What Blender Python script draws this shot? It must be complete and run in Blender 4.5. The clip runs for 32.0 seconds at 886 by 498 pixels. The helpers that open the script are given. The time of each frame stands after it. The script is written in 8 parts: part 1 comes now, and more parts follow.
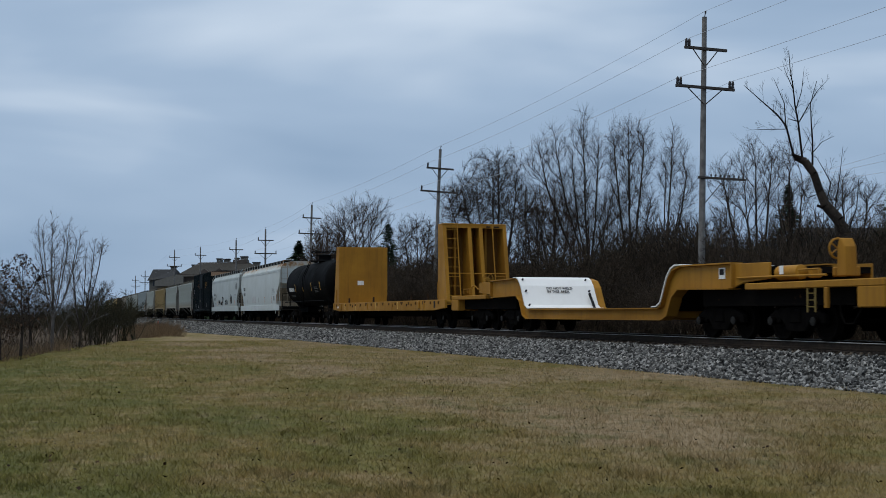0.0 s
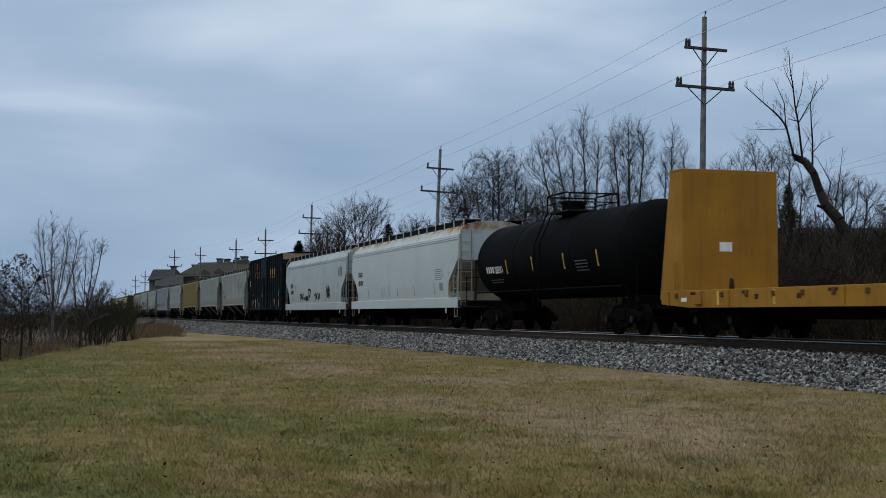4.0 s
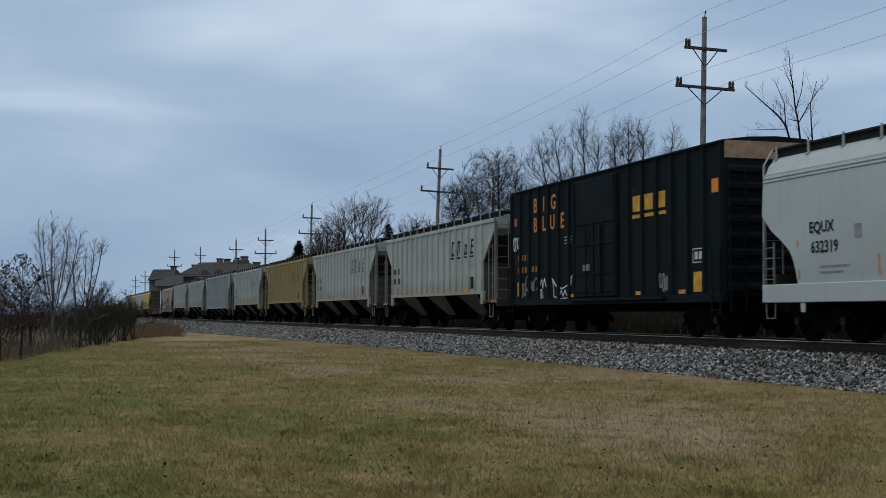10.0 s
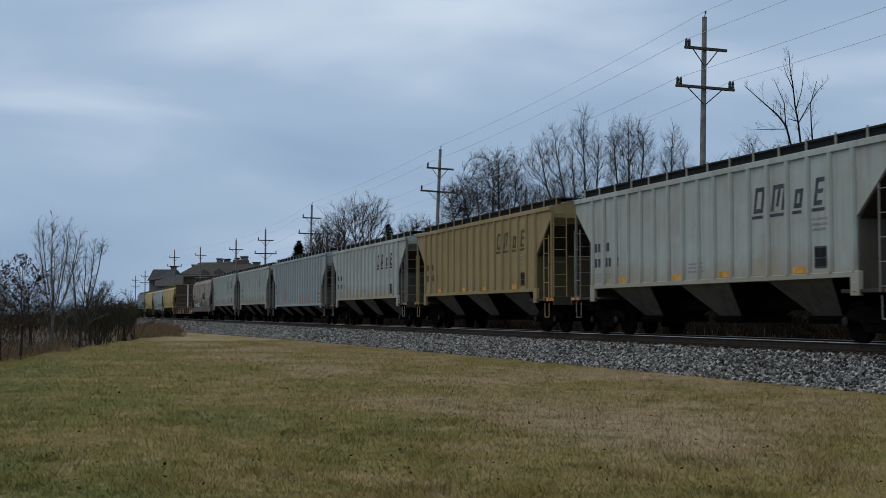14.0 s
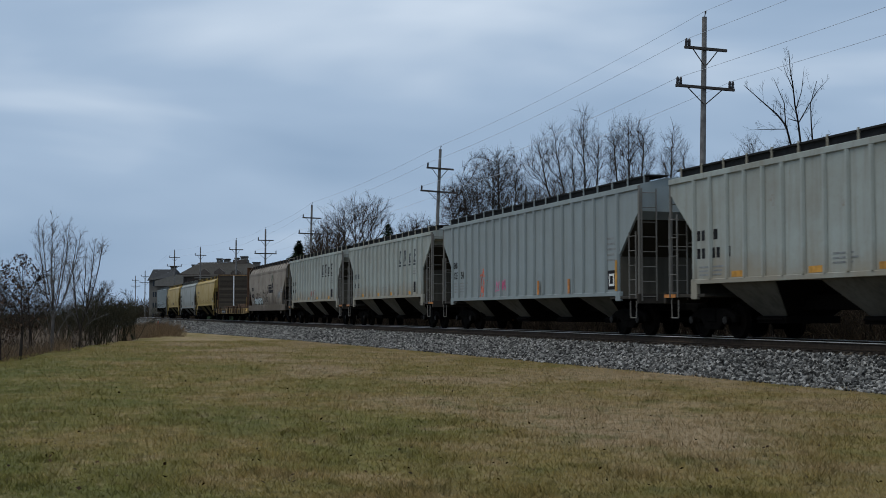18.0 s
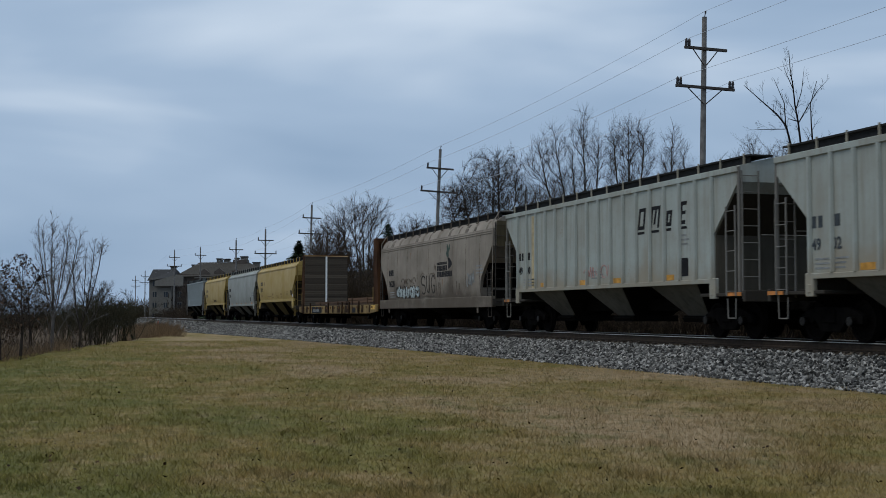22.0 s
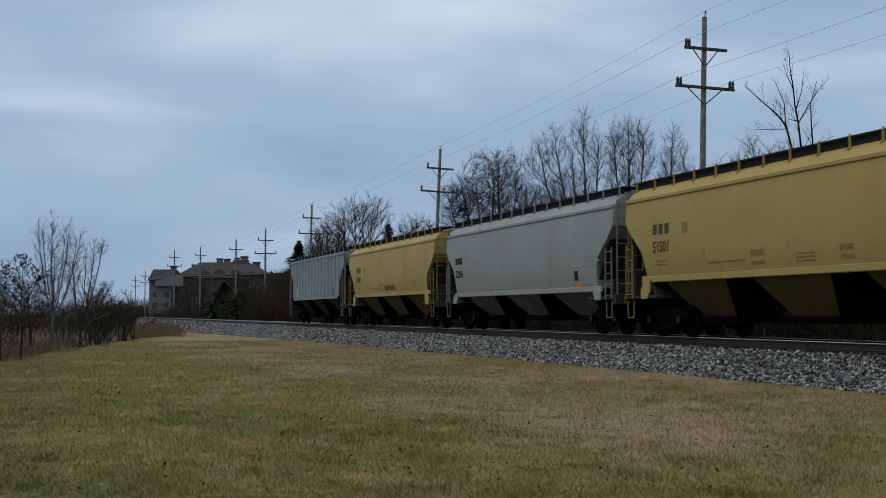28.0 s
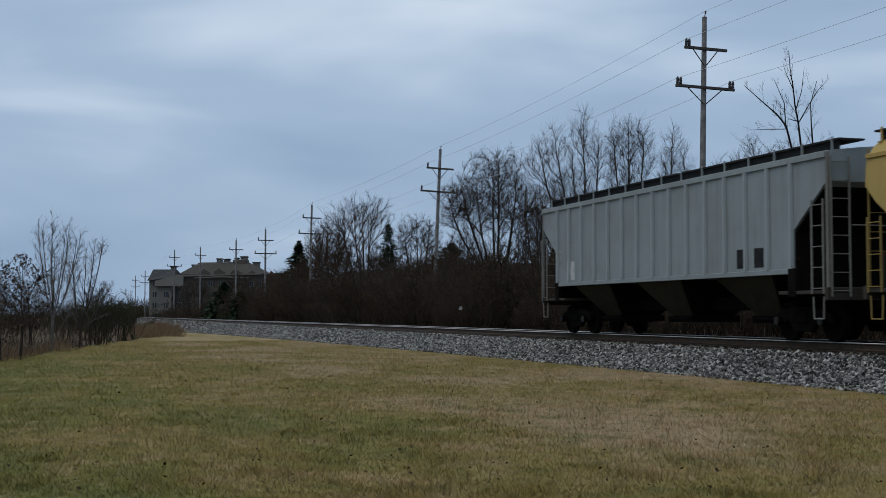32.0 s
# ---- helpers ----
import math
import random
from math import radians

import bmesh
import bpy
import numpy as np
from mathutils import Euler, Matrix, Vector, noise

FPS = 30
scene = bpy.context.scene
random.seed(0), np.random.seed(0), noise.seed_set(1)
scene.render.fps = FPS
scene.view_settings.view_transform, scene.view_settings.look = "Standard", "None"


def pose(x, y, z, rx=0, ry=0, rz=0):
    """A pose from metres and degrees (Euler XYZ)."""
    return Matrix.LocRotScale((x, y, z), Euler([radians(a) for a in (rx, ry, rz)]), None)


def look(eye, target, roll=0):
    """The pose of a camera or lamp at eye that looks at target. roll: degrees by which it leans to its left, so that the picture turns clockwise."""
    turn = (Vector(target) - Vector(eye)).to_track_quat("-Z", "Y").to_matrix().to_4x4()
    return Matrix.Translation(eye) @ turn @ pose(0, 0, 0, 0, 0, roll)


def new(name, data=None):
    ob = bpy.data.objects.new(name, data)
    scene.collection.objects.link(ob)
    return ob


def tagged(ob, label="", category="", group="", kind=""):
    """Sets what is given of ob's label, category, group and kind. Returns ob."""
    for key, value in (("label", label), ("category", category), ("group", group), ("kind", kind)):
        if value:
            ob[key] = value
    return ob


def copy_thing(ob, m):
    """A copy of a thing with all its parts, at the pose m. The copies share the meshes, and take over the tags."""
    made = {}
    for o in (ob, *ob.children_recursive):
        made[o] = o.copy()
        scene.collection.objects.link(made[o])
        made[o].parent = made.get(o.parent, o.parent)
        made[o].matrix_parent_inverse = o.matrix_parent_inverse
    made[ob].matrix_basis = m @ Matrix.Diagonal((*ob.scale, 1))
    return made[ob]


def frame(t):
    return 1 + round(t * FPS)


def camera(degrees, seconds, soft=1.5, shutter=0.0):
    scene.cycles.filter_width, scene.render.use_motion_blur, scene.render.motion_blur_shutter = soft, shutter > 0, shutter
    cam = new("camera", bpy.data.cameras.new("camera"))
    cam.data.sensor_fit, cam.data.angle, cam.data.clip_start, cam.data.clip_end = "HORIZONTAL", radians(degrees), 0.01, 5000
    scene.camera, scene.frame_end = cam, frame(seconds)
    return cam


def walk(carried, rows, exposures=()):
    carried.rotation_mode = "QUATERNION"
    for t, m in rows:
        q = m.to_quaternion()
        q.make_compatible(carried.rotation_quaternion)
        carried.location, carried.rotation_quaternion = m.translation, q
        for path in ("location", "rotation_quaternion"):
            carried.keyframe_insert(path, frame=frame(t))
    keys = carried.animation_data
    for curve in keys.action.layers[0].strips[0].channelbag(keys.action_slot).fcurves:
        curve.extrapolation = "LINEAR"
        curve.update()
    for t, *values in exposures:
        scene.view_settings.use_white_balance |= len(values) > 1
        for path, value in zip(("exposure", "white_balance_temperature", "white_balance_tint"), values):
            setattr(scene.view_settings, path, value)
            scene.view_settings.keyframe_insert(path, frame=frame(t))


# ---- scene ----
# The camera stands still beside a railway line; the track runs along X, the train goes towards +X.
EYE = (0.0, 0.0, 1.5)
ALPHA, TILT = radians(17.115), radians(2.891)
cam = camera(38.0, 32.0, soft=0.85, shutter=0.2)
AIM = (EYE[0] - math.cos(ALPHA) * math.cos(TILT) * 100, EYE[1] + math.sin(ALPHA) * math.cos(TILT) * 100,
       EYE[2] + math.sin(TILT) * 100)
walk(cam, [(0.0, look(EYE, AIM)), (32.0, look(EYE, AIM))], exposures=[(0.0, 0.0), (32.0, 0.0)])

RAIL = 0.876      # top of the rails
TRACK = 17.6      # centre line of the track
SIDE = 1.6        # half the width of a car


# ---- world, sun ----
def build_sky():
    world = bpy.data.worlds.new("overcast_sky")
    scene.world = world
    world.use_nodes = True
    nt = world.node_tree
    nt.nodes.clear()
    N = nt.nodes.new
    out, bg = N("ShaderNodeOutputWorld"), N("ShaderNodeBackground")
    sky = N("ShaderNodeTexSky")
    sky.sky_type, sky.sun_disc = "NISHITA", False
    sky.sun_elevation, sky.sun_rotation = radians(66), radians(165)
    sky.air_density, sky.dust_density = 1.0, 2.0
    dim = N("ShaderNodeMix")
    dim.data_type, dim.blend_type = "RGBA", "MULTIPLY"
    dim.inputs[0].default_value = 1.0
    nt.links.new(sky.outputs[0], dim.inputs[6])
    dim.inputs[7].default_value = (0.09, 0.09, 0.09, 1)
    tc, mp = N("ShaderNodeTexCoord"), N("ShaderNodeMapping")
    mp.inputs["Scale"].default_value = (0.85, 0.85, 3.4)
    mp.inputs["Location"].default_value = (0.35, 0.1, 0.2)
    nt.links.new(tc.outputs["Generated"], mp.inputs[0])
    big, fine = N("ShaderNodeTexNoise"), N("ShaderNodeTexNoise")
    big.inputs["Scale"].default_value, big.inputs["Detail"].default_value, big.inputs["Roughness"].default_value = 3.2, 3.5, 0.45
    big.inputs["Distortion"].default_value = 0.3
    fine.inputs["Scale"].default_value, fine.inputs["Detail"].default_value = 9.0, 6.0
    nt.links.new(mp.outputs[0], big.inputs[0])
    nt.links.new(mp.outputs[0], fine.inputs[0])
    add = N("ShaderNodeMath")
    add.operation = "MULTIPLY_ADD"
    add.inputs[1].default_value = 0.07
    nt.links.new(fine.outputs[0], add.inputs[0])
    nt.links.new(big.outputs[0], add.inputs[2])
    # thinner cloud, brighter, high over the far end of the line
    dot = N("ShaderNodeVectorMath")
    dot.operation = "DOT_PRODUCT"
    nt.links.new(tc.outputs["Generated"], dot.inputs[0])
    dot.inputs[1].default_value = Vector((-0.90, 0.17, 0.40)).normalized()
    rng = N("ShaderNodeMapRange")
    rng.interpolation_type = "SMOOTHSTEP"
    nt.links.new(dot.outputs["Value"], rng.inputs[0])
    rng.inputs[1].default_value, rng.inputs[2].default_value = 0.92, 1.0
    rng.inputs[3].default_value, rng.inputs[4].default_value = -0.03, 0.15
    lift = N("ShaderNodeMath")
    nt.links.new(add.outputs[0], lift.inputs[0])
    nt.links.new(rng.outputs[0], lift.inputs[1])
    # the overcast dims towards the horizon
    sepz = N("ShaderNodeSeparateXYZ")
    nt.links.new(tc.outputs["Generated"], sepz.inputs[0])
    low = N("ShaderNodeMapRange")
    low.interpolation_type = "SMOOTHSTEP"
    nt.links.new(sepz.outputs["Z"], low.inputs[0])
    low.inputs[1].default_value, low.inputs[2].default_value = 0.0, 0.2
    low.inputs[3].default_value, low.inputs[4].default_value = -0.005, 0.075
    add = N("ShaderNodeMath")
    nt.links.new(lift.outputs[0], add.inputs[0])
    nt.links.new(low.outputs[0], add.inputs[1])
    ramp = N("ShaderNodeValToRGB")
    el = ramp.color_ramp.elements
    el[0].position, el[0].color = 0.40, (0.292, 0.415, 0.588, 1)
    el[1].position, el[1].color = 0.82, (0.655, 0.765, 0.90, 1)
    mid = el.new(0.60)
    mid.color = (0.388, 0.516, 0.69, 1)
    nt.links.new(add.outputs[0], ramp.inputs[0])
    mix = N("ShaderNodeMix")
    mix.data_type = "RGBA"
    mix.inputs[0].default_value = 0.95
    nt.links.new(dim.outputs[2], mix.inputs[6])
    nt.links.new(ramp.outputs[0], mix.inputs[7])
    nt.links.new(mix.outputs[2], bg.inputs[0])
    bg.inputs[1].default_value = 0.95
    nt.links.new(bg.outputs[0], out.inputs[0])


build_sky()
sun = new("sun", bpy.data.lights.new("sun", "SUN"))
sun.data.energy, sun.data.angle, sun.data.color = 1.5, radians(50), (1.0, 0.95, 0.85)
sun.matrix_basis = look((4, -13, 30), (0, 0, 0))


# ---- materials ----
def mat_nodes(name):
    m = bpy.data.materials.new(name)
    m.use_nodes = True
    nt = m.node_tree
    return m, nt, nt.nodes["Principled BSDF"]


def rgb(c):
    return (*c, 1.0)


def noise_node(nt, scale, detail=4.0, stretch=None, kind="Object", rough=0.55):
    tc = nt.nodes.new("ShaderNodeTexCoord")
    n = nt.nodes.new("ShaderNodeTexNoise")
    n.inputs["Scale"].default_value, n.inputs["Detail"].default_value = scale, detail
    n.inputs["Roughness"].default_value = rough
    if stretch:
        mp = nt.nodes.new("ShaderNodeMapping")
        mp.inputs["Scale"].default_value = stretch
        nt.links.new(tc.outputs[kind], mp.inputs[0])
        nt.links.new(mp.outputs[0], n.inputs[0])
    else:
        nt.links.new(tc.outputs[kind], n.inputs[0])
    return n.outputs[0]


def ramp_node(nt, source, stops):
    r = nt.nodes.new("ShaderNodeValToRGB")
    el = r.color_ramp.elements
    while len(el) < len(stops):
        el.new(0.5)
    for e, (p, c) in zip(el, stops):
        e.position, e.color = p, rgb(c) if len(c) == 3 else c
    nt.links.new(source, r.inputs[0])
    return r.outputs[0]


def mix_node(nt, fac, a, b, blend="MIX"):
    m = nt.nodes.new("ShaderNodeMix")
    m.data_type, m.blend_type = "RGBA", blend
    for i, s in ((0, fac), (6, a), (7, b)):
        if isinstance(s, (int, float)):
            m.inputs[i].default_value = s
        elif isinstance(s, tuple):
            m.inputs[i].default_value = rgb(s) if len(s) == 3 else s
        else:
            nt.links.new(s, m.inputs[i])
    return m.outputs[2]


def bump(nt, bsdf, source, strength, distance=0.01):
    b = nt.nodes.new("ShaderNodeBump")
    b.inputs["Strength"].default_value, b.inputs["Distance"].default_value = strength, distance
    nt.links.new(source, b.inputs["Height"])
    nt.links.new(b.outputs[0], bsdf.inputs["Normal"])


def paint(name, base, dirt=(0.10, 0.085, 0.065), amount=0.35, rust=0.0, rough=0.55, streak=1.0, gloss=0.15, stain=None, splash=None):
    """Weathered paint on steel: broad grime, fine speckle, streaks that run down, and rust patches."""
    m, nt, p = mat_nodes(name)
    broad = noise_node(nt, 0.5, 5, (1.0, 1.0, 1.2))
    runs = noise_node(nt, 1.0, 5, (5.0, 5.0, 0.35), rough=0.65)
    speck = noise_node(nt, 14, 3)
    col = mix_node(nt, ramp_node(nt, broad, [(0.35, (0, 0, 0)), (0.75, (amount, amount, amount))]), base, dirt)
    a = amount * 0.9 * streak
    col = mix_node(nt, ramp_node(nt, runs, [(0.48, (0, 0, 0)), (0.78, (a, a, a))]), col, dirt)
    col = mix_node(nt, ramp_node(nt, speck, [(0.55, (0, 0, 0)), (0.8, (amount * 0.3,) * 3)]), col, dirt)
    if rust:
        rs = noise_node(nt, 1.7, 8, (1.0, 1.0, 0.8), rough=0.7)
        col = mix_node(nt, ramp_node(nt, rs, [(0.66 - rust * 0.2, (0, 0, 0)), (0.76 - rust * 0.2, (0.85,) * 3)]), col, (0.20, 0.085, 0.03))
    if stain:
        # rust that gathers along the roof edge and runs down from it: rows (z where it starts, z where it is thickest)
        tc = nt.nodes.new("ShaderNodeTexCoord")
        sep = nt.nodes.new("ShaderNodeSeparateXYZ")
        nt.links.new(tc.outputs["Object"], sep.inputs[0])
        high = nt.nodes.new("ShaderNodeMapRange")
        nt.links.new(sep.outputs["Z"], high.inputs[0])
        high.inputs[1].default_value, high.inputs[2].default_value = stain
        high.inputs[3].default_value, high.inputs[4].default_value = -0.25, 0.12
        front = nt.nodes.new("ShaderNodeMapRange")
        nt.links.new(sep.outputs["X"], front.inputs[0])
        front.inputs[1].default_value, front.inputs[2].default_value = 6.5, 9.3
        front.inputs[3].default_value, front.inputs[4].default_value = 0.0, 0.06
        blot = noise_node(nt, 1.1, 7, (1.0, 1.0, 0.9), rough=0.7)
        a1, a2 = nt.nodes.new("ShaderNodeMath"), nt.nodes.new("ShaderNodeMath")
        nt.links.new(blot, a1.inputs[0])
        nt.links.new(high.outputs[0], a1.inputs[1])
        nt.links.new(a1.outputs[0], a2.inputs[0])
        nt.links.new(front.outputs[0], a2.inputs[1])
        col = mix_node(nt, ramp_node(nt, a2.outputs[0], [(0.50, (0, 0, 0)), (0.62, (0.45,) * 3), (0.72, (0.8,) * 3)]), col, (0.36, 0.24, 0.12))
        col = mix_node(nt, ramp_node(nt, a2.outputs[0], [(0.64, (0, 0, 0)), (0.74, (0.85,) * 3)]), col, (0.26, 0.11, 0.035))
    if splash:
        # pale dust thrown up from the track: rows (z where it ends, z where it is thickest), colour
        tc = nt.nodes.new("ShaderNodeTexCoord")
        sep = nt.nodes.new("ShaderNodeSeparateXYZ")
        nt.links.new(tc.outputs["Object"], sep.inputs[0])
        deep = nt.nodes.new("ShaderNodeMapRange")
        nt.links.new(sep.outputs["Z"], deep.inputs[0])
        deep.inputs[1].default_value, deep.inputs[2].default_value = splash[0], splash[1]
        deep.inputs[3].default_value, deep.inputs[4].default_value = -0.22, 0.22
        a3 = nt.nodes.new("ShaderNodeMath")
        nt.links.new(noise_node(nt, 0.55, 6, (1.0, 1.0, 1.4), rough=0.6), a3.inputs[0])
        nt.links.new(deep.outputs[0], a3.inputs[1])
        col = mix_node(nt, ramp_node(nt, a3.outputs[0], [(0.46, (0, 0, 0)), (0.7, (0.75,) * 3)]), col, splash[2])
    nt.links.new(col, p.inputs["Base Color"])
    nt.links.new(ramp_node(nt, broad, [(0.3, (rough - 0.1,) * 3), (0.8, (min(rough + 0.25, 0.95),) * 3)]), p.inputs["Roughness"])
    p.inputs["Specular IOR Level"].default_value = gloss
    bump(nt, p, noise_node(nt, 1.6, 3), 0.25, 0.02)
    return m


def plain(name, base, rough=0.7, metal=0.0, vary=0.3, scale=6.0, relief=0.15, gloss=0.3):
    m, nt, p = mat_nodes(name)
    dark = tuple(c * (1 - vary) for c in base)
    light = tuple(min(1, c * (1 + vary)) for c in base)
    n = noise_node(nt, scale, 5)
    nt.links.new(ramp_node(nt, n, [(0.3, dark), (0.7, light)]), p.inputs["Base Color"])
    p.inputs["Roughness"].default_value, p.inputs["Metallic"].default_value = rough, metal
    p.inputs["Specular IOR Level"].default_value = gloss
    if relief:
        bump(nt, p, noise_node(nt, scale * 5, 3), relief, 0.01)
    return m


def islands(name, stops, rough=0.9, object_random=False):
    """Pieces that each take their own shade."""
    m, nt, p = mat_nodes(name)
    if object_random:
        r = nt.nodes.new("ShaderNodeObjectInfo").outputs["Random"]
    else:
        r = nt.nodes.new("ShaderNodeNewGeometry").outputs["Random Per Island"]
    nt.links.new(ramp_node(nt, r, stops), p.inputs["Base Color"])
    p.inputs["Roughness"].default_value = rough
    p.inputs["Specular IOR Level"].default_value = 0.08
    return m


def turf_colour(nt, kind="Object"):
    """Winter turf: greener away from the track, straw-coloured patches towards it, with tufts of both."""
    green, olive, dry, straw = (0.115, 0.120, 0.036), (0.158, 0.140, 0.044), (0.205, 0.155, 0.058), (0.29, 0.215, 0.128)
    patch = noise_node(nt, 0.16, 6, (1.0, 1.6, 1.0), kind=kind, rough=0.62)
    tc = nt.nodes.new("ShaderNodeTexCoord")
    sep = nt.nodes.new("ShaderNodeSeparateXYZ")
    nt.links.new(tc.outputs[kind], sep.inputs[0])
    rng = nt.nodes.new("ShaderNodeMapRange")
    nt.links.new(sep.outputs["Y"], rng.inputs[0])
    rng.inputs[1].default_value, rng.inputs[2].default_value = 0.0, 7.0
    rng.inputs[3].default_value, rng.inputs[4].default_value = -0.12, 0.08
    add = nt.nodes.new("ShaderNodeMath")
    nt.links.new(rng.outputs[0], add.inputs[0])
    nt.links.new(patch, add.inputs[1])
    col = ramp_node(nt, add.outputs[0], [(0.30, green), (0.42, olive), (0.53, dry), (0.66, straw)])
    # green and straw clumps a hand's width to an arm's length across
    clump = noise_node(nt, 1.15, 5, (1.0, 1.4, 1.0), kind=kind, rough=0.6)
    col = mix_node(nt, ramp_node(nt, clump, [(0.34, (0.6,) * 3), (0.47, (0, 0, 0))]), col, (0.105, 0.108, 0.034))
    col = mix_node(nt, ramp_node(nt, clump, [(0.53, (0, 0, 0)), (0.68, (0.6,) * 3)]), col, (0.30, 0.218, 0.122))
    clod = noise_node(nt, 4.2, 6, (1.0, 1.5, 1.0), kind=kind, rough=0.62)
    col = mix_node(nt, ramp_node(nt, clod, [(0.33, (0.7,) * 3), (0.46, (0, 0, 0))]), col, (0.085, 0.077, 0.034))
    col = mix_node(nt, ramp_node(nt, clod, [(0.56, (0, 0, 0)), (0.72, (0.5,) * 3)]), col, (0.33, 0.245, 0.14))
    return col, sep


def lawn_material():
    m, nt, p = mat_nodes("lawn")
    col, sep = turf_colour(nt)
    fine = noise_node(nt, 6.0, 6, rough=0.7)
    col = mix_node(nt, ramp_node(nt, fine, [(0.36, (0.45,) * 3), (0.54, (0, 0, 0))]), col, (0.07, 0.056, 0.028))
    # bare soil and leaf litter past the lawn's rim and beyond the track
    edge = nt.nodes.new("ShaderNodeMath")
    edge.operation = "MULTIPLY_ADD"
    nt.links.new(sep.outputs["Y"], edge.inputs[0])
    edge.inputs[1].default_value = 6.1
    nt.links.new(sep.outputs["X"], edge.inputs[2])
    wob = nt.nodes.new("ShaderNodeMath")
    wob.operation = "MULTIPLY_ADD"
    nt.links.new(noise_node(nt, 0.5, 4), wob.inputs[0])
    wob.inputs[1].default_value = 14.0
    nt.links.new(edge.outputs[0], wob.inputs[2])
    past = nt.nodes.new("ShaderNodeMapRange")
    nt.links.new(wob.outputs[0], past.inputs[0])
    past.inputs[1].default_value, past.inputs[2].default_value = -44.0, -50.0
    far = nt.nodes.new("ShaderNodeMapRange")
    nt.links.new(sep.outputs["Y"], far.inputs[0])
    far.inputs[1].default_value, far.inputs[2].default_value = 19.0, 21.0
    both = nt.nodes.new("ShaderNodeMath")
    both.operation = "MAXIMUM"
    nt.links.new(past.outputs[0], both.inputs[0])
    nt.links.new(far.outputs[0], both.inputs[1])
    litter = ramp_node(nt, noise_node(nt, 2.2, 7, rough=0.7), [(0.3, (0.035, 0.026, 0.018)), (0.7, (0.12, 0.085, 0.055))])
    col = mix_node(nt, both.outputs[0], col, litter)
    nt.links.new(col, p.inputs["Base Color"])
    p.inputs["Roughness"].default_value = 1.0
    p.inputs["Specular IOR Level"].default_value = 0.1
    bump(nt, p, noise_node(nt, 30, 4), 0.6, 0.03)
    return m


def blade_material():
    """Thin blades in the turf's colour, each a little lighter or darker; half of the light passes through."""
    m, nt, p = mat_nodes("grass_blades")
    col, _ = turf_colour(nt)
    r = nt.nodes.new("ShaderNodeNewGeometry").outputs["Random Per Island"]
    col = mix_node(nt, 1.0, col, ramp_node(nt, r, [(0.0, (0.85, 0.85, 0.81)), (0.5, (1.15, 1.15, 1.09)), (0.85, (1.5, 1.46, 1.4)), (1.0, (2.0, 1.92, 1.82))]), "MULTIPLY")
    face, through_light, mix = nt.nodes.new("ShaderNodeBsdfDiffuse"), nt.nodes.new("ShaderNodeBsdfTranslucent"), nt.nodes.new("ShaderNodeMixShader")
    nt.links.new(col, face.inputs["Color"])
    nt.links.new(col, through_light.inputs["Color"])
    mix.inputs[0].default_value = 0.5
    nt.links.new(face.outputs[0], mix.inputs[1])
    nt.links.new(through_light.outputs[0], mix.inputs[2])
    for node in nt.nodes:
        if node.bl_idname == "ShaderNodeOutputMaterial":
            nt.links.new(mix.outputs[0], node.inputs[0])
    nt.nodes.remove(p)
    return m


M_BLADES = blade_material()
M_LAWN = lawn_material()
M_BALLAST_BED = plain("ballast_bed", (0.03, 0.03, 0.031), 0.95, 0, 0.5, 9, 0.8, gloss=0.1)
M_STONES = islands("ballast_stones", [(0.0, (0.012, 0.012, 0.012)), (0.35, (0.05, 0.05, 0.049)), (0.65, (0.13, 0.13, 0.126)), (0.88, (0.23, 0.229, 0.22)), (1.0, (0.37, 0.366, 0.352))])
M_TRACK_STONES = islands("soiled_stones", [(0.0, (0.014, 0.011, 0.008)), (0.6, (0.042, 0.034, 0.026)), (1.0, (0.10, 0.085, 0.068))])
M_STONE_OB = islands("ballast_stone", [(0.0, (0.02, 0.02, 0.019)), (0.5, (0.07, 0.07, 0.067)), (0.85, (0.14, 0.139, 0.132)), (1.0, (0.24, 0.238, 0.225))], object_random=True)
M_RAIL = plain("rail_rust", (0.040, 0.029, 0.021), 0.85, 0.0, 0.3, 8, gloss=0.15)
M_RAILTOP = plain("rail_polish", (0.44, 0.43, 0.41), 0.5, 0.0, 0.12, 3)
M_TIE = plain("tie_wood", (0.03, 0.024, 0.02), 0.9, 0, 0.4, 5, gloss=0.1)
M_POLE = plain("pole_wood", (0.16, 0.153, 0.145), 0.9, 0, 0.35, 3)
M_ARM = plain("arm_wood", (0.055, 0.048, 0.043), 0.9, 0, 0.3, 5)
M_INSUL = plain("insulator_glaze", (0.03, 0.028, 0.03), 0.35, 0, 0.2, 5)
M_WIRE = plain("wire", (0.52, 0.55, 0.60), 0.6, 0.0, 0.1, 5, 0)
M_BARK = plain("bark", (0.036, 0.029, 0.024), 0.95, 0, 0.35, 6, 0.5, gloss=0.08)
M_BARK_DARK = plain("dark_bark", (0.014, 0.012, 0.011), 0.95, 0, 0.35, 6, 0.5, gloss=0.05)
M_BARK_PALE = plain("pale_bark", (0.095, 0.086, 0.08), 0.95, 0, 0.3, 6, 0.4)
M_TWIG = islands("twigs", [(0.0, (0.015, 0.011, 0.0085)), (0.5, (0.027, 0.0205, 0.016)), (1.0, (0.05, 0.037, 0.028))])
M_TWIG_BROWN = islands("brown_twigs", [(0.0, (0.022, 0.015, 0.011)), (0.5, (0.042, 0.029, 0.021)), (1.0, (0.07, 0.048, 0.034))])
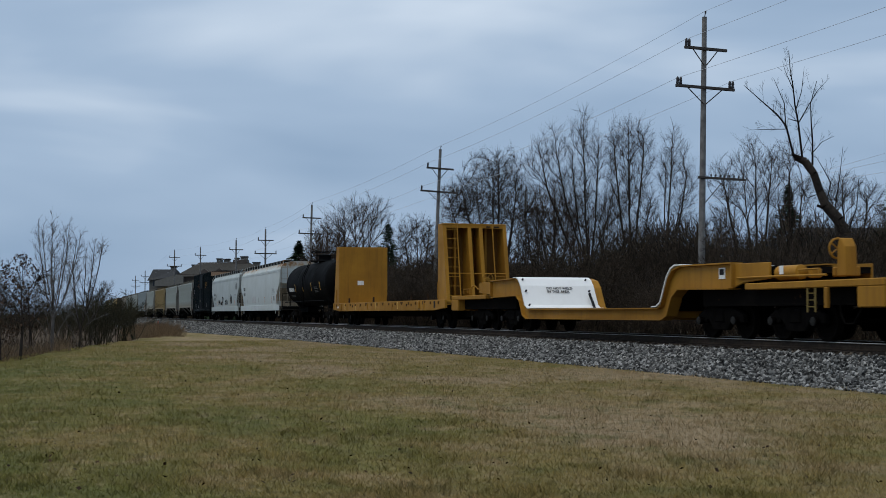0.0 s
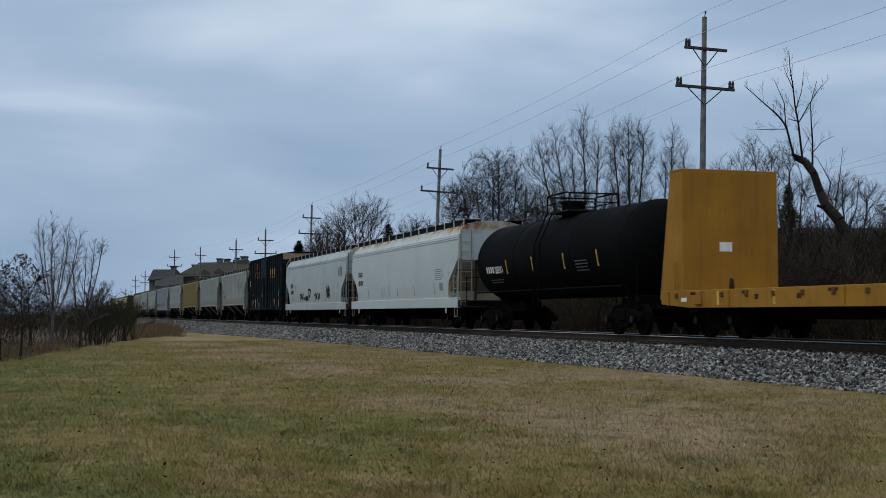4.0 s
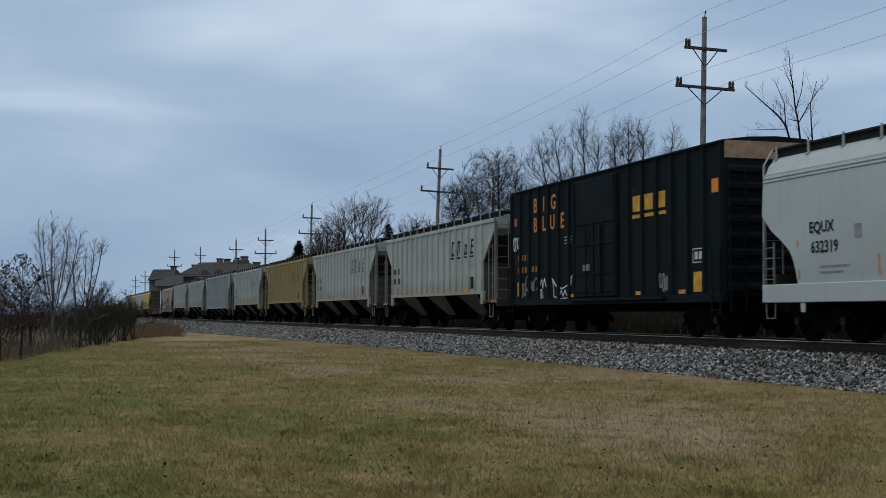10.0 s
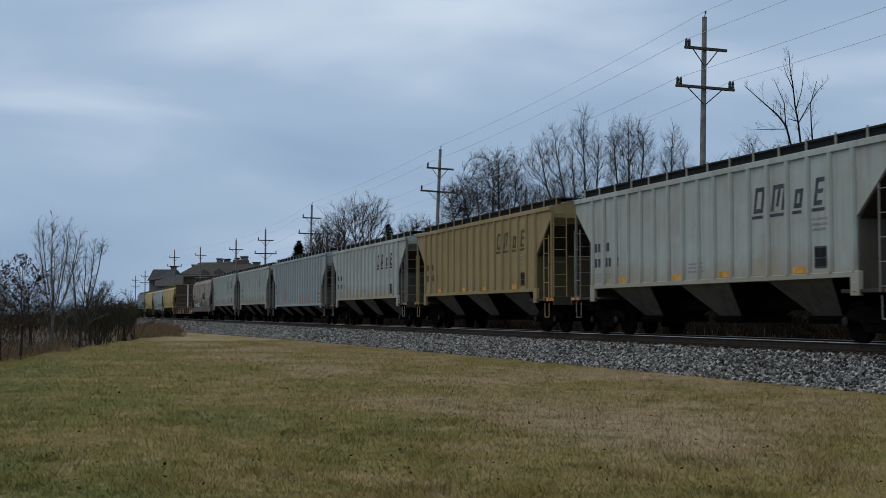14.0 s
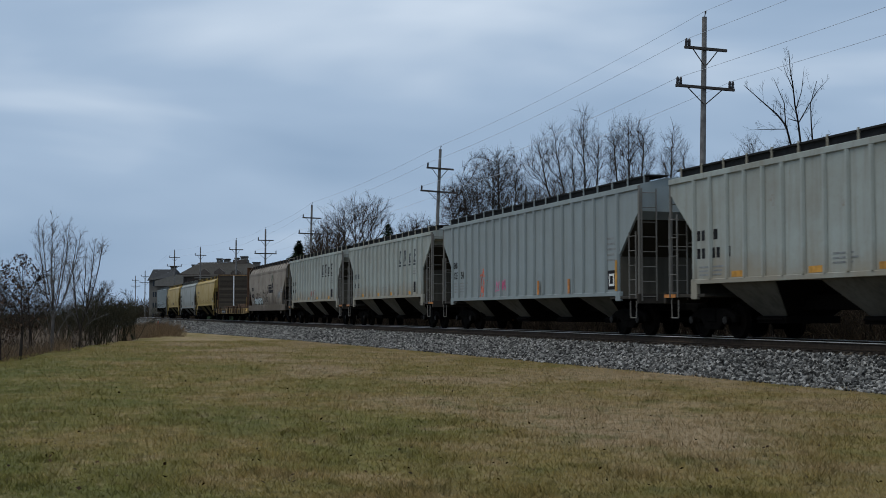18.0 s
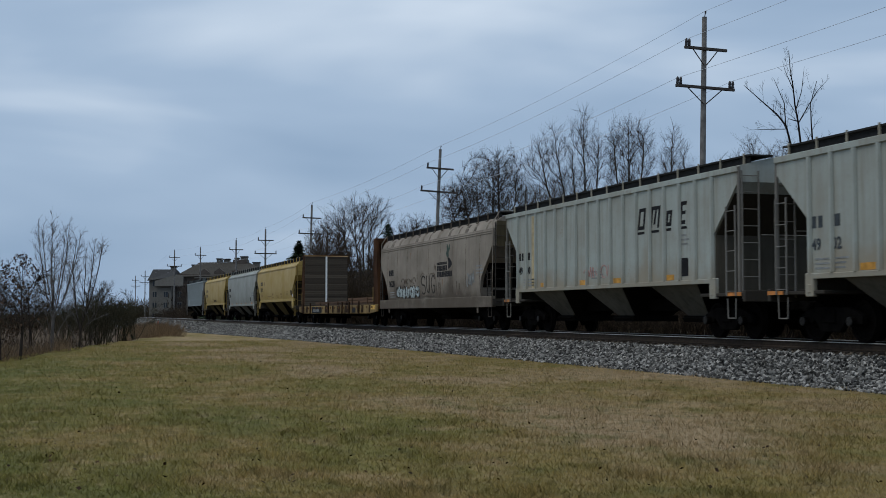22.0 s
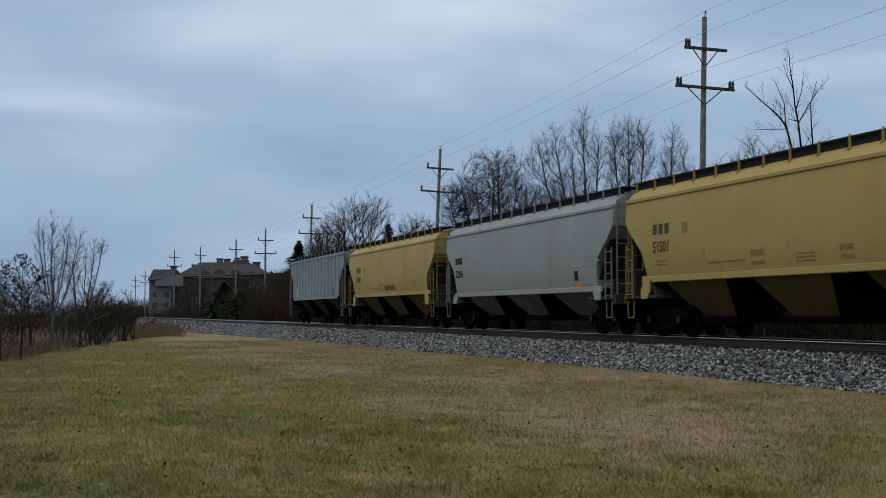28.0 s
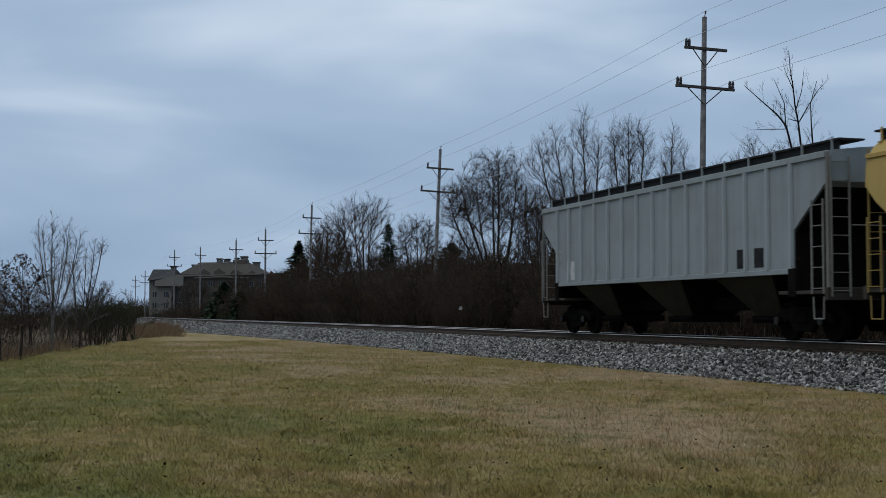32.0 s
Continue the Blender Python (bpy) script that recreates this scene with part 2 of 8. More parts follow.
M_UNDER_BROWN = islands("brown_undergrowth", [(0.0, (0.026, 0.021, 0.017)), (0.5, (0.052, 0.042, 0.034)), (1.0, (0.095, 0.076, 0.06))])
M_BRUSH = islands("brush_stems", [(0.0, (0.014, 0.0115, 0.009)), (0.5, (0.036, 0.030, 0.0235)), (0.85, (0.062, 0.051, 0.039)), (1.0, (0.105, 0.086, 0.064))])


def vary_brush():
    """Bushes differ: some greyer, some redder, some olive; the undergrowth changes along the line."""
    nt = M_BRUSH.node_tree
    p = nt.nodes["Principled BSDF"]
    col = p.inputs["Base Color"].links[0].from_socket
    r = nt.nodes.new("ShaderNodeObjectInfo").outputs["Random"]
    tint = ramp_node(nt, r, [(0.0, (0.75, 0.72, 0.70)), (0.3, (1.1, 1.02, 0.85)), (0.55, (1.0, 0.95, 0.95)), (0.8, (1.3, 1.22, 1.17)), (1.0, (1.2, 1.03, 0.92))])
    col = mix_node(nt, 1.0, col, tint, "MULTIPLY")
    col = mix_node(nt, 1.0, col, ramp_node(nt, noise_node(nt, 0.12, 3), [(0.35, (0.7, 0.7, 0.72)), (0.65, (1.2, 1.15, 1.06))]), "MULTIPLY")
    nt.links.new(col, p.inputs["Base Color"])


vary_brush()
M_BRUSH_OLIVE = islands("olive_brush_stems", [(0.0, (0.012, 0.012, 0.008)), (0.5, (0.034, 0.032, 0.019)), (1.0, (0.075, 0.066, 0.04))])
M_WEEDS = islands("dry_weeds", [(0.0, (0.09, 0.06, 0.035)), (0.6, (0.17, 0.115, 0.065)), (1.0, (0.26, 0.18, 0.11))])
M_WEEDS_GREY = islands("grey_weeds", [(0.0, (0.06, 0.055, 0.042)), (0.6, (0.15, 0.138, 0.105)), (1.0, (0.28, 0.26, 0.21))])
M_LEAF = islands("withered_leaves", [(0.0, (0.022, 0.016, 0.012)), (0.6, (0.048, 0.031, 0.02)), (1.0, (0.10, 0.06, 0.034))])
M_NEEDLE = islands("needles", [(0.0, (0.012, 0.022, 0.012)), (1.0, (0.035, 0.055, 0.03))])
M_CAP = plain("bearing_cap", (0.018, 0.017, 0.0155), 0.7, 0.0, 0.3, 9, gloss=0.2)
# near-black on purpose: deep shade below the cars is put into these steels
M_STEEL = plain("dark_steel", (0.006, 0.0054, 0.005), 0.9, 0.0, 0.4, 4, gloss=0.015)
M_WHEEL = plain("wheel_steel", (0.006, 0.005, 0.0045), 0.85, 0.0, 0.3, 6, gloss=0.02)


# ---- mesh helpers ----
class Shape:
    """Gathers vertices and faces of one part."""

    def __init__(self):
        self.v, self.f = [], []

    def add(self, verts, faces):
        n = len(self.v)
        self.v += [tuple(p) for p in verts]
        self.f += [tuple(n + i for i in f) for f in faces]
        return self

    def box(self, x0, x1, y0, y1, z0, z1):
        v = [(x, y, z) for x in (x0, x1) for y in (y0, y1) for z in (z0, z1)]
        return self.add(v, [(0, 1, 3, 2), (4, 6, 7, 5), (0, 4, 5, 1), (2, 3, 7, 6), (0, 2, 6, 4), (1, 5, 7, 3)])

    def slab(self, pts, axis, a, b):
        """A polygon pushed along an axis from a to b; pts are the two other coordinates in order."""
        def place(p, h):
            return (h, p[0], p[1]) if axis == "x" else (p[0], h, p[1]) if axis == "y" else (p[0], p[1], h)
        n = len(pts)
        v = [place(p, a) for p in pts] + [place(p, b) for p in pts]
        f = [tuple(range(n)), tuple(range(2 * n - 1, n - 1, -1))]
        f += [(i, i + n, (i + 1) % n + n, (i + 1) % n) for i in range(n)]
        return self.add(v, f)

    def tube(self, p, q, r, n=8, r2=None, caps=True):
        p, q = Vector(p), Vector(q)
        d = (q - p).normalized()
        u = d.cross(Vector((0, 0, 1)) if abs(d.z) < 0.9 else Vector((1, 0, 0))).normalized()
        w = d.cross(u)
        r2 = r if r2 is None else r2
        ring = [(math.cos(2 * math.pi * i / n), math.sin(2 * math.pi * i / n)) for i in range(n)]
        v = [p + u * c * r + w * s * r for c, s in ring] + [q + u * c * r2 + w * s * r2 for c, s in ring]
        f = [(i, (i + 1) % n, (i + 1) % n + n, i + n) for i in range(n)]
        if caps:
            f += [tuple(range(n - 1, -1, -1)), tuple(range(n, 2 * n))]
        return self.add(v, f)

    def path(self, pts, r, n=6):
        for p, q in zip(pts, pts[1:]):
            self.tube(p, q, r, n)
        return self

    def loft(self, rings, closed=True, caps=True):
        n = len(rings[0])
        v = [p for ring in rings for p in ring]
        f = []
        for k in range(len(rings) - 1):
            for i in range(n if closed else n - 1):
                j = (i + 1) % n
                f.append((k * n + i, k * n + j, (k + 1) * n + j, (k + 1) * n + i))
        if caps:
            f += [tuple(range(n - 1, -1, -1)), tuple(range((len(rings) - 1) * n, len(rings) * n))]
        return self.add(v, f)

    def turn(self, profile, axis_point=(0, 0, 0), axis="x", n=24):
        """A turned body: profile rows of (along, radius)."""
        rings = []
        for a, r in profile:
            ring = []
            for i in range(n):
                c, s = math.cos(2 * math.pi * i / n) * r, math.sin(2 * math.pi * i / n) * r
                q = (a, c, s) if axis == "x" else (c, a, s) if axis == "y" else (c, s, a)
                ring.append(tuple(q[k] + axis_point[k] for k in range(3)))
            rings.append(ring)
        return self.loft(rings)

    def mesh(self, name, material, bevel=0.0, smooth=False):
        me = bpy.data.meshes.new(name)
        me.from_pydata(self.v, [], self.f)
        bm = bmesh.new()
        bm.from_mesh(me)
        bmesh.ops.recalc_face_normals(bm, faces=bm.faces)
        if bevel:
            sharp = [e for e in bm.edges if len(e.link_faces) == 2 and e.calc_face_angle(0) > 0.6]
            bmesh.ops.bevel(bm, geom=sharp, offset=bevel, segments=1, affect="EDGES", clamp_overlap=True)
        bm.to_mesh(me)
        bm.free()
        if smooth:
            me.polygons.foreach_set("use_smooth", [True] * len(me.polygons))
            me.set_sharp_from_angle(angle=radians(35))
        me.materials.append(material)
        return me


def part(name, shape, material, parent, label="", bevel=0.0, smooth=False, at=None):
    me = shape if isinstance(shape, bpy.types.Mesh) else shape.mesh(name, material, bevel, smooth)
    ob = new(name, me)
    ob.parent = parent
    if at is not None:
        ob.matrix_basis = at if isinstance(at, Matrix) else Matrix.Translation(at)
    if label:
        tagged(ob, label)
    return ob


def solid(name, shape, material, label, category="", group="", kind="", bevel=0.0, smooth=False, at=None):
    ob = part(name, shape, material, None, "", bevel, smooth, at)
    return tagged(ob, label, category, group, kind)


def thing(name, label, category, group="", at=None):
    ob = new(name)
    if at is not None:
        ob.matrix_basis = at
    return tagged(ob, label, category, group)


def big_mesh(name, verts, faces, material):
    """A mesh from arrays: verts (n, 3), faces (m, k)."""
    verts, faces = np.asarray(verts, dtype=np.float32), np.asarray(faces, dtype=np.int32)
    me = bpy.data.meshes.new(name)
    m, k = faces.shape
    me.vertices.add(len(verts))
    me.vertices.foreach_set("co", verts.ravel())
    me.loops.add(m * k)
    me.loops.foreach_set("vertex_index", faces.ravel())
    me.polygons.add(m)
    me.polygons.foreach_set("loop_start", np.arange(m, dtype=np.int32) * k)
    me.update(calc_edges=True)
    me.materials.append(material)
    return me


def lettering(body, size, material, parent, at, name="lettering", shear=0.0, wide=1.0, tilt=0.0):
    """Words with the built-in font, as a flat mesh that faces the near side of a car."""
    cu = bpy.data.curves.new(name, "FONT")
    cu.body, cu.size, cu.shear, cu.extrude = body, size, shear, 0.002
    cu.offset = 0.018 * size
    cu.align_x, cu.resolution_u = "LEFT", 2
    tmp = bpy.data.objects.new("tmp", cu)
    me = bpy.data.meshes.new_from_object(tmp)
    bpy.data.objects.remove(tmp)
    bpy.data.curves.remove(cu)
    me.name = name
    me.materials.clear()
    me.materials.append(material)
    ob = part(name, me, material, parent)
    ob.matrix_basis = Matrix.Translation(at) @ Matrix.Rotation(radians(90 + tilt), 4, "X") @ Matrix.Diagonal((wide, 1, 1, 1))
    return ob


# ---- ground ----
def ground_z(x, y):
    """The lawn falls gently towards the far end; rough ground lies lower past the lawn's rim."""
    s = np.minimum(np.abs(np.asarray(x, dtype=float)), 190)
    z = RAIL - 0.77 - 2.6e-5 * s * s
    past = np.clip((-50.0 - 6.1 * np.asarray(y, dtype=float) - x) / 22.0, 0, 1) * np.clip((13.0 - np.asarray(y, dtype=float)) / 4.0, 0, 1)
    return z - 0.9 * past * past * (3 - 2 * past)


def build_ground():
    xs = np.concatenate([[-4000, -2500, -1500, -1000, -700, -500, -400, -320, -260, -220], np.arange(-190, 41, 5.0), [70, 150, 400, 1000]])
    ys = np.concatenate([[-2500, -1200, -600, -300, -150, -80, -40], np.arange(-20, 61, 2.0), [80, 120, 200, 400, 900, 2000, 4000]])
    X, Y = np.meshgrid(xs, ys, indexing="ij")
    Z = ground_z(X, Y)
    nx, ny = X.shape
    idx = np.arange(nx * ny).reshape(nx, ny)
    faces = np.stack([idx[:-1, :-1], idx[1:, :-1], idx[1:, 1:], idx[:-1, 1:]], -1).reshape(-1, 4)
    me = big_mesh("ground", np.stack([X, Y, Z], -1).reshape(-1, 3), faces, M_LAWN)
    me.polygons.foreach_set("use_smooth", [True] * len(me.polygons))
    tagged(new("ground", me), "dry olive-brown winter lawn beside the railway", "lawn", kind="structure")


build_ground()


# ---- track ----
def bed_depth(x):
    return 0.77 + 2.6e-5 * min(abs(x), 190.0) ** 2


def toe(x):
    """How far from the centre line the ballast ends."""
    return 2.3 + 1.5 * bed_depth(x)


def build_track():
    xs = [-900.0, -600.0, -400.0, -300.0, -240.0] + [-190.0 + 5 * i for i in range(50)]
    rings = []
    for x in xs:
        d, w = bed_depth(x), toe(x)
        rings.append([(x, TRACK - w - 0.1, RAIL - d - 0.06), (x, TRACK - 1.75, RAIL - 0.24), (x, TRACK + 1.75, RAIL - 0.24),
                      (x, TRACK + w + 0.1, RAIL - d - 0.06)])
    solid("ballast_bed", Shape().loft(rings, closed=False, caps=False), M_BALLAST_BED, "grey crushed stone bed of the railway line", "ballast", kind="structure")
    prof = [(-0.07, -0.17), (0.07, -0.17), (0.07, -0.155), (0.012, -0.13), (0.012, -0.045), (0.036, -0.035), (0.036, -0.006),
            (-0.036, -0.006), (-0.036, -0.035), (-0.012, -0.045), (-0.012, -0.13), (-0.07, -0.155)]
    for y in (-0.753, 0.753):
        ob = solid("rail", Shape().slab([(TRACK + y + a, RAIL + b) for a, b in prof], "x", -900, 60), M_RAIL,
                   "rusty steel rail with a polished running surface", "rail", "rails of the track")
        head = [(-0.038, -0.016), (0.038, -0.016), (0.038, -0.008), (0.028, 0.0), (-0.028, 0.0), (-0.038, -0.008)]
        part("railhead", Shape().slab([(TRACK + y + a, RAIL + b) for a, b in head], "x", -900, 60), M_RAILTOP, ob, "polished steel running surface")
    tie = Shape().box(-0.115, 0.115, -1.3, 1.3, -0.18, 0).mesh("tie", M_TIE, 0.012)
    for i in range(150):
        x = -18 - 0.53 * i
        solid("tie", tie, M_TIE, "dark weathered wooden railway tie in ballast", "railway tie", "ties of the track",
              at=pose(x, TRACK + random.uniform(-0.03, 0.03), RAIL - 0.172, 0, 0, random.uniform(-1, 1)))


build_track()


def scatter_stones():
    """Crushed stone on the near slope and between the ties."""
    rng = np.random.default_rng(3)
    cube = np.array([(x, y, z) for x in (-1, 1) for y in (-1, 1) for z in (-1, 1)], dtype=float) * 0.5
    quads = np.array([(0, 1, 3, 2), (4, 6, 7, 5), (0, 4, 5, 1), (2, 3, 7, 6), (0, 2, 6, 4), (1, 5, 7, 3)])
    for name, x0, x1, n, size in (("ballast_stones", -62, -19, 50000, 0.058), ("ballast_stones", -130, -62, 30000, 0.076), ("ballast_stones", -300, -130, 18000, 0.12)):
        x = rng.uniform(x0, x1, n)
        d = 0.77 + 2.6e-5 * np.minimum(np.abs(x), 190) ** 2
        w = 2.3 + 1.5 * d
        u = rng.random(n) * 1.12 - 0.06
        near = rng.random(n) < 0.86
        y = np.where(near, TRACK - w + u * (w - 1.75), TRACK + rng.uniform(-1.75, 1.9, n))
        z = np.where(near, RAIL - d - 0.04 + np.clip(u, 0, 1) * (d - 0.225), RAIL - 0.25) + rng.normal(0, 0.012, n)
        z = np.where(near & (u < 0), RAIL - d + 0.0, z)
        sz = size * rng.uniform(0.55, 1.35, n)
        pts = cube[None] * (1 + rng.normal(0, 0.28, (n, 8, 3))) * sz[:, None, None] * np.array([1.5, 0.9, 0.7])
        ax = rng.normal(size=(n, 4))
        ax /= np.linalg.norm(ax, axis=1, keepdims=True)
        a, b, c, e = ax.T
        R = np.stack([1 - 2 * (c * c + e * e), 2 * (b * c - e * a), 2 * (b * e + c * a), 2 * (b * c + e * a), 1 - 2 * (b * b + e * e), 2 * (c * e - b * a),
                      2 * (b * e - c * a), 2 * (c * e + b * a), 1 - 2 * (b * b + c * c)], 1).reshape(n, 3, 3)
        v = np.einsum("nij,nkj->nki", R, pts) + np.stack([x, y, z], 1)[:, None]
        for pick, skin, label in ((near, M_STONES, "grey crushed ballast stones on the track bed"), (~near, M_TRACK_STONES, "dark soiled ballast stones between the rails")):
            m = int(pick.sum())
            f = (quads[None] + 8 * np.arange(m)[:, None, None]).reshape(-1, 4)
            tagged(new(name, big_mesh(name, v[pick].reshape(-1, 3), f, skin)), label, "ballast", kind="stuff")


scatter_stones()


def scatter_grass():
    rng = np.random.default_rng(9)
    n = 290000
    dist = 9.5 * (75 / 9.5) ** rng.random(n)
    ang = np.radians(rng.uniform(-3.5, 38, n))
    x, y = -dist * np.cos(ang), dist * np.sin(ang)
    d = 0.77 + 2.6e-5 * x * x
    keep = (y < TRACK - 2.3 - 1.5 * d + 0.15 + rng.normal(0, 0.1, n)) & (x + 6.1 * y > -50 + rng.normal(0, 2, n))
    x, y, dist = x[keep], y[keep], dist[keep]
    n = len(x)
    z = ground_z(x, y)
    # tufts stand higher than the turf between them
    tx, ty = x * 2.3 + 1.5 * np.sin(y * 1.9), y * 3.1 + 1.5 * np.sin(x * 1.3)
    clump = np.clip(np.sin(tx) * np.sin(ty) + 0.6 * np.sin(2.7 * tx + 1) * np.sin(2.3 * ty), 0, 1.4)
    h = (0.014 + 0.030 * rng.random(n) + 0.042 * clump * rng.random(n)) * (1 + 0.010 * dist)
    wd = 0.0034 * (1 + dist * 0.05)
    a = rng.random(n) * np.pi
    lean = rng.normal(0, 0.8, (n, 2)) * h[:, None]
    side = np.stack([np.cos(a) * wd, np.sin(a) * wd, np.zeros(n)], 1)
    base = np.stack([x, y, z - 0.01], 1)
    # every blade turns its face to the open side
    side *= np.sign(0.94 * side[:, 1] + 0.3 * side[:, 0])[:, None]
    tip = base + np.concatenate([lean, h[:, None]], 1)
    v = np.stack([base - side, base + side, tip], 1).reshape(-1, 3)
    turf = big_mesh("grass", v, np.arange(n * 3).reshape(-1, 3), M_BLADES)
    # soft shading: the blades share the turf's upward normal
    turf.polygons.foreach_set("use_smooth", [True] * n)
    turf.normals_split_custom_set_from_vertices(np.tile((0.0, 0.0, 1.0), (n * 3, 1)))
    tagged(new("grass", turf), "short dry winter grass of the lawn", "grass", kind="stuff")
    # fallen leaves
    n = 560
    dist = 10.5 * (40 / 10.5) ** rng.random(n)
    ang = np.radians(rng.uniform(-2, 36, n))
    x, y = -dist * np.cos(ang), dist * np.sin(ang)
    keep = y < 13.6
    x, y = x[keep], y[keep]
    n = len(x)
    z = ground_z(x, y) + 0.03
    a, s = rng.random(n) * 6.28, rng.uniform(0.009, 0.025, n)
    u = np.stack([np.cos(a), np.sin(a), rng.normal(0, 0.4, n)], 1) * s[:, None]
    w = np.stack([-np.sin(a), np.cos(a), rng.normal(0.3, 0.4, n)], 1) * s[:, None] * 0.6
    c = np.stack([x, y, z], 1)
    v = np.stack([c - u, c + w, c + u, c - w], 1).reshape(-1, 3)
    tagged(new("fallen_leaves", big_mesh("fallen_leaves", v, np.arange(n * 4).reshape(-1, 4), M_LEAF)), "withered brown leaves scattered on the lawn", "leaves", kind="stuff")


scatter_grass()


# ---- pole line ----
POLES = []


def utility_pole(x, y, height, lean=0.0, low_arm=False, pairs=False, arms=2, group="pole line along the track"):
    z0 = float(ground_z(x, y))
    label = "weathered grey wooden utility pole with two crossarms" if arms == 2 else "weathered grey wooden utility pole with one crossarm"
    root = thing("utility_pole", label, "utility pole", group, pose(x, y, z0, -lean, 0, 0))
    part("pole", Shape().tube((0, 0, -0.5), (0, 0, height), 0.20, 14, 0.125), M_POLE, root, smooth=True)
    part("top_pin", Shape().tube((0, 0, height), (0.02, 0.05, height + 0.22), 0.025, 6).tube((0.02, 0.05, height + 0.2), (0.02, 0.05, height + 0.32), 0.05, 8), M_INSUL, root)
    rows = ((height - 1.74, 1.24, (-1.14, -0.97) if pairs else (-1.14,)), (height - 3.8, 1.72, (-1.62, -1.44, 1.44, 1.62) if pairs else (-1.62, 1.62)))[:arms]
    for h, a, pins in rows:
        part("crossarm", Shape().box(0.12, 0.25, -a, a, h - 0.075, h + 0.075), M_ARM, root, bevel=0.01)
        part("crossarm_bolt", Shape().tube((0.24, 0, h), (0.29, 0, h), 0.03, 6), M_INSUL, root)
        for s in (-1, 1):
            part("brace", Shape().tube((0.14, s * a * 0.58, h - 0.06), (0.14, s * 0.08, h - 0.85), 0.03, 5), M_ARM, root)
        for yy in pins:
            part("insulator", Shape().turn([(0, 0.02), (0.03, 0.085), (0.17, 0.07), (0.21, 0.085), (0.34, 0.065), (0.40, 0.02)],
                                           (0.185, yy, h + 0.075), "z", 10), M_INSUL, root, smooth=True)
    if low_arm:
        h = height - 8.55
        part("crossarm", Shape().box(0.13, 0.25, -0.35, 2.45, h - 0.06, h + 0.06), M_ARM, root, bevel=0.01)
        part("brace", Shape().tube((0.16, 1.2, h - 0.05), (0.16, 0.1, h - 1.3), 0.025, 5), M_ARM, root)
        for k in range(8):
            part("insulator", Shape().turn([(0, 0.015), (0.05, 0.05), (0.14, 0.045), (0.17, 0.015)], (0.19, 0.4 + 0.27 * k, h + 0.06), "z", 8), M_INSUL, root)
    t = math.sin(radians(lean))
    POLES.append((x, y, z0, height, t))
    return root


# x, y, height, lean in degrees, crossarms
POLE_PLAN = [(-4.0, 33.0, 17.1, 0, 2), (-60.3, 32.62, 17.18, 1.4, 2), (-108.4, 32.45, 16.28, 2.4, 2), (-165.8, 32.75, 16.4, 1.1, 2), (-199.0, 32.4, 15.5, 0, 2), (-231.5, 32.4, 15.6, 0, 1),
             (-282.2, 31.8, 16.8, 0, 1), (-311.6, 29.0, 17.5, 0, 2), (-434.9, 31.0, 16.5, 0, 2), (-493.7, 31.7, 16.5, 0, 2)]
for k, (px, py, ph, tip, bars) in enumerate(POLE_PLAN):
    utility_pole(px, py, ph, lean=tip, low_arm=(k == 1), pairs=(k < 2), arms=bars)


def wire(name, p, q, sag, group="wires of the pole line"):
    n = 14
    rings = []
    for i in range(n + 1):
        t = i / n
        c = Vector(p).lerp(Vector(q), t) - Vector((0, 0, sag * 4 * t * (1 - t)))
        rings.append([(c.x, c.y - 0.010, c.z), (c.x, c.y, c.z - 0.010), (c.x, c.y + 0.010, c.z), (c.x, c.y, c.z + 0.010)])
    s = Shape().loft(rings)
    solid(name, s, M_WIRE, "thin grey overhead wire strung between the poles", "overhead wire", group)


for (x0, y0, z0, h0, t0), (x1, y1, z1, h1, t1) in zip(POLES, POLES[1:]):
    for dy, dz in ((0.05, 0.32), (-1.14, -1.27), (-1.62, -3.33), (1.62, -3.33)):
        wire("overhead_wire", (x0, y0 + t0 * h0 + dy, z0 + h0 + dz), (x1, y1 + t1 * h1 + dy, z1 + h1 + dz), 0.35)


def far_pole(x, y, height):
    """A plain pole of another line, with a single long crossarm."""
    z0 = float(ground_z(x, y))
    root = thing("utility_pole", "grey wooden pole with one crossarm among the trees", "utility pole", "", pose(x, y, z0))
    part("pole", Shape().tube((0, 0, -0.3), (0, 0, height), 0.18, 10, 0.12), M_POLE, root, smooth=True)
    part("crossarm", Shape().box(0.12, 0.24, -0.6, 2.9, height - 2.75, height - 2.6), M_ARM, root, bevel=0.01)
    for k in range(4):
        part("insulator", Shape().turn([(0, 0.02), (0.05, 0.06), (0.16, 0.05), (0.2, 0.02)], (0.18, 0.4 + 0.75 * k, height - 2.6), "z", 8), M_INSUL, root)


far_pole(-144.8, 55, 16.9)
for k, (za, zb) in enumerate(((10.0, 14.0), (10.6, 12.3), (10.9, 10.3))):
    wire("overhead_wire", (-95.0, 50 + 0.6 * k, za), (-30.0, 50 + 0.6 * k, zb), 0.1, "wires of the far line")


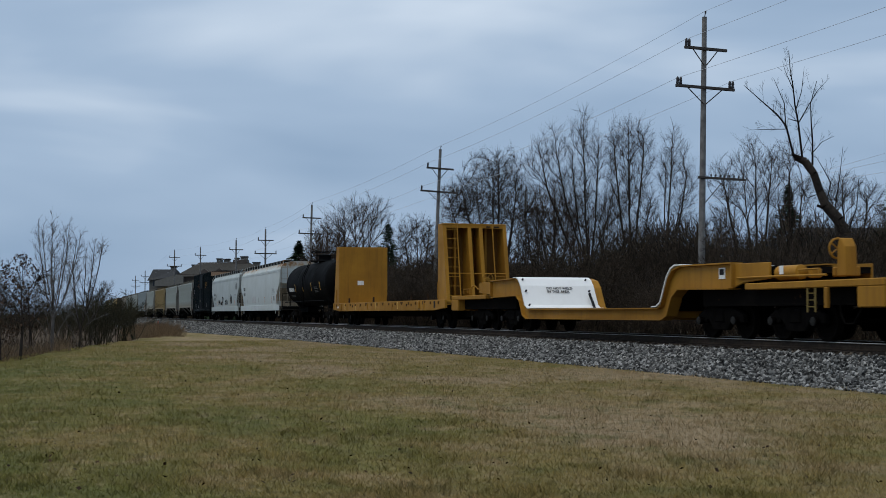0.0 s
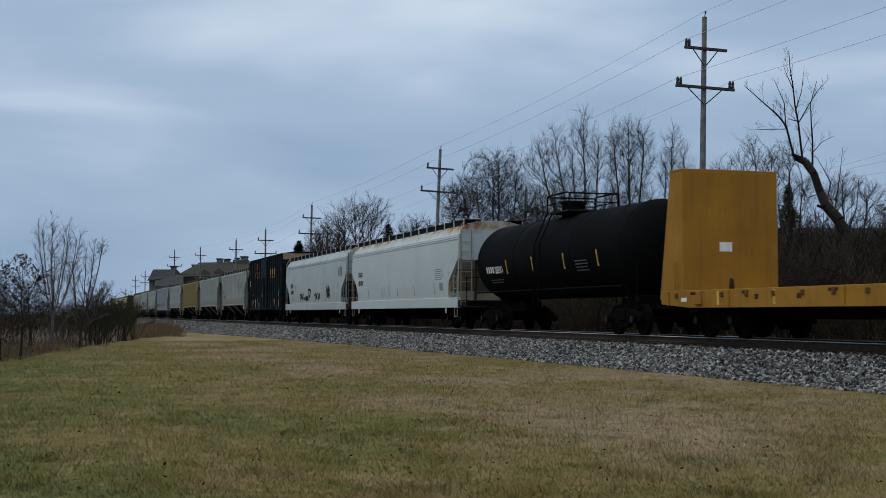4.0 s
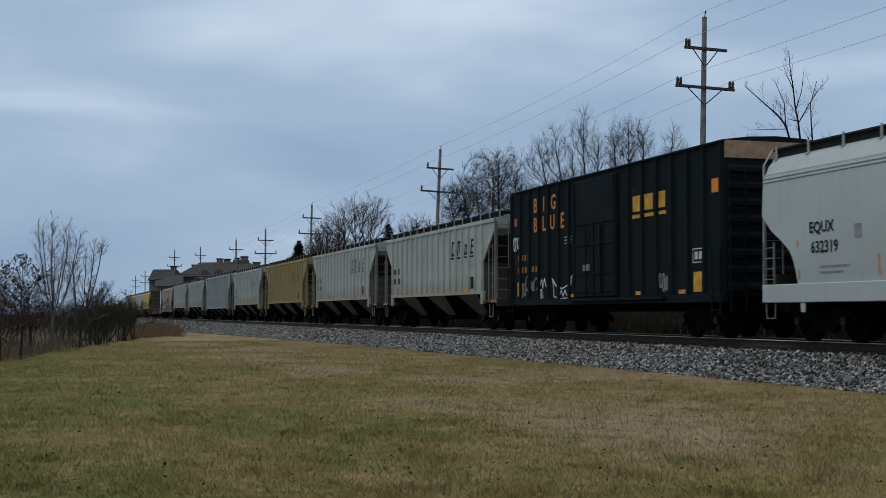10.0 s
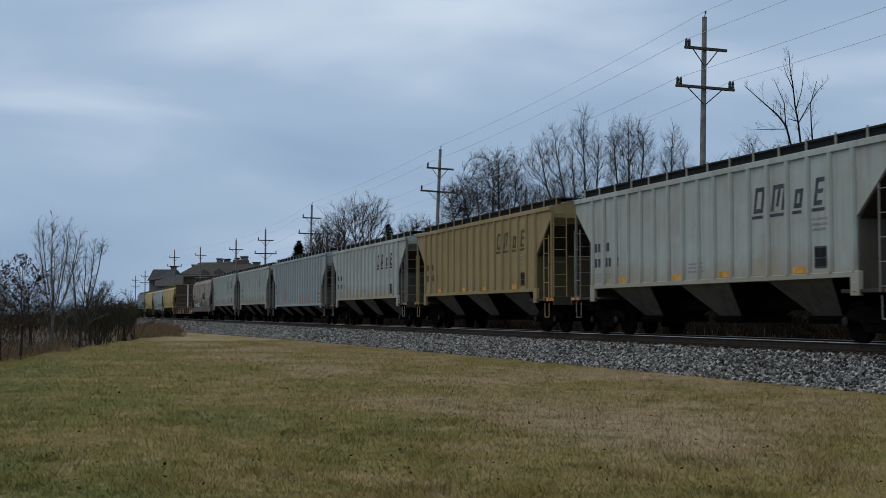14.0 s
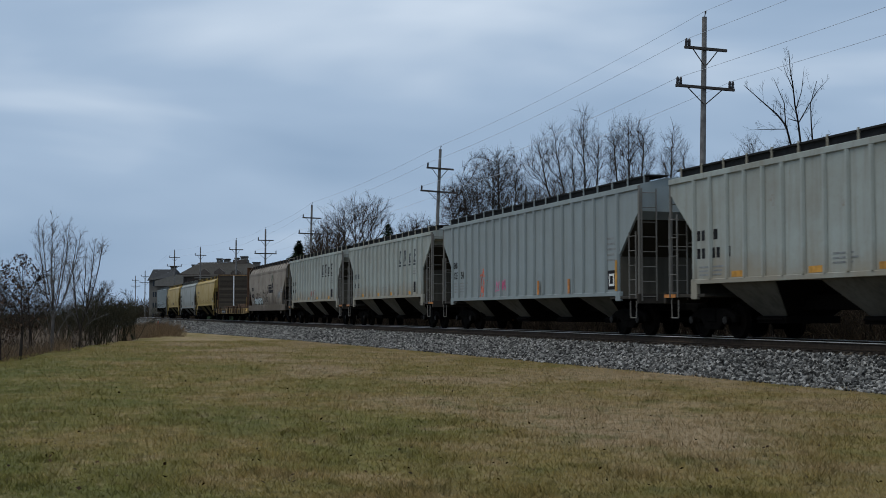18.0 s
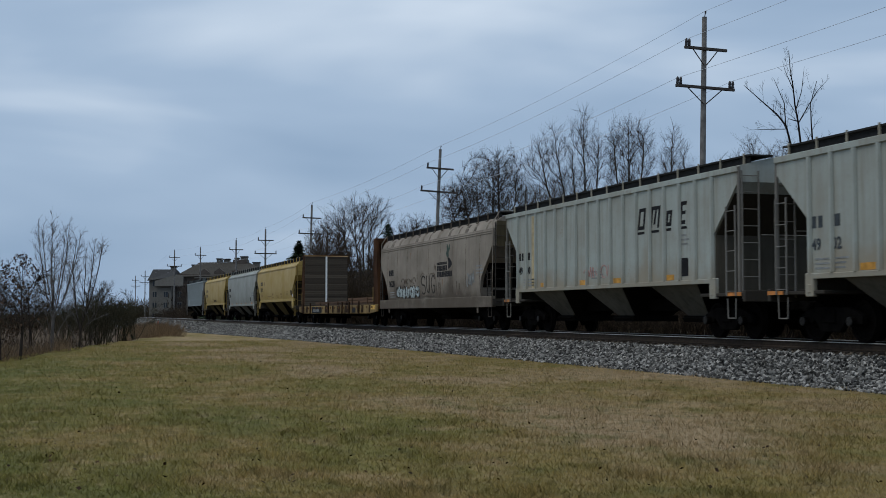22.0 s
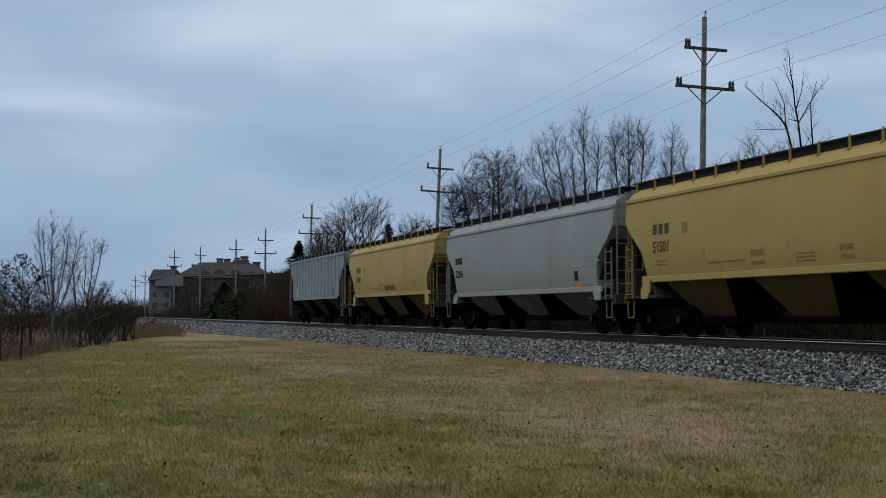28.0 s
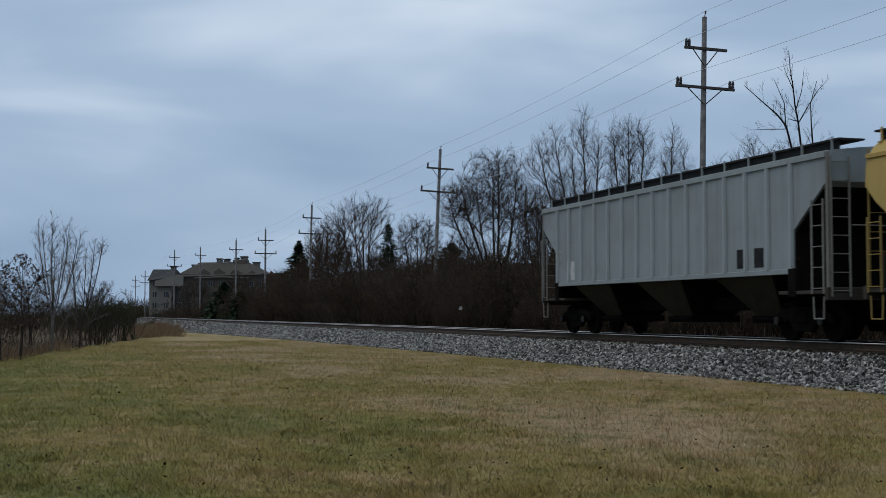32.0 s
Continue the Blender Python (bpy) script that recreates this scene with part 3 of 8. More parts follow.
def litter():
    """A pale scrap caught in the brush and an orange marker at the end of the lawn."""
    x, y = -74.3, 24.0
    s = Shape().turn([(-0.11, 0.02), (-0.07, 0.1), (0.0, 0.13), (0.08, 0.09), (0.14, 0.03)], (0, 0, 0), "z", 7)
    solid("plastic_bag", s, plain("pale_plastic", (0.55, 0.54, 0.52), 0.6), "crumpled pale plastic bag caught in the brush", "litter", at=pose(x, y, 1.84, 20, 30, 10))
    branch = Shape().tube((x, y, float(ground_z(x, y)) - 0.1), (x, y + 0.02, 1.75), 0.015, 5)
    solid("twig", branch, M_BARK, "bare upright stem in the brush", "twig")
    mx, my = -150.0, 12.2
    solid("marker_post", Shape().tube((0, 0, -0.2), (0, 0, 1.25), 0.09, 8, 0.07), plain("orange_plastic", (0.42, 0.10, 0.05), 0.6), "orange plastic marker post in dry weeds", "marker post",
          at=pose(mx, my, float(ground_z(mx, my))))


litter()


# ---- the train ----
TRAIN = []        # (car, place at the start)
WHEELSETS = []    # (wheelset, place in its truck)

P_YELLOW = paint("rail_yellow", (0.37, 0.178, 0.019), (0.12, 0.058, 0.018), 0.5, 0.10, 0.6)
P_BLACK = paint("tank_black", (0.0045, 0.0047, 0.005), (0.009, 0.009, 0.0085), 0.45, 0.0, 0.6, gloss=0.012)
P_WHITE = paint("hopper_white", (0.46, 0.505, 0.50), (0.32, 0.31, 0.27), 0.25, 0.0, 0.5, stain=(3.55, 4.15))
P_PALE = paint("hopper_pale_grey", (0.375, 0.42, 0.415), (0.25, 0.24, 0.21), 0.3, 0.0, 0.5)
P_BLUE = paint("box_blue", (0.0042, 0.0092, 0.0118), (0.015, 0.0148, 0.0135), 0.55, 0.02, 0.65, streak=1.3, gloss=0.05)
P_DME = paint("hopper_weathered_grey", (0.345, 0.385, 0.365), (0.18, 0.145, 0.10), 0.55, 0.02, 0.6, splash=(2.7, 1.5, (0.27, 0.235, 0.175)))
P_TAN = paint("hopper_tan", (0.27, 0.205, 0.098), (0.12, 0.085, 0.048), 0.4, 0.02, 0.6)
P_GREY = paint("hopper_grey", (0.255, 0.295, 0.30), (0.17, 0.17, 0.155), 0.3, 0.0, 0.55)
P_SLATE = paint("hopper_slate", (0.22, 0.255, 0.262), (0.11, 0.105, 0.10), 0.35, 0.0, 0.6)
# slate made lighter for the ribs: the light they catch is in the colour
P_SLATE_RIB = paint("lit_slate", (0.268, 0.311, 0.32), (0.11, 0.105, 0.10), 0.35, 0.0, 0.6)
P_DUST = paint("hopper_dusty_brown", (0.275, 0.245, 0.207), (0.075, 0.06, 0.047), 0.6, 0.02, 0.8, streak=0.6, gloss=0.06, splash=(3.0, 1.25, (0.078, 0.063, 0.049)))
P_GOLD = paint("hopper_yellow", (0.365, 0.262, 0.082), (0.21, 0.14, 0.04), 0.25, 0.0, 0.5)
P_SILVER = paint("hopper_silver", (0.255, 0.268, 0.243), (0.16, 0.15, 0.125), 0.25, 0.0, 0.5)
# chute colours hold the shade below the body: near-black inner faces, dimmed side sheets
P_CHUTESHADE = paint("chute_shade", (0.013, 0.0115, 0.010), (0.006, 0.005, 0.0045), 0.6, 0.0, 0.85, gloss=0.015)
P_CHUTE = paint("shaded_chute_grey", (0.145, 0.136, 0.112), (0.025, 0.022, 0.018), 0.6, 0.0, 0.8, gloss=0.02)
P_PLAT = paint("platform_grime", (0.042, 0.037, 0.031), (0.03, 0.026, 0.021), 0.5, 0.05, 0.8)
# dark colour that stands for the shade in the recessed car ends
P_ENDS = paint("end_shade", (0.040, 0.035, 0.026), (0.03, 0.025, 0.019), 0.5, 0.05, 0.8, gloss=0.03)
P_DULLCHUTE = paint("dull_chute", (0.045, 0.040, 0.028), (0.015, 0.013, 0.01), 0.6, 0.0, 0.8, gloss=0.02)
# the body's yellow, darkened in colour for the shade on the chutes
P_GOLDCHUTE = paint("shaded_yellow", (0.092, 0.068, 0.024), (0.06, 0.045, 0.025), 0.6, 0.0, 0.8, gloss=0.03)
# underframe darkened to near-black, with the shade under the car in its colour
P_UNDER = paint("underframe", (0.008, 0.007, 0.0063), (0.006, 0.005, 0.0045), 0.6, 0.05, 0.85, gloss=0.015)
P_POCKET = paint("rusty_pocket", (0.13, 0.062, 0.018), (0.05, 0.026, 0.012), 0.6, 0.1, 0.85)
# rust-brown dirt plus the shade between the bulkhead posts, both in the colour
P_SHEET = paint("soiled_shaded_yellow", (0.15, 0.074, 0.016), (0.09, 0.042, 0.012), 0.6, 0.1, 0.8)
P_RUSTY = paint("rusty_frame", (0.072, 0.034, 0.017), (0.014, 0.010, 0.008), 0.85, 0.04, 0.9, gloss=0.04)
P_WORN = paint("worn_yellow_sill", (0.29, 0.20, 0.08), (0.04, 0.026, 0.015), 0.85, 0.28, 0.8)
P_GOLDRAIL = paint("yellow_ladder", (0.24, 0.175, 0.06), (0.10, 0.07, 0.03), 0.4, 0.02, 0.7, gloss=0.05)
P_ROOF = paint("roof_grey", (0.30, 0.29, 0.27), (0.14, 0.11, 0.08), 0.4, 0.05, 0.7)
P_BEIGE = paint("grimy_beige", (0.33, 0.28, 0.205), (0.12, 0.085, 0.055), 0.6, 0.15, 0.8)
P_ENDBROWN = paint("end_brown", (0.105, 0.088, 0.055), (0.04, 0.032, 0.02), 0.6, 0.08, 0.85, gloss=0.03)
# body grey and tan, darkened in colour for the shaded end recess
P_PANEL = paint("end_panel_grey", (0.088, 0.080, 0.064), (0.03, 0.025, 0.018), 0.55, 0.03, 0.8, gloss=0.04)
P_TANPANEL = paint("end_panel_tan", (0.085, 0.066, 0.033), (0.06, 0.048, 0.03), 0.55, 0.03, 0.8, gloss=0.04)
P_LADDER = paint("ladder_grime", (0.19, 0.185, 0.17), (0.06, 0.05, 0.04), 0.5, 0.03, 0.8)
M_GRATE = plain("running_board", (0.022, 0.022, 0.022), 0.85, 0.0, 0.3, 8, gloss=0.1)
M_ORANGE = plain("reflector_orange", (0.62, 0.20, 0.02), 0.5, 0, 0.15, 10)
M_INK = plain("stencil_black", (0.02, 0.02, 0.022), 0.7, 0, 0.3, 6, 0, gloss=0.05)
M_CHALK = plain("stencil_white", (0.72, 0.72, 0.70), 0.6, 0, 0.15, 6, 0)


def place_car(root, x):
    root.matrix_basis = pose(x, TRACK, RAIL)
    TRAIN.append((root, x))
    return root


TRUCK_MESH = {}


def truck(car, x):
    """A two-axle freight truck: sideframes, bolster, springs and two wheelsets."""
    if not TRUCK_MESH:
        out = [(-1.15, 0.40), (-1.15, 0.60), (-0.92, 0.70), (-0.55, 0.78), (0.55, 0.78), (0.92, 0.70), (1.15, 0.60), (1.15, 0.40), (0.74, 0.40),
               (0.62, 0.50), (0.36, 0.22), (-0.36, 0.22), (-0.62, 0.50), (-0.74, 0.40)]
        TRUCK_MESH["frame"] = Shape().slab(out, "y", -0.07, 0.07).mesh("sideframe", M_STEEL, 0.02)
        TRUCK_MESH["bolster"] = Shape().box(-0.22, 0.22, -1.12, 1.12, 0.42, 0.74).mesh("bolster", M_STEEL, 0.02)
        w = Shape()
        for y in (-0.80, 0.80):
            o = -1 if y < 0 else 1
            w.turn([(y - o * 0.07, 0.10), (y - o * 0.07, 0.48), (y - o * 0.04, 0.457), (y + o * 0.07, 0.45), (y + o * 0.07, 0.38), (y + o * 0.03, 0.36),
                    (y + o * 0.03, 0.16), (y + o * 0.09, 0.12)], (0, 0, 0), "y", 28)
            w.turn([(y + o * 0.18, 0.02), (y + o * 0.31, 0.105), (y + o * 0.42, 0.105), (y + o * 0.43, 0.075), (y + o * 0.431, 0.01)], (0, 0, 0), "y", 12)
            for k in range(3):
                a = 2 * math.pi * k / 3
                w.box(0.07 * math.cos(a) - 0.015, 0.07 * math.cos(a) + 0.015, y + o * 0.43 - 0.012, y + o * 0.43 + 0.012, 0.07 * math.sin(a) - 0.015, 0.07 * math.sin(a) + 0.015)
        w.tube((0, -1.2, 0), (0, 1.2, 0), 0.075, 12)
        wm = w.mesh("wheelset", M_WHEEL, 0, True)
        wm.materials.append(M_CAP)
        for f in wm.polygons:
            if abs(f.center.y) > 1.215:
                f.material_index = 1
        TRUCK_MESH["wheel"] = wm
        sp = Shape()
        for dx in (-0.12, 0.12):
            rows = [(0.24, 0.05)]
            for k in range(5):
                rows += [(0.25 + 0.035 * k, 0.05), (0.265 + 0.035 * k, 0.078), (0.28 + 0.035 * k, 0.05)]
            sp.turn(rows, (dx, 0, 0), "z", 8)
        TRUCK_MESH["spring"] = sp.mesh("spring_set", M_WHEEL)
    t = part("truck", TRUCK_MESH["bolster"], None, car, at=(x, 0, 0))
    for y in (-1.01, 1.01):
        part("sideframe", TRUCK_MESH["frame"], None, t, at=(0, y, 0))
        part("spring_set", TRUCK_MESH["spring"], None, t, at=(0, y, 0))
    for dx in (-0.89, 0.89):
        w = part("wheelset", TRUCK_MESH["wheel"], None, t, at=(dx, 0, 0.46))
        WHEELSETS.append((w, dx))
    return t


def coupler(car, x, way):
    part("coupler", Shape().box(min(x, x + way * 0.55), max(x, x + way * 0.55), -0.1, 0.1, 0.72, 0.95)
         .box(min(x + way * 0.5, x + way * 0.78), max(x + way * 0.5, x + way * 0.78), -0.17, 0.14, 0.66, 1.0), M_STEEL, car, bevel=0.03)


def ladder(car, name, x, y, z0, z1, along, width, material, rungs):
    """Two stiles and rungs; along: 'x' for a side ladder, 'y' for an end ladder."""
    s = Shape()
    a, b = ((x, y), (x + width, y)) if along == "x" else ((x, y), (x, y + width))
    for p in (a, b):
        s.box(p[0] - 0.016, p[0] + 0.016, p[1] - 0.016, p[1] + 0.016, z0, z1)
    for k in range(rungs):
        z = z0 + 0.12 + (z1 - z0 - 0.24) * k / (rungs - 1)
        s.tube((a[0], a[1], z), (b[0], b[1], z), 0.012, 6)
    return part(name, s, material, car)


FLOW_SIDE = [(0, SIDE - 0.10), (0.12, SIDE - 0.04), (0.3, SIDE), (0.6, SIDE), (0.80, SIDE - 0.03), (0.885, SIDE - 0.06), (0.90, SIDE - 0.11), (0.96, SIDE - 0.19), (1.0, SIDE - 0.30)]


def half_width(rows, t):
    """Half width at a share t of the side's height."""
    for (a, b), (c, d) in zip(rows, rows[1:]):
        if t <= c:
            return b + (d - b) * max(0.0, t - a) / (c - a)
    return rows[-1][1]


def section(halfwidths, bottom, eave, roof, sill):
    """Points of one cross-section from the bottom of one side over the roof to the other; halfwidths: rows of (share of height, half width)."""
    left = []
    for h, _ in halfwidths:
        z = max(bottom, sill + (eave - sill) * h)
        z = bottom + (eave - bottom) * h if z <= bottom else z
        left.append((-half_width(halfwidths, (z - sill) / (eave - sill)), z))
    left.sort(key=lambda q: q[1])
    top = [(-w, eave + dz) for w, dz in roof]
    pts = left + top
    return pts + [(-y, z) for y, z in reversed(pts)]


def body_shell(length, bottom_at, eave, halfwidths, roof, xs, sill):
    rings = []
    for x in xs:
        rings.append([(x, y, z) for y, z in section(halfwidths, bottom_at(x), eave, roof, sill)])
    return Shape().loft(rings)


def hopper(x, length, skin, label, sill=1.45, eave=4.27, cut=1.45, cut_z=(2.4, 3.5), ribs=16, bays=3, round_side=False, band=None,
           roof_top=0.22, rib_skin=None, truck_at=None, chute=None, chute_z=0.45, name="covered_hopper", over=0.3, walk_posts=15, ends_skin=None, ladder_skin=None, end_sheet=None, panel_skin=None, chute_share=0.30, pad_skin=None):
    """A covered hopper car: shell with sloped ends, ribs or bulging sides, chutes, running boards, ladders, platforms and trucks."""
    car = thing(name, label, "hopper car", "cars of the freight train")
    hp = length / 2
    length -= 2 * over
    h = length / 2
    chute = chute or P_CHUTE
    ladder_skin = ladder_skin or P_LADDER

    drop = cut_z[1] - cut_z[0]

    def bottom_at(px):
        a = h - abs(px)
        if round_side:
            if a >= cut:
                return sill
            rows = [(0.0, cut_z[1]), (0.28, cut_z[1] - 0.4 * drop), (0.57, cut_z[1] - 0.68 * drop), (0.83, cut_z[0] + 0.02), (0.91, cut_z[0] - 0.17), (0.965, cut_z[0] - 0.42), (1.0, cut_z[0] - 0.75)]
            return max(sill, half_width(rows, a / cut))
        if a >= cut:
            return sill
        return cut_z[0] + (cut_z[1] - cut_z[0]) * (1 - a / cut)

    if round_side:
        ends = [cut * f for f in (0, 0.14, 0.28, 0.42, 0.57, 0.7, 0.83, 0.91, 0.965, 0.999, 1.0001)]
        half = FLOW_SIDE
        roof = [(SIDE - 0.42, 0.10), (0.7, roof_top), (0.35, roof_top + 0.03)]
    else:
        ends = [0.0, cut - 0.005, cut + 0.001]
        half = [(0, SIDE - 0.06), (1.0, SIDE - 0.06)]
        roof = [(SIDE - 0.12, 0.03), (0.7, roof_top), (0.35, roof_top + 0.03)]
    xs = [-h + e for e in ends] + [-h + cut + (length - 2 * cut) * k / 12 for k in range(1, 12)] + [h - e for e in reversed(ends)]
    part("body", body_shell(length, bottom_at, eave, half, roof, xs, sill), skin, car, smooth=True)
    # top chord and side sill
    for s in (-1, 1):
        y0, y1 = (s * (SIDE - 0.075), s * (SIDE - 0.01))
        if not round_side:
            part("top_chord", Shape().box(-h, h, min(y0, y1), max(y0, y1), eave - 0.13, eave + 0.015), skin, car, bevel=0.01)
            part("side_sill", Shape().box(-h + cut, h - cut, min(y0, y1), max(y0, y1), sill - 0.03, sill + 0.09), skin, car, bevel=0.01)
        else:
            for zz, tall in (((0.845, 0.02), (0.87, 0.02), (0.893, 0.03)) if band else ((0.893, 0.05),)):
                zc = sill + (eave - sill) * zz
                w = half_width(FLOW_SIDE, zz)
                proud = 0.022 if band else 0.07
                part("moulding", Shape().box(-h, h, min(s * (w - 0.03), s * (w + proud)), max(s * (w - 0.03), s * (w + proud)), zc - tall, zc + tall), skin, car, bevel=0.01)
        if band:
            part("side_sill", Shape().box(-h, h, min(s * (SIDE - 0.16), s * (SIDE + 0.02)), max(s * (SIDE - 0.16), s * (SIDE + 0.02)), band[0], band[1]), skin, car, bevel=0.015)
    if ribs:
        rib = Shape().slab([(-0.06, -SIDE + 0.05), (-0.035, -SIDE - 0.02), (0.035, -SIDE - 0.02), (0.06, -SIDE + 0.05)], "z", sill + 0.09, eave - 0.13).mesh("rib", rib_skin or skin)
        for s in (0, 180):
            for k in range(ribs):
                px = -h + cut + 0.05 + (length - 2 * cut - 0.1) * k / (ribs - 1)
                part("rib", rib, None, car, at=pose(px, 0, 0, 0, 0, s))
    # chutes
    span = (length - 2 * cut - 0.4) / bays
    for k in range(bays):
        c = -h + cut + 0.2 + span * (k + 0.5)
        top, bot = span * chute_share, span * (chute_share - 0.18)
        ring0 = [(c - top, -SIDE + 0.16, sill + 0.02), (c + top, -SIDE + 0.16, sill + 0.02), (c + top, SIDE - 0.16, sill + 0.02), (c - top, SIDE - 0.16, sill + 0.02)]
        ring1 = [(c - bot, -0.62, chute_z + 0.12), (c + bot, -0.62, chute_z + 0.12), (c + bot, 0.62, chute_z + 0.12), (c - bot, 0.62, chute_z + 0.12)]
        # fore and aft faces have their shade in the near-black colour
        ob = part("hopper_chute", Shape().loft([ring0, ring1]), P_CHUTESHADE, car)
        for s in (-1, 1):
            # side sheets get a separate colour, mostly lighter for the light they catch
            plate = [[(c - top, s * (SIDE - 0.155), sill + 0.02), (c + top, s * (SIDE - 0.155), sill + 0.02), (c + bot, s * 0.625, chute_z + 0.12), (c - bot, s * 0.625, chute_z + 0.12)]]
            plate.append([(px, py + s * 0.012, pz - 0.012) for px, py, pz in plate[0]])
            part("chute_side", Shape().loft(plate), chute, ob, "sloped side sheet of the chute")
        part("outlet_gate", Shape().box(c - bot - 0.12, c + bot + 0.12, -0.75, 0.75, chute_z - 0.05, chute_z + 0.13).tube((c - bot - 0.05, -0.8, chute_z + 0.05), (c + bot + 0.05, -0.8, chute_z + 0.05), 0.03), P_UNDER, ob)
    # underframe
    # added dark panel that stands for the shaded void between the chutes
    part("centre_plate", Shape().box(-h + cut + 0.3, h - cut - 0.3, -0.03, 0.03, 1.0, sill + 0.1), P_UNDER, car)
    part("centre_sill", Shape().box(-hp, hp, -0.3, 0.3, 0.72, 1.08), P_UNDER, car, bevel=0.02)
    for e in (-1, 1):
        xe, xp = e * h, e * hp
        part("end_platform", Shape().box(min(xp, xe - e * 1.9), max(xp, xe - e * 1.9), -SIDE + 0.03, SIDE - 0.03, 1.06, 1.14)
             .box(min(xp, xp - e * 0.12), max(xp, xp - e * 0.12), -SIDE + 0.02, SIDE - 0.02, 0.92, 1.2), P_PLAT, car, bevel=0.01)
        if round_side:
            slope = [(xe - e * 0.12, cut_z[1] - 0.02), (xe - e * (cut + 0.4), 1.1), (xe - e * (cut + 0.55), 1.1), (xe - e * 0.3, cut_z[1])]
            part("bolster_web", Shape().box(min(xe - e * 0.3, xe - e * 0.34), max(xe - e * 0.3, xe - e * 0.34), -SIDE + 0.17, SIDE - 0.17, 0.9, max(sill, 1.3) + 0.25), ends_skin or P_ENDS, car)
        else:
            slope = [(xe - e * 0.06, cut_z[1] - 0.04), (xe - e * (cut - 0.03), cut_z[0] - 0.06), (xe - e * (cut - 0.01), cut_z[0] + 0.04), (xe - e * 0.1, cut_z[1])]
            px = xe - e * (cut - 0.015)
            part("shear_panel", Shape().box(min(px, px + e * 0.03), max(px, px + e * 0.03), -SIDE + 0.085, SIDE - 0.085, 1.1, cut_z[0] - 0.02), panel_skin or P_PANEL, car, "end panel with recess shade in its colour")
            for y0 in sorted((-SIDE + 0.0, SIDE - 0.12)):
                part("jacking_pad", Shape().box(min(xe - e * (cut + 0.18), xe - e * (cut - 0.12)), max(xe - e * (cut + 0.18), xe - e * (cut - 0.12)), y0, y0 + 0.12, 1.0, sill + 0.1)
                     .box(min(xe - e * (cut + 0.1), xe - e * (cut - 0.02)), max(xe - e * (cut + 0.1), xe - e * (cut - 0.02)), y0 - 0.015, y0 + 0.1, 1.08, 1.28), pad_skin or skin, car, bevel=0.015)
            part("grab_iron", Shape().path([(xe + e * 0.08, -SIDE + 0.65, 2.55), (xe + e * 0.1, SIDE - 0.3, 2.55)], 0.016), ladder_skin, car)
        # the downward-facing sheet has its shade in the colour
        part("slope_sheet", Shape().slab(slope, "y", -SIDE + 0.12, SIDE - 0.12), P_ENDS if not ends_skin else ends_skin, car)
        part("stirrup_step", Shape().path([(xe - e * 0.1, -SIDE + 0.03, 1.0), (xe - e * 0.12, -SIDE + 0.03, 0.52), (xe - e * 0.48, -SIDE + 0.03, 0.52), (xe - e * 0.5, -SIDE + 0.03, 1.0)], 0.018), ladder_skin, car)
        if round_side and not band:
            part("bolster_plate", Shape().slab([(xe - e * (cut + 0.25), sill - 0.02), (xe - e * (cut + 0.25), 1.26), (xe - e * (cut + 0.08), 1.04), (xe - e * (cut - 0.3), 1.04), (xe - e * (cut - 0.3), 1.3), (xe - e * (cut - 0.12), sill - 0.02)], "y", -SIDE + 0.02, -SIDE + 0.08), skin, car, bevel=0.01)
        if round_side and band:
            px = xe - e * (cut + 0.25)
            part("towing_lug", Shape().slab([(px - 0.09, band[0]), (px + 0.09, band[0]), (px + 0.07, band[0] - 0.22), (px - 0.07, band[0] - 0.22)], "y", -SIDE + 0.0, -SIDE + 0.04), skin, car, bevel=0.01)
            # bent rail from the sill over the roof edge
            part("corner_rail", Shape().path([(xe, -SIDE + 0.02, band[1]), (xe, -SIDE + 0.06, eave - 0.1), (xe, -SIDE + 0.32, eave + 0.3), (xe - e * 0.02, -0.6, eave + 0.34)], 0.018), skin, car)
        if end_sheet:
            part("end_sheet", Shape().box(min(xe, xe + e * 0.02), max(xe, xe + e * 0.02), -SIDE + 0.2, SIDE - 0.2, cut_z[1] - 0.05, eave - (0.05 if round_side else 0.3)), end_sheet, car)
        for s in (-1, 1):
            if not round_side:
                part("corner_post", Shape().box(xe - 0.04, xe + 0.04, s * (SIDE - 0.08) - 0.03, s * (SIDE - 0.08) + 0.03, 1.1, eave), ladder_skin, car, bevel=0.008)
                continue
            part("diagonal_brace", Shape().tube((xe - e * 0.1, s * 0.75, cut_z[1]), (xe - e * 0.25, s * 0.75, 1.12), 0.05, 6), P_ENDS, car)
        ladder(car, "end_ladder", xe + e * 0.06, -SIDE + 0.13, 1.0, eave - 0.1, "y", 0.46, ladder_skin, 8)
        ladder(car, "side_ladder", xe - (0.5 if e > 0 else -0.06), -SIDE + 0.0, 1.06, cut_z[0] + (0.62 if not round_side else 0.25), "x", 0.44, ladder_skin, 5)
        coupler(car, xp, e)
    # roof walk
    for s in (-1, 1):
        y0 = s * 0.95
        part("running_board", Shape().box(-h - 0.1, h + 0.1, y0 - 0.33, y0 + 0.33, eave + 0.26, eave + 0.30), M_GRATE, car)
        bracket = Shape().box(-0.02, 0.02, -0.42, 0.0, 0, 0.04).box(-0.02, 0.02, -0.35, -0.31, 0, 0.34).mesh("walk_bracket", skin)
        for k in range(walk_posts):
            px = -h + 0.15 + (length - 0.3) * k / (walk_posts - 1)
            part("walk_bracket", bracket, None, car, at=pose(px, y0, eave + 0.0, 0, 0, 0 if s < 0 else 180))
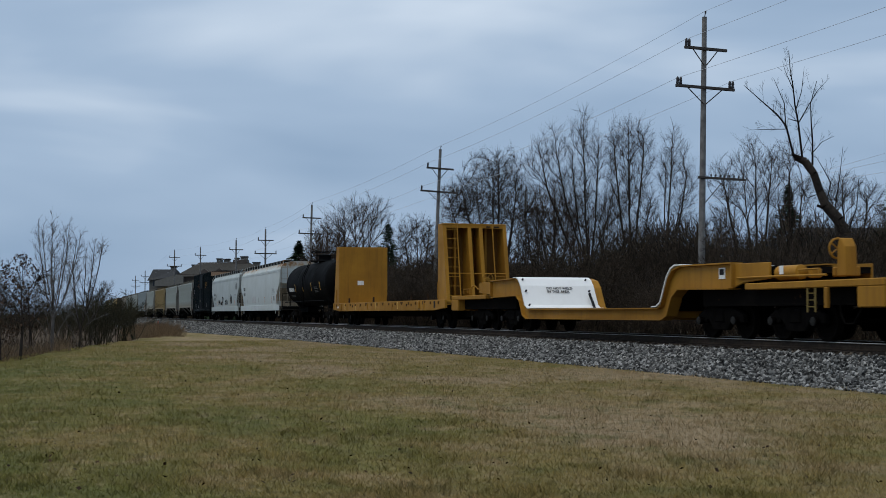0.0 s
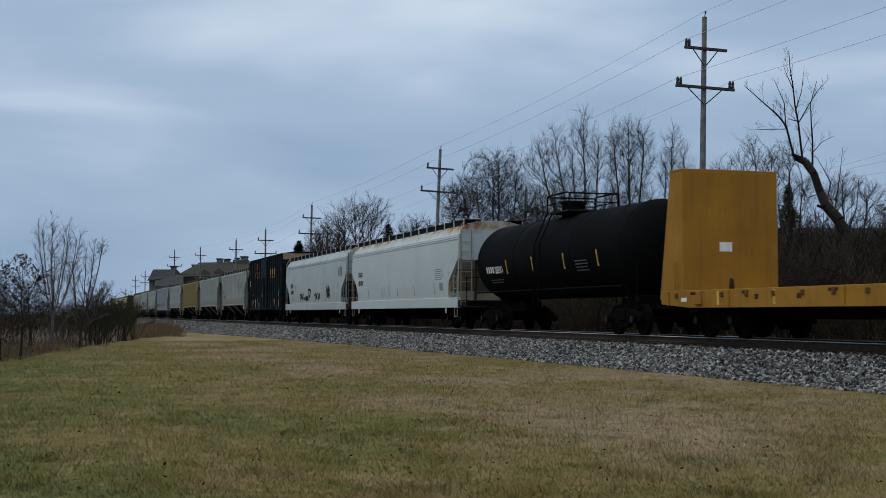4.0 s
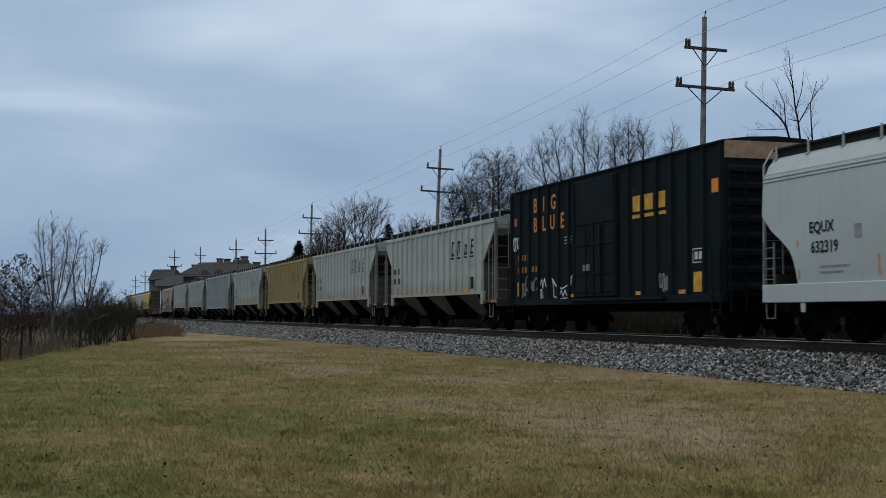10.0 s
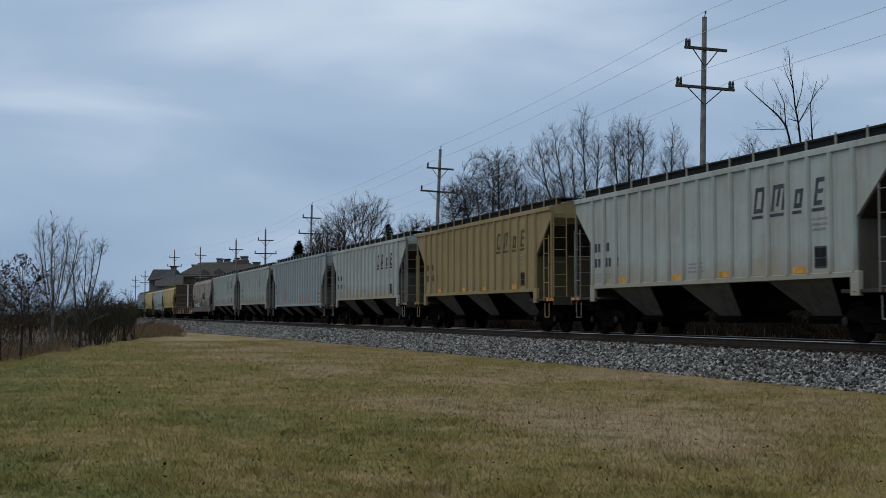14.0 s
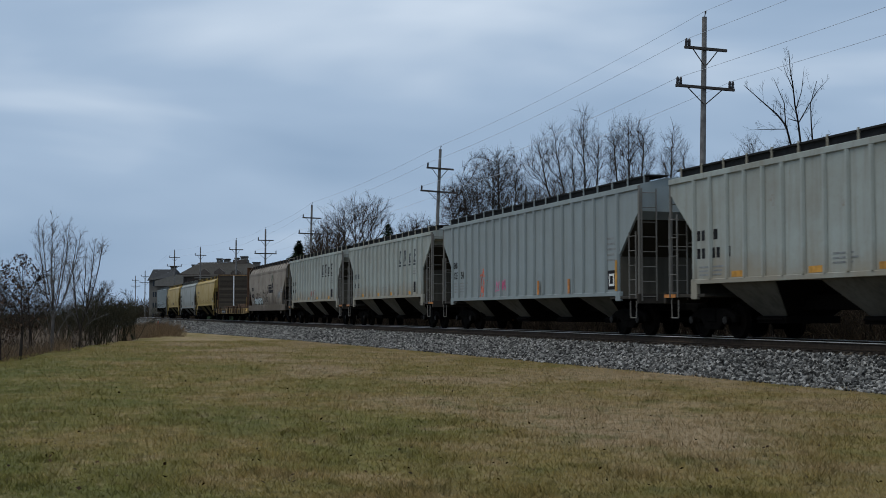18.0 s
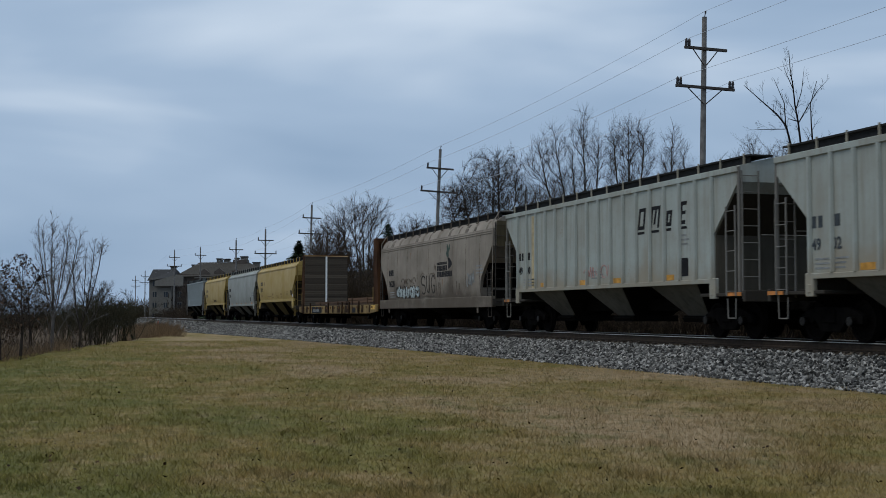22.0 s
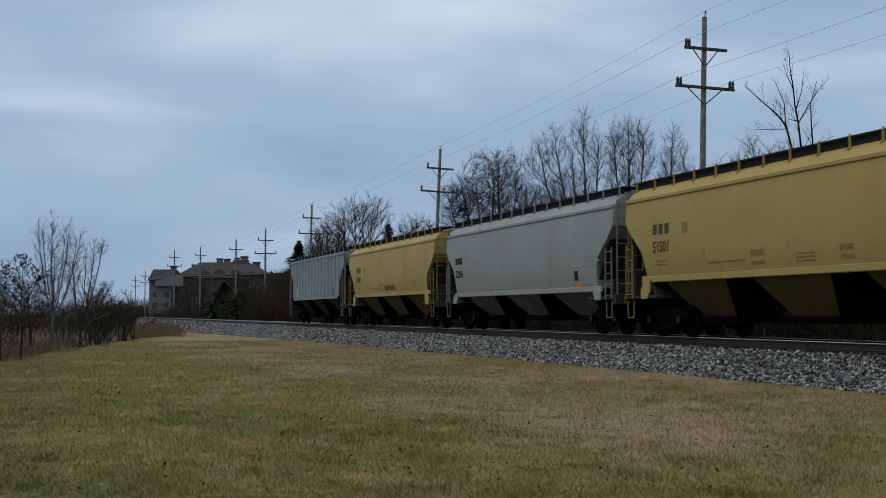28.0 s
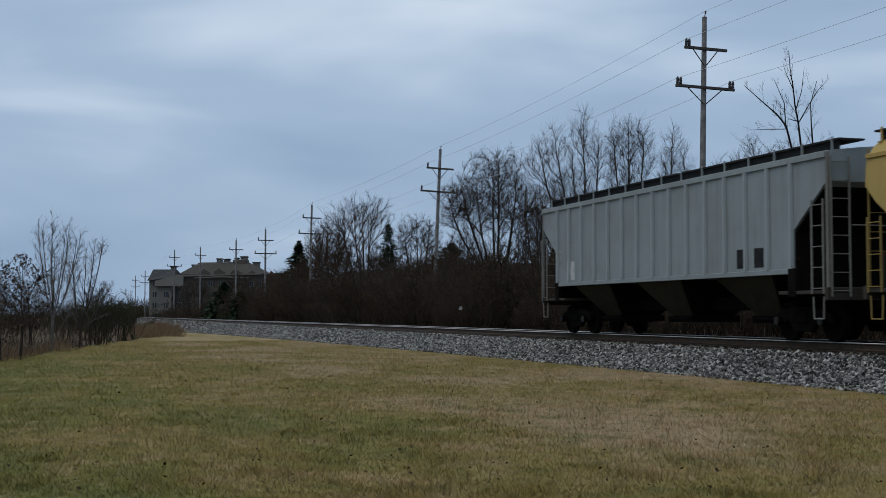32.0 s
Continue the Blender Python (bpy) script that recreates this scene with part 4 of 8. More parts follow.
        part("walk_fascia", Shape().box(-h, h, min(s * 1.18, s * 1.2), max(s * 1.18, s * 1.2), eave + 0.06, eave + 0.26), M_GRATE, car)
    hatch = Shape().box(-0.38 * length, 0.38 * length, -0.3, 0.3, eave + 0.22, eave + 0.33)
    part("hatch_cover", hatch, P_ROOF, car, bevel=0.03)
    ta = truck_at or hp - 1.75
    truck(car, -ta)
    truck(car, ta)
    return place_car(car, x)


def boxcar(x, length, eave=4.95):
    car = thing("boxcar", "dark blue high boxcar with ribbed sides, a sliding door and graffiti", "boxcar", "cars of the freight train")
    h = length / 2
    part("body", Shape().box(-h, h, -1.5, 1.5, 1.05, eave), P_BLUE, car, bevel=0.02)
    roof = [(-1.56, eave - 0.02), (-1.56, eave + 0.03), (-0.8, eave + 0.13), (0, eave + 0.17), (0.8, eave + 0.13), (1.56, eave + 0.03), (1.56, eave - 0.02)]
    part("roof", Shape().slab(roof, "x", -h - 0.02, h + 0.02), P_BLUE, car)
    rib = Shape().slab([(-0.09, -1.49), (-0.05, -1.58), (0.05, -1.58), (0.09, -1.49)], "z", 1.12, eave - 0.05).mesh("rib", P_BLUE)
    for s in (0, 180):
        for k in range(18):
            px = -h + 0.1 + (length - 0.2) * k / 17
            if abs(px if s == 0 else -px) < 2.0:
                continue
            part("rib", rib, None, car, at=pose(px, 0, 0, 0, 0, s))
    for s in (-1, 1):
        y0, y1 = sorted((s * 1.5, s * 1.6))
        door = part("door", Shape().box(-1.75, 1.5, y0, y1, 1.15, eave - 0.15), P_BLUE, car, "dark blue sliding door", bevel=0.02)
        yb0, yb1 = sorted((s * 1.6, s * 1.63))
        for z in (1.3, 1.85, 2.75, 3.4):
            part("door_rib", Shape().box(-1.65, 1.4, yb0, yb1, z, z + 0.07), P_BLUE, door)
        for px in (-1.62, -0.15, 0.5, 1.37):
            part("door_stile", Shape().box(px - 0.04, px + 0.04, yb0, yb1, 1.2, 3.4 if abs(px) < 1 else eave - 0.2), P_BLUE, door)
        for px in (-0.6, 0.5):
            part("lock_bar", Shape().tube((px, s * 1.66, 1.25), (px, s * 1.66, 3.3), 0.025, 6), P_BLUE, door)
        part("door_lock", Shape().box(-0.85, -0.4, yb0 - 0.03, yb1 + 0.03, 1.95, 2.15), P_LADDER, door, "worn grey lock plate", bevel=0.01)
        part("door_track", Shape().box(-1.9, 4.6, min(s * 1.5, s * 1.66), max(s * 1.5, s * 1.66), 1.03, 1.12), P_BLUE, car)
        part("side_sill", Shape().box(-h, h, min(s * 1.42, s * 1.57), max(s * 1.42, s * 1.57), 0.92, 1.12), P_BLUE, car, bevel=0.01)
    for e in (-1, 1):
        for k in range(8):
            z = 1.3 + 0.42 * k
            part("end_corrugation", Shape().slab([(e * h, z - 0.13), (e * (h + 0.1), z - 0.05), (e * (h + 0.1), z + 0.05), (e * h, z + 0.13)], "y", -1.42, 1.42), P_BLUE, car)
        part("end_cap", Shape().box(min(e * h, e * (h + 0.03)), max(e * h, e * (h + 0.03)), -1.48, 1.48, eave - 0.42, eave + 0.02), plain("bare_panel", (0.30, 0.19, 0.12), 0.8), car, "brown unpainted top panel of the end")
        coupler(car, e * h, e)
        ladder(car, "side_ladder", e * h - (0.45 if e > 0 else 0), -1.62, 0.6, 2.3, "x", 0.42, P_BLUE, 5)
        ladder(car, "end_ladder", e * (h + 0.12), -1.4, 0.7, 4.2, "y", 0.42, P_BLUE, 9)
    part("centre_sill", Shape().box(-h, h, -0.4, 0.4, 0.7, 1.05), P_UNDER, car)
    truck(car, -h + 1.9)
    truck(car, h - 1.9)
    return place_car(car, x)


def tank_car(x, length):
    car = thing("tank_car", "black tank car with white stencilled markings", "tank car", "cars of the freight train")
    h, r, zc = length / 2, 1.45, 2.62
    hb = h - 0.55
    prof = [(-hb, 0.02), (-hb + 0.03, 0.5), (-hb + 0.14, 0.92), (-hb + 0.34, 1.24), (-hb + 0.6, 1.40), (-hb + 0.85, r), (hb - 0.85, r), (hb - 0.6, 1.40),
            (hb - 0.34, 1.24), (hb - 0.14, 0.92), (hb - 0.03, 0.5), (hb, 0.02)]
    part("tank", Shape().turn(prof, (0, 0, zc), "x", 48), P_BLACK, car, smooth=True)
    for px in (-hb + 0.9, -2.6, 2.6, hb - 0.9):
        part("weld_band", Shape().turn([(px - 0.05, r), (px - 0.04, r + 0.012), (px + 0.04, r + 0.012), (px + 0.05, r)], (0, 0, zc), "x", 48), P_BLACK, car, smooth=True)
    dome = part("manway", Shape().turn([(0, 0.42), (0.42, 0.42), (0.43, 0.47), (0.50, 0.47), (0.54, 0.3), (0.55, 0.02)], (-0.35, 0, zc + r - 0.05), "z", 20), P_BLACK, car, smooth=True)
    part("dome_platform", Shape().box(-0.55, 1.4, -0.9, 0.9, zc + r + 0.02, zc + r + 0.07), M_GRATE, car)
    for s in (-1, 1):
        part("handrail", Shape().path([(-0.55, s * 0.9, zc + r), (-0.55, s * 0.9, zc + r + 0.6), (-0.4, s * 0.9, zc + r + 0.66), (1.25, s * 0.9, zc + r + 0.66), (1.4, s * 0.9, zc + r + 0.6), (1.4, s * 0.9, zc + r)], 0.03)
             .path([(-0.55, s * 0.9, zc + r + 0.35), (1.4, s * 0.9, zc + r + 0.35)], 0.02), P_BLACK, car)
        part("end_rail", Shape().path([(-0.55 if s < 0 else 1.4, -0.9, zc + r + 0.62), (-0.55 if s < 0 else 1.4, 0.9, zc + r + 0.62)], 0.028)
             .path([(-0.55 if s < 0 else 1.4, -0.9, zc + r + 0.33), (-0.55 if s < 0 else 1.4, 0.9, zc + r + 0.33)], 0.02), P_BLACK, car)
        part("side_rail", Shape().tube((-hb + 0.6, s * 1.5, 1.45), (hb - 0.6, s * 1.5, 1.45), 0.03), P_BLACK, car)
        part("tank_ladder", Shape().path([(-0.25, s * 1.58, 1.0), (-0.25, s * 1.52, zc + 0.4), (-0.25, s * 1.05, zc + r)], 0.025)
             .path([(0.25, s * 1.58, 1.0), (0.25, s * 1.52, zc + 0.4), (0.25, s * 1.05, zc + r)], 0.025), P_BLACK, car)
    for e in (-1, 1):
        part("stub_sill", Shape().box(min(e * h, e * (h - 3.6)), max(e * h, e * (h - 3.6)), -0.35, 0.35, 0.75, 1.12), P_BLACK, car, bevel=0.02)
        part("saddle", Shape().slab([(-1.25, 1.9), (-0.6, 1.05), (0.6, 1.05), (1.25, 1.9)], "x", e * (h - 2.2) - 0.3, e * (h - 2.2) + 0.3), P_BLACK, car)
        part("end_sill", Shape().box(min(e * h, e * (h - 0.25)), max(e * h, e * (h - 0.25)), -1.5, 1.5, 0.95, 1.15), P_BLACK, car, bevel=0.02)
        part("end_handrail", Shape().path([(e * (h - 0.1), -1.5, 1.1), (e * (h - 0.1), -1.5, 2.1), (e * (h - 0.1), 1.5, 2.1), (e * (h - 0.1), 1.5, 1.1)], 0.02), P_BLACK, car)
        coupler(car, e * h, e)
        truck(car, e * (h - 2.0))
    return place_car(car, x)


def bulkhead_flat(x, length, skin, label, sheet, sill_skin=None, height=4.45, low=0.0, forward=0.0):
    """A flatcar with a tall bulkhead at each end: a sheet towards the load, tapered posts outside."""
    car = thing("bulkhead_flatcar", label, "flatcar", "cars of the freight train")
    h = length / 2
    sill_skin = sill_skin or skin
    part("deck", Shape().box(-h, h, -1.45, 1.45, 1.1 - low, 1.2 - low), skin, car, bevel=0.01)
    for s in (-1, 1):
        web = sorted((s * 1.45, s * 1.55))
        sill = part("side_sill", Shape().slab([(-h, 0.88 - low), (-h, 1.24 - low), (h, 1.24 - low), (h, 0.88 - low), (h - 1.6, 0.78 - low), (-h + 1.6, 0.78 - low)], "y", *web), sill_skin, car, bevel=0.01)
        pocket = Shape().box(-0.07, 0.07, s * 1.55 - 0.035, s * 1.55 + 0.035, 1.05 - low, 1.17 - low).mesh("stake_pocket", P_POCKET, 0.01)
        for k in range(18):
            px = -h + 0.9 + (length - 1.8) * k / 17
            part("stake_pocket", pocket, None, sill, at=(px, 0, 0))
    for e in (-1, 1):
        a = e * (sheet if e < 0 else sheet - forward)
        deep = 1.35 if skin is P_YELLOW else 1.1
        bulk = part("bulkhead", Shape().box(a - 0.02, a + 0.02, -1.42, 1.42, 1.1 - low, height), skin, car, bevel=0.008)
        part("outer_sheet", Shape().box(min(a + e * 0.02, a + e * 0.03), max(a + e * 0.02, a + e * 0.03), -1.4, 1.4, 1.22 - low, height - 0.02), P_SHEET if skin is P_YELLOW else skin, bulk, "soiled outer sheet")
        for k, yy in enumerate((-1.36, -0.24, 0.27, 1.36)):
            wd = 0.08
            part("bulkhead_post", Shape().slab([(a, 1.0 - low), (a + e * deep, 1.0 - low), (a + e * deep * 0.52, height), (a, height)], "y", yy - wd, yy + wd), skin, bulk, bevel=0.01)
        part("bulkhead_cap", Shape().box(min(a, a + e * (deep * 0.52 + 0.03)), max(a, a + e * (deep * 0.52 + 0.03)), -1.45, 1.45, height, height + 0.06), skin, bulk, bevel=0.01)
        part("bulkhead_rail", Shape().tube((a + e * (deep - 0.28), -1.4, 2.35), (a + e * (deep - 0.28), 1.4, 2.35), 0.025), skin, bulk)
        for yy in (-0.74, 0.66):
            part("stiffener", Shape().box(min(a, a + e * 0.24), max(a, a + e * 0.24), yy - 0.05, yy + 0.05, 1.2, height), skin, bulk)
        board = sorted((a + e * (deep * 0.52 - 0.03), a + e * (deep * 0.52 + 0.02)))
        part("top_board", Shape().box(*board, -1.3, 1.3, height - 0.13, height), skin, bulk)
        if skin is P_YELLOW:
            for y0, y1 in ((0.52, 0.72), (0.77, 0.84), (0.89, 1.12)):
                part("stencil_mark", Shape().box(board[0] - 0.004, board[1] + 0.004, y0, y1, height - 0.1, height - 0.04), M_INK, bulk)
        # ladder from post to rail on one side, a rail with three low rungs on the other
        for rail_y, post_y, count in ((-0.8, -1.3, 8), (0.8, 1.3, 3)):
            s = Shape().tube((a + e * (deep - 0.06), rail_y, 1.2), (a + e * (deep * 0.52 + 0.01), rail_y, height), 0.028, 6)
            for k in range(count):
                t = (k + 0.5) / 8
                px = a + e * (deep - 0.06 - (0.48 * deep - 0.07) * t)
                s.tube((px, rail_y, 1.2 + (height - 1.2) * t), (px, post_y, 1.2 + (height - 1.2) * t), 0.016, 5)
            part("bulkhead_ladder", s, skin, bulk)
        part("grab_iron", Shape().path([(a + e * 0.3, -1.5, 1.3), (a + e * 0.3, -1.53, 1.3), (a + e * 0.3, -1.53, 2.0), (a + e * 0.3, -1.5, 2.0)], 0.025), sill_skin, bulk)
        coupler(car, e * h, e)
        truck(car, e * (h - 2.2))
    part("centre_sill", Shape().box(-h, h, -0.35, 0.35, 0.5, 1.1 - low), P_UNDER, car)
    return place_car(car, x)


REAR_WHEEL = (-10.45, -1.1, 1.98)     # handbrake wheel at the rear end of the well car


def depressed_flat(x):
    """Heavy-duty flatcar with a low well deck between two goosenecks, each on two trucks."""
    car = thing("depressed_flatcar", "yellow heavy-duty flatcar with a low well deck and white shield", "flatcar", "cars of the freight train")
    deck_t, deck_b, top = 0.76, 0.48, 1.86
    # side girders: one continuous profile with its bends
    rise = [(5.0, deck_t), (5.2, deck_t + 0.08), (5.42, deck_t + 0.42), (5.62, top - 0.32), (5.88, top - 0.08), (6.35, top + 0.02), (9.0, top)]
    under = [(10.6, 1.84), (10.6, 1.45), (9.4, 1.38), (8.9, 1.26), (6.2, 1.30), (5.85, 1.1), (5.55, deck_b + 0.12), (5.2, deck_b)]
    up = [(-px, pz) for px, pz in rise[::-1]] + rise + under + [(-px, pz) for px, pz in under[::-1]]
    for s in (-1, 1):
        part("side_girder", Shape().slab(up, "y", *sorted((s * 1.36, s * 1.42))), P_YELLOW, car, bevel=0.01)
        for name, edge, lift in (("top_flange", up[:14], 0.035), ("bottom_flange", [(-px, pz) for px, pz in under[3:]] + under[:2:-1], -0.03)):
            strip = edge + [(px, pz + lift) for px, pz in edge[::-1]]
            part(name, Shape().slab(strip, "y", *sorted((s * 1.2, s * 1.54))), P_YELLOW, car)
        for px in (-9.0, 9.0):
            part("stiffener", Shape().box(px - 0.025, px + 0.025, *sorted((s * 1.42, s * 1.53)), 1.29, 1.85), P_YELLOW, car)
    part("well_deck", Shape().box(-5.1, 5.1, -1.355, 1.355, 0.5, deck_t - 0.03), P_YELLOW, car)
    for e in (-1, 1):
        # deck and neck plate coloured near-black for the shade under the gooseneck
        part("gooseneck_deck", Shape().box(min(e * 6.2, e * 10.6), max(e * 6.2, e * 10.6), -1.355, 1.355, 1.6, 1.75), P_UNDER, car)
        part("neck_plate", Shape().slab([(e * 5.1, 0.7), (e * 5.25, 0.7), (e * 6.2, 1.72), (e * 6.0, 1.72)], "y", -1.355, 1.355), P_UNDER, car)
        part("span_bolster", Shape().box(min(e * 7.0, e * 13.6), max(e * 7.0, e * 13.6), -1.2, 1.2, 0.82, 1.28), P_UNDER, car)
        tail = 15.0 if e > 0 else 13.95
        part("end_platform", Shape().box(min(e * 9.6, e * tail), max(e * 9.6, e * tail), -1.5, 1.5, 1.2, 1.36), P_YELLOW, car, bevel=0.02)
        part("end_sill", Shape().box(min(e * (tail - 0.9), e * tail), max(e * (tail - 0.9), e * tail), -1.5, 1.5, 0.76, 1.2), P_YELLOW, car, bevel=0.02)
        if e > 0:
            part("brake_cylinder", Shape().turn([(10.7, 0.05), (10.72, 0.17), (11.6, 0.17), (11.65, 0.05)], (0, -1.2, 1.58), "x", 16), P_YELLOW, car, smooth=True)
            bx, wy, wz = 12.95, -1.14, 2.05
            part("brake_stand", Shape().slab([(bx, 1.44), (bx + 0.34, 1.44), (bx + 0.32, 2.08), (bx + 0.2, 2.27), (bx + 0.1, 2.27), (bx + 0.04, 2.1)], "y", -1.2, -0.9), P_YELLOW, car, bevel=0.02)
        else:
            bx, wy, wz = REAR_WHEEL
            part("brake_stand", Shape().box(bx - 0.14, bx - 0.08, wy - 0.05, wy + 0.05, 1.44, wz + 0.1).tube((bx - 0.1, wy, wz), (bx, wy, wz), 0.09, 10), P_YELLOW, car, bevel=0.01)
            part("brake_pipe", Shape().path([(bx - 1.4, -1.3, 1.46), (bx - 1.4, -1.3, 1.7), (bx - 1.2, -1.25, 1.76), (bx - 0.9, -1.2, 1.6), (bx - 0.3, -1.2, 1.62), (bx + 0.2, -1.2, 1.66)], 0.022)
                 .path([(bx - 2.3, -1.35, 1.46), (bx - 2.3, -1.35, 1.62), (bx - 1.8, -1.35, 1.62), (bx - 1.8, -1.35, 1.46)], 0.02), P_YELLOW, car)
        wheel = Shape()
        for k in range(20):
            a, b = 2 * math.pi * k / 20, 2 * math.pi * (k + 1) / 20
            wheel.tube((bx - 0.02, wy + 0.22 * math.cos(a), wz + 0.22 * math.sin(a)), (bx - 0.02, wy + 0.22 * math.cos(b), wz + 0.22 * math.sin(b)), 0.025, 6)
        for k in range(5):
            a = 2 * math.pi * k / 5
            wheel.tube((bx - 0.02, wy, wz), (bx - 0.02, wy + 0.22 * math.cos(a), wz + 0.22 * math.sin(a)), 0.018, 5)
        part("brake_wheel", wheel, P_YELLOW, car)
        part("handrail", Shape().path([(e * 11.8, -1.4, 1.44), (e * 11.8, -1.4, 1.62), (e * 12.6, -1.4, 1.62), (e * 12.6, -1.4, 1.44)], 0.025), P_YELLOW, car)
        if e > 0:
            ladder(car, "side_ladder", 12.35, -1.54, 0.66, 1.2, "x", 0.3, P_GOLDRAIL, 3)
        coupler(car, e * tail, e)
        truck(car, e * 7.65)
        truck(car, e * 11.15)
    # the white shield over the rear gooseneck
    arc = [(-6.4, top + 0.05), (-6.1, top + 0.055), (-5.86, top - 0.03), (-5.62, top - 0.26), (-5.42, deck_t + 0.5), (-5.22, deck_t + 0.16), (-5.0, deck_t + 0.06), (-4.7, deck_t + 0.05)]
    ring = [arc, [(px + 0.03, pz + 0.03) for px, pz in arc]]
    outline = ring[0] + ring[1][::-1]
    shield = part("shield", Shape().slab(outline, "y", -1.565, 1.24), P_SHIELD, car, "white steel shield with stencilled warning")
    part("shield", Shape().slab([(-px, pz) for px, pz in outline], "y", -1.565, 1.3), P_SHIELD, car, "white steel shield")
    placard = part("placard", Shape().box(8.25, 8.55, -1.435, -1.42, 1.5, 1.78), P_SHIELD, car, "small white placard with a dark picture")
    part("placard_picture", Shape().box(8.29, 8.51, -1.439, -1.435, 1.6, 1.75), M_INK, placard)
    part("cylinder_label", Shape().slab([(10.95, 1.54), (11.12, 1.54), (11.12, 1.74), (10.95, 1.74)], "y", -1.378, -1.372), P_SHIELD, car, "white label")
    part("hanger_bracket", Shape().box(12.95, 13.07, -1.53, -1.45, 0.75, 1.2), P_YELLOW, car, bevel=0.01)
    part("air_hose", Shape().path([(13.2, -1.3, 1.0), (13.25, -1.3, 0.6), (13.4, -1.3, 0.42), (13.7, -1.3, 0.42), (14.0, -1.3, 0.75)], 0.02), M_STEEL, car)
    part("air_pipe", Shape().path([(9.2, -1.45, 1.5), (10.4, -1.45, 1.5), (12.9, -1.42, 1.48)], 0.03), P_YELLOW, car)
    for px in (11.75, 12.7, 13.2):
        part("valve", Shape().box(px - 0.07, px + 0.07, -1.1, -0.8, 1.44, 1.66), P_YELLOW, car, bevel=0.03)
    for yy in (-1.42, 1.0):
        for px, pz in ((-5.84, top - 0.05), (-5.5, 1.4), (-5.15, 0.9)):
            part("bolt", Shape().tube((px, yy, pz), (px + 0.1, yy, pz + 0.06), 0.035, 6), M_INK, shield)
    slope = Matrix.Translation((-5.48, -0.62, 1.5)) @ Matrix.Rotation(radians(90), 4, "Z") @ Matrix.Rotation(radians(58), 4, "X")
    words = lettering("DO NOT WELD\nIN THIS AREA", 0.14, M_INK, shield, (0, 0, 0))
    words.matrix_basis = slope
    part("support_strut", Shape().tube((-5.3, 0.95, 1.35), (-4.8, 0.95, 0.8), 0.05, 6), M_INK, car)
    return place_car(car, x)


P_SHIELD = paint("shield_white", (0.82, 0.82, 0.80), (0.4, 0.36, 0.3), 0.12, 0.0, 0.4)

CARS = {}
CARS["dep"] = depressed_flat(-37.15)
CARS["bulk"] = bulkhead_flat(-62.9, 22.1, P_YELLOW, "yellow bulkhead flatcar with an empty deck and tall ribbed bulkheads", 10.0, forward=0.33)
CARS["tank"] = tank_car(-83.35, 15.8)
FLOW = dict(sill=0.95, eave=4.2, cut=1.4, cut_z=(2.02, 2.89), chute=P_UNDER, ribs=0, round_side=True, band=(0.88, 1.3), over=0.05, walk_posts=15)
CARS["rusty_white"] = hopper(-101.55, 19.1, P_WHITE, "white covered hopper with rusty roof edge and rounded sides", ladder_skin=P_BEIGE, end_sheet=P_WHITE, ends_skin=P_BEIGE, **FLOW)
CARS["equal"] = hopper(-122.0, 19.0, P_PALE, "pale grey covered hopper with rounded sides and black graffiti", **FLOW)
CARS["box"] = boxcar(-141.05, 15.35)
RIBBED = dict(sill=1.42, eave=4.22, cut=1.35, cut_z=(2.65, 3.85), over=0.35, ribs=17)
CARS["d1"] = hopper(-158.55, 16.9, P_DME, "light grey ribbed covered hopper with grime along its sill", **RIBBED)
CARS["d2"] = hopper(-176.85, 16.9, P_DME, "light grey ribbed covered hopper with orange sill ends", **RIBBED)
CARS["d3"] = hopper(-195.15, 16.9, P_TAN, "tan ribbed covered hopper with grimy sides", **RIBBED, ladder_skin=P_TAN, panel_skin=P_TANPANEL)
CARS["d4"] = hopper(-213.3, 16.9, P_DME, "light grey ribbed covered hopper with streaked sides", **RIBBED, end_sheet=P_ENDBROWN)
CARS["grey"] = hopper(-232.75, 18.9, P_GREY, "grey ribbed covered hopper with red paint marks", sill=1.18, eave=4.3, cut=1.3, cut_z=(2.35, 3.55), bays=4, ribs=20, chute_z=0.4, over=0.05, walk_posts=18)
CARS["d5"] = hopper(-252.0, 16.8, P_DME, "light grey ribbed covered hopper with faded lettering", **RIBBED, end_sheet=P_ENDBROWN)
CARS["d6"] = hopper(-270.0, 17.2, P_DME, "light grey ribbed covered hopper with orange reflectors", **{**RIBBED, "cut": 1.2})
CARS["dust"] = hopper(-288.2, 17.0, P_DUST, "dusty brown covered hopper with rounded sides and graffiti", **{**FLOW, "cut": 1.45, "cut_z": (2.05, 3.2), "end_sheet": P_ENDBROWN, "ladder_skin": P_PLAT, "ends_skin": P_UNDER})
CARS["flat"] = bulkhead_flat(-308.1, 20.9, P_RUSTY, "rusty bulkhead flatcar with plank-lined bulkheads and worn sills", 9.35, P_WORN, 4.45, 0.13)
GRAIN = dict(chute_share=0.38, sill=1.62, eave=4.12, cut=1.25, cut_z=(2.35, 3.25), ribs=0, round_side=True, over=0.15)
CARS["y1"] = hopper(-328.0, 16.7, P_GOLD, "yellow covered hopper with rounded sides and dark markings", chute=P_GOLDCHUTE, ladder_skin=P_GOLDRAIL, **GRAIN)
CARS["silver"] = hopper(-345.4, 16.9, P_SILVER, "silver grey covered hopper with rounded sides and orange reflectors", **{**GRAIN, "sill": 1.42})
CARS["y2"] = hopper(-363.7, 16.7, P_GOLD, "yellow covered hopper with rounded sides and scrawled black graffiti", chute=P_GOLDCHUTE, ladder_skin=P_GOLDRAIL, **GRAIN)
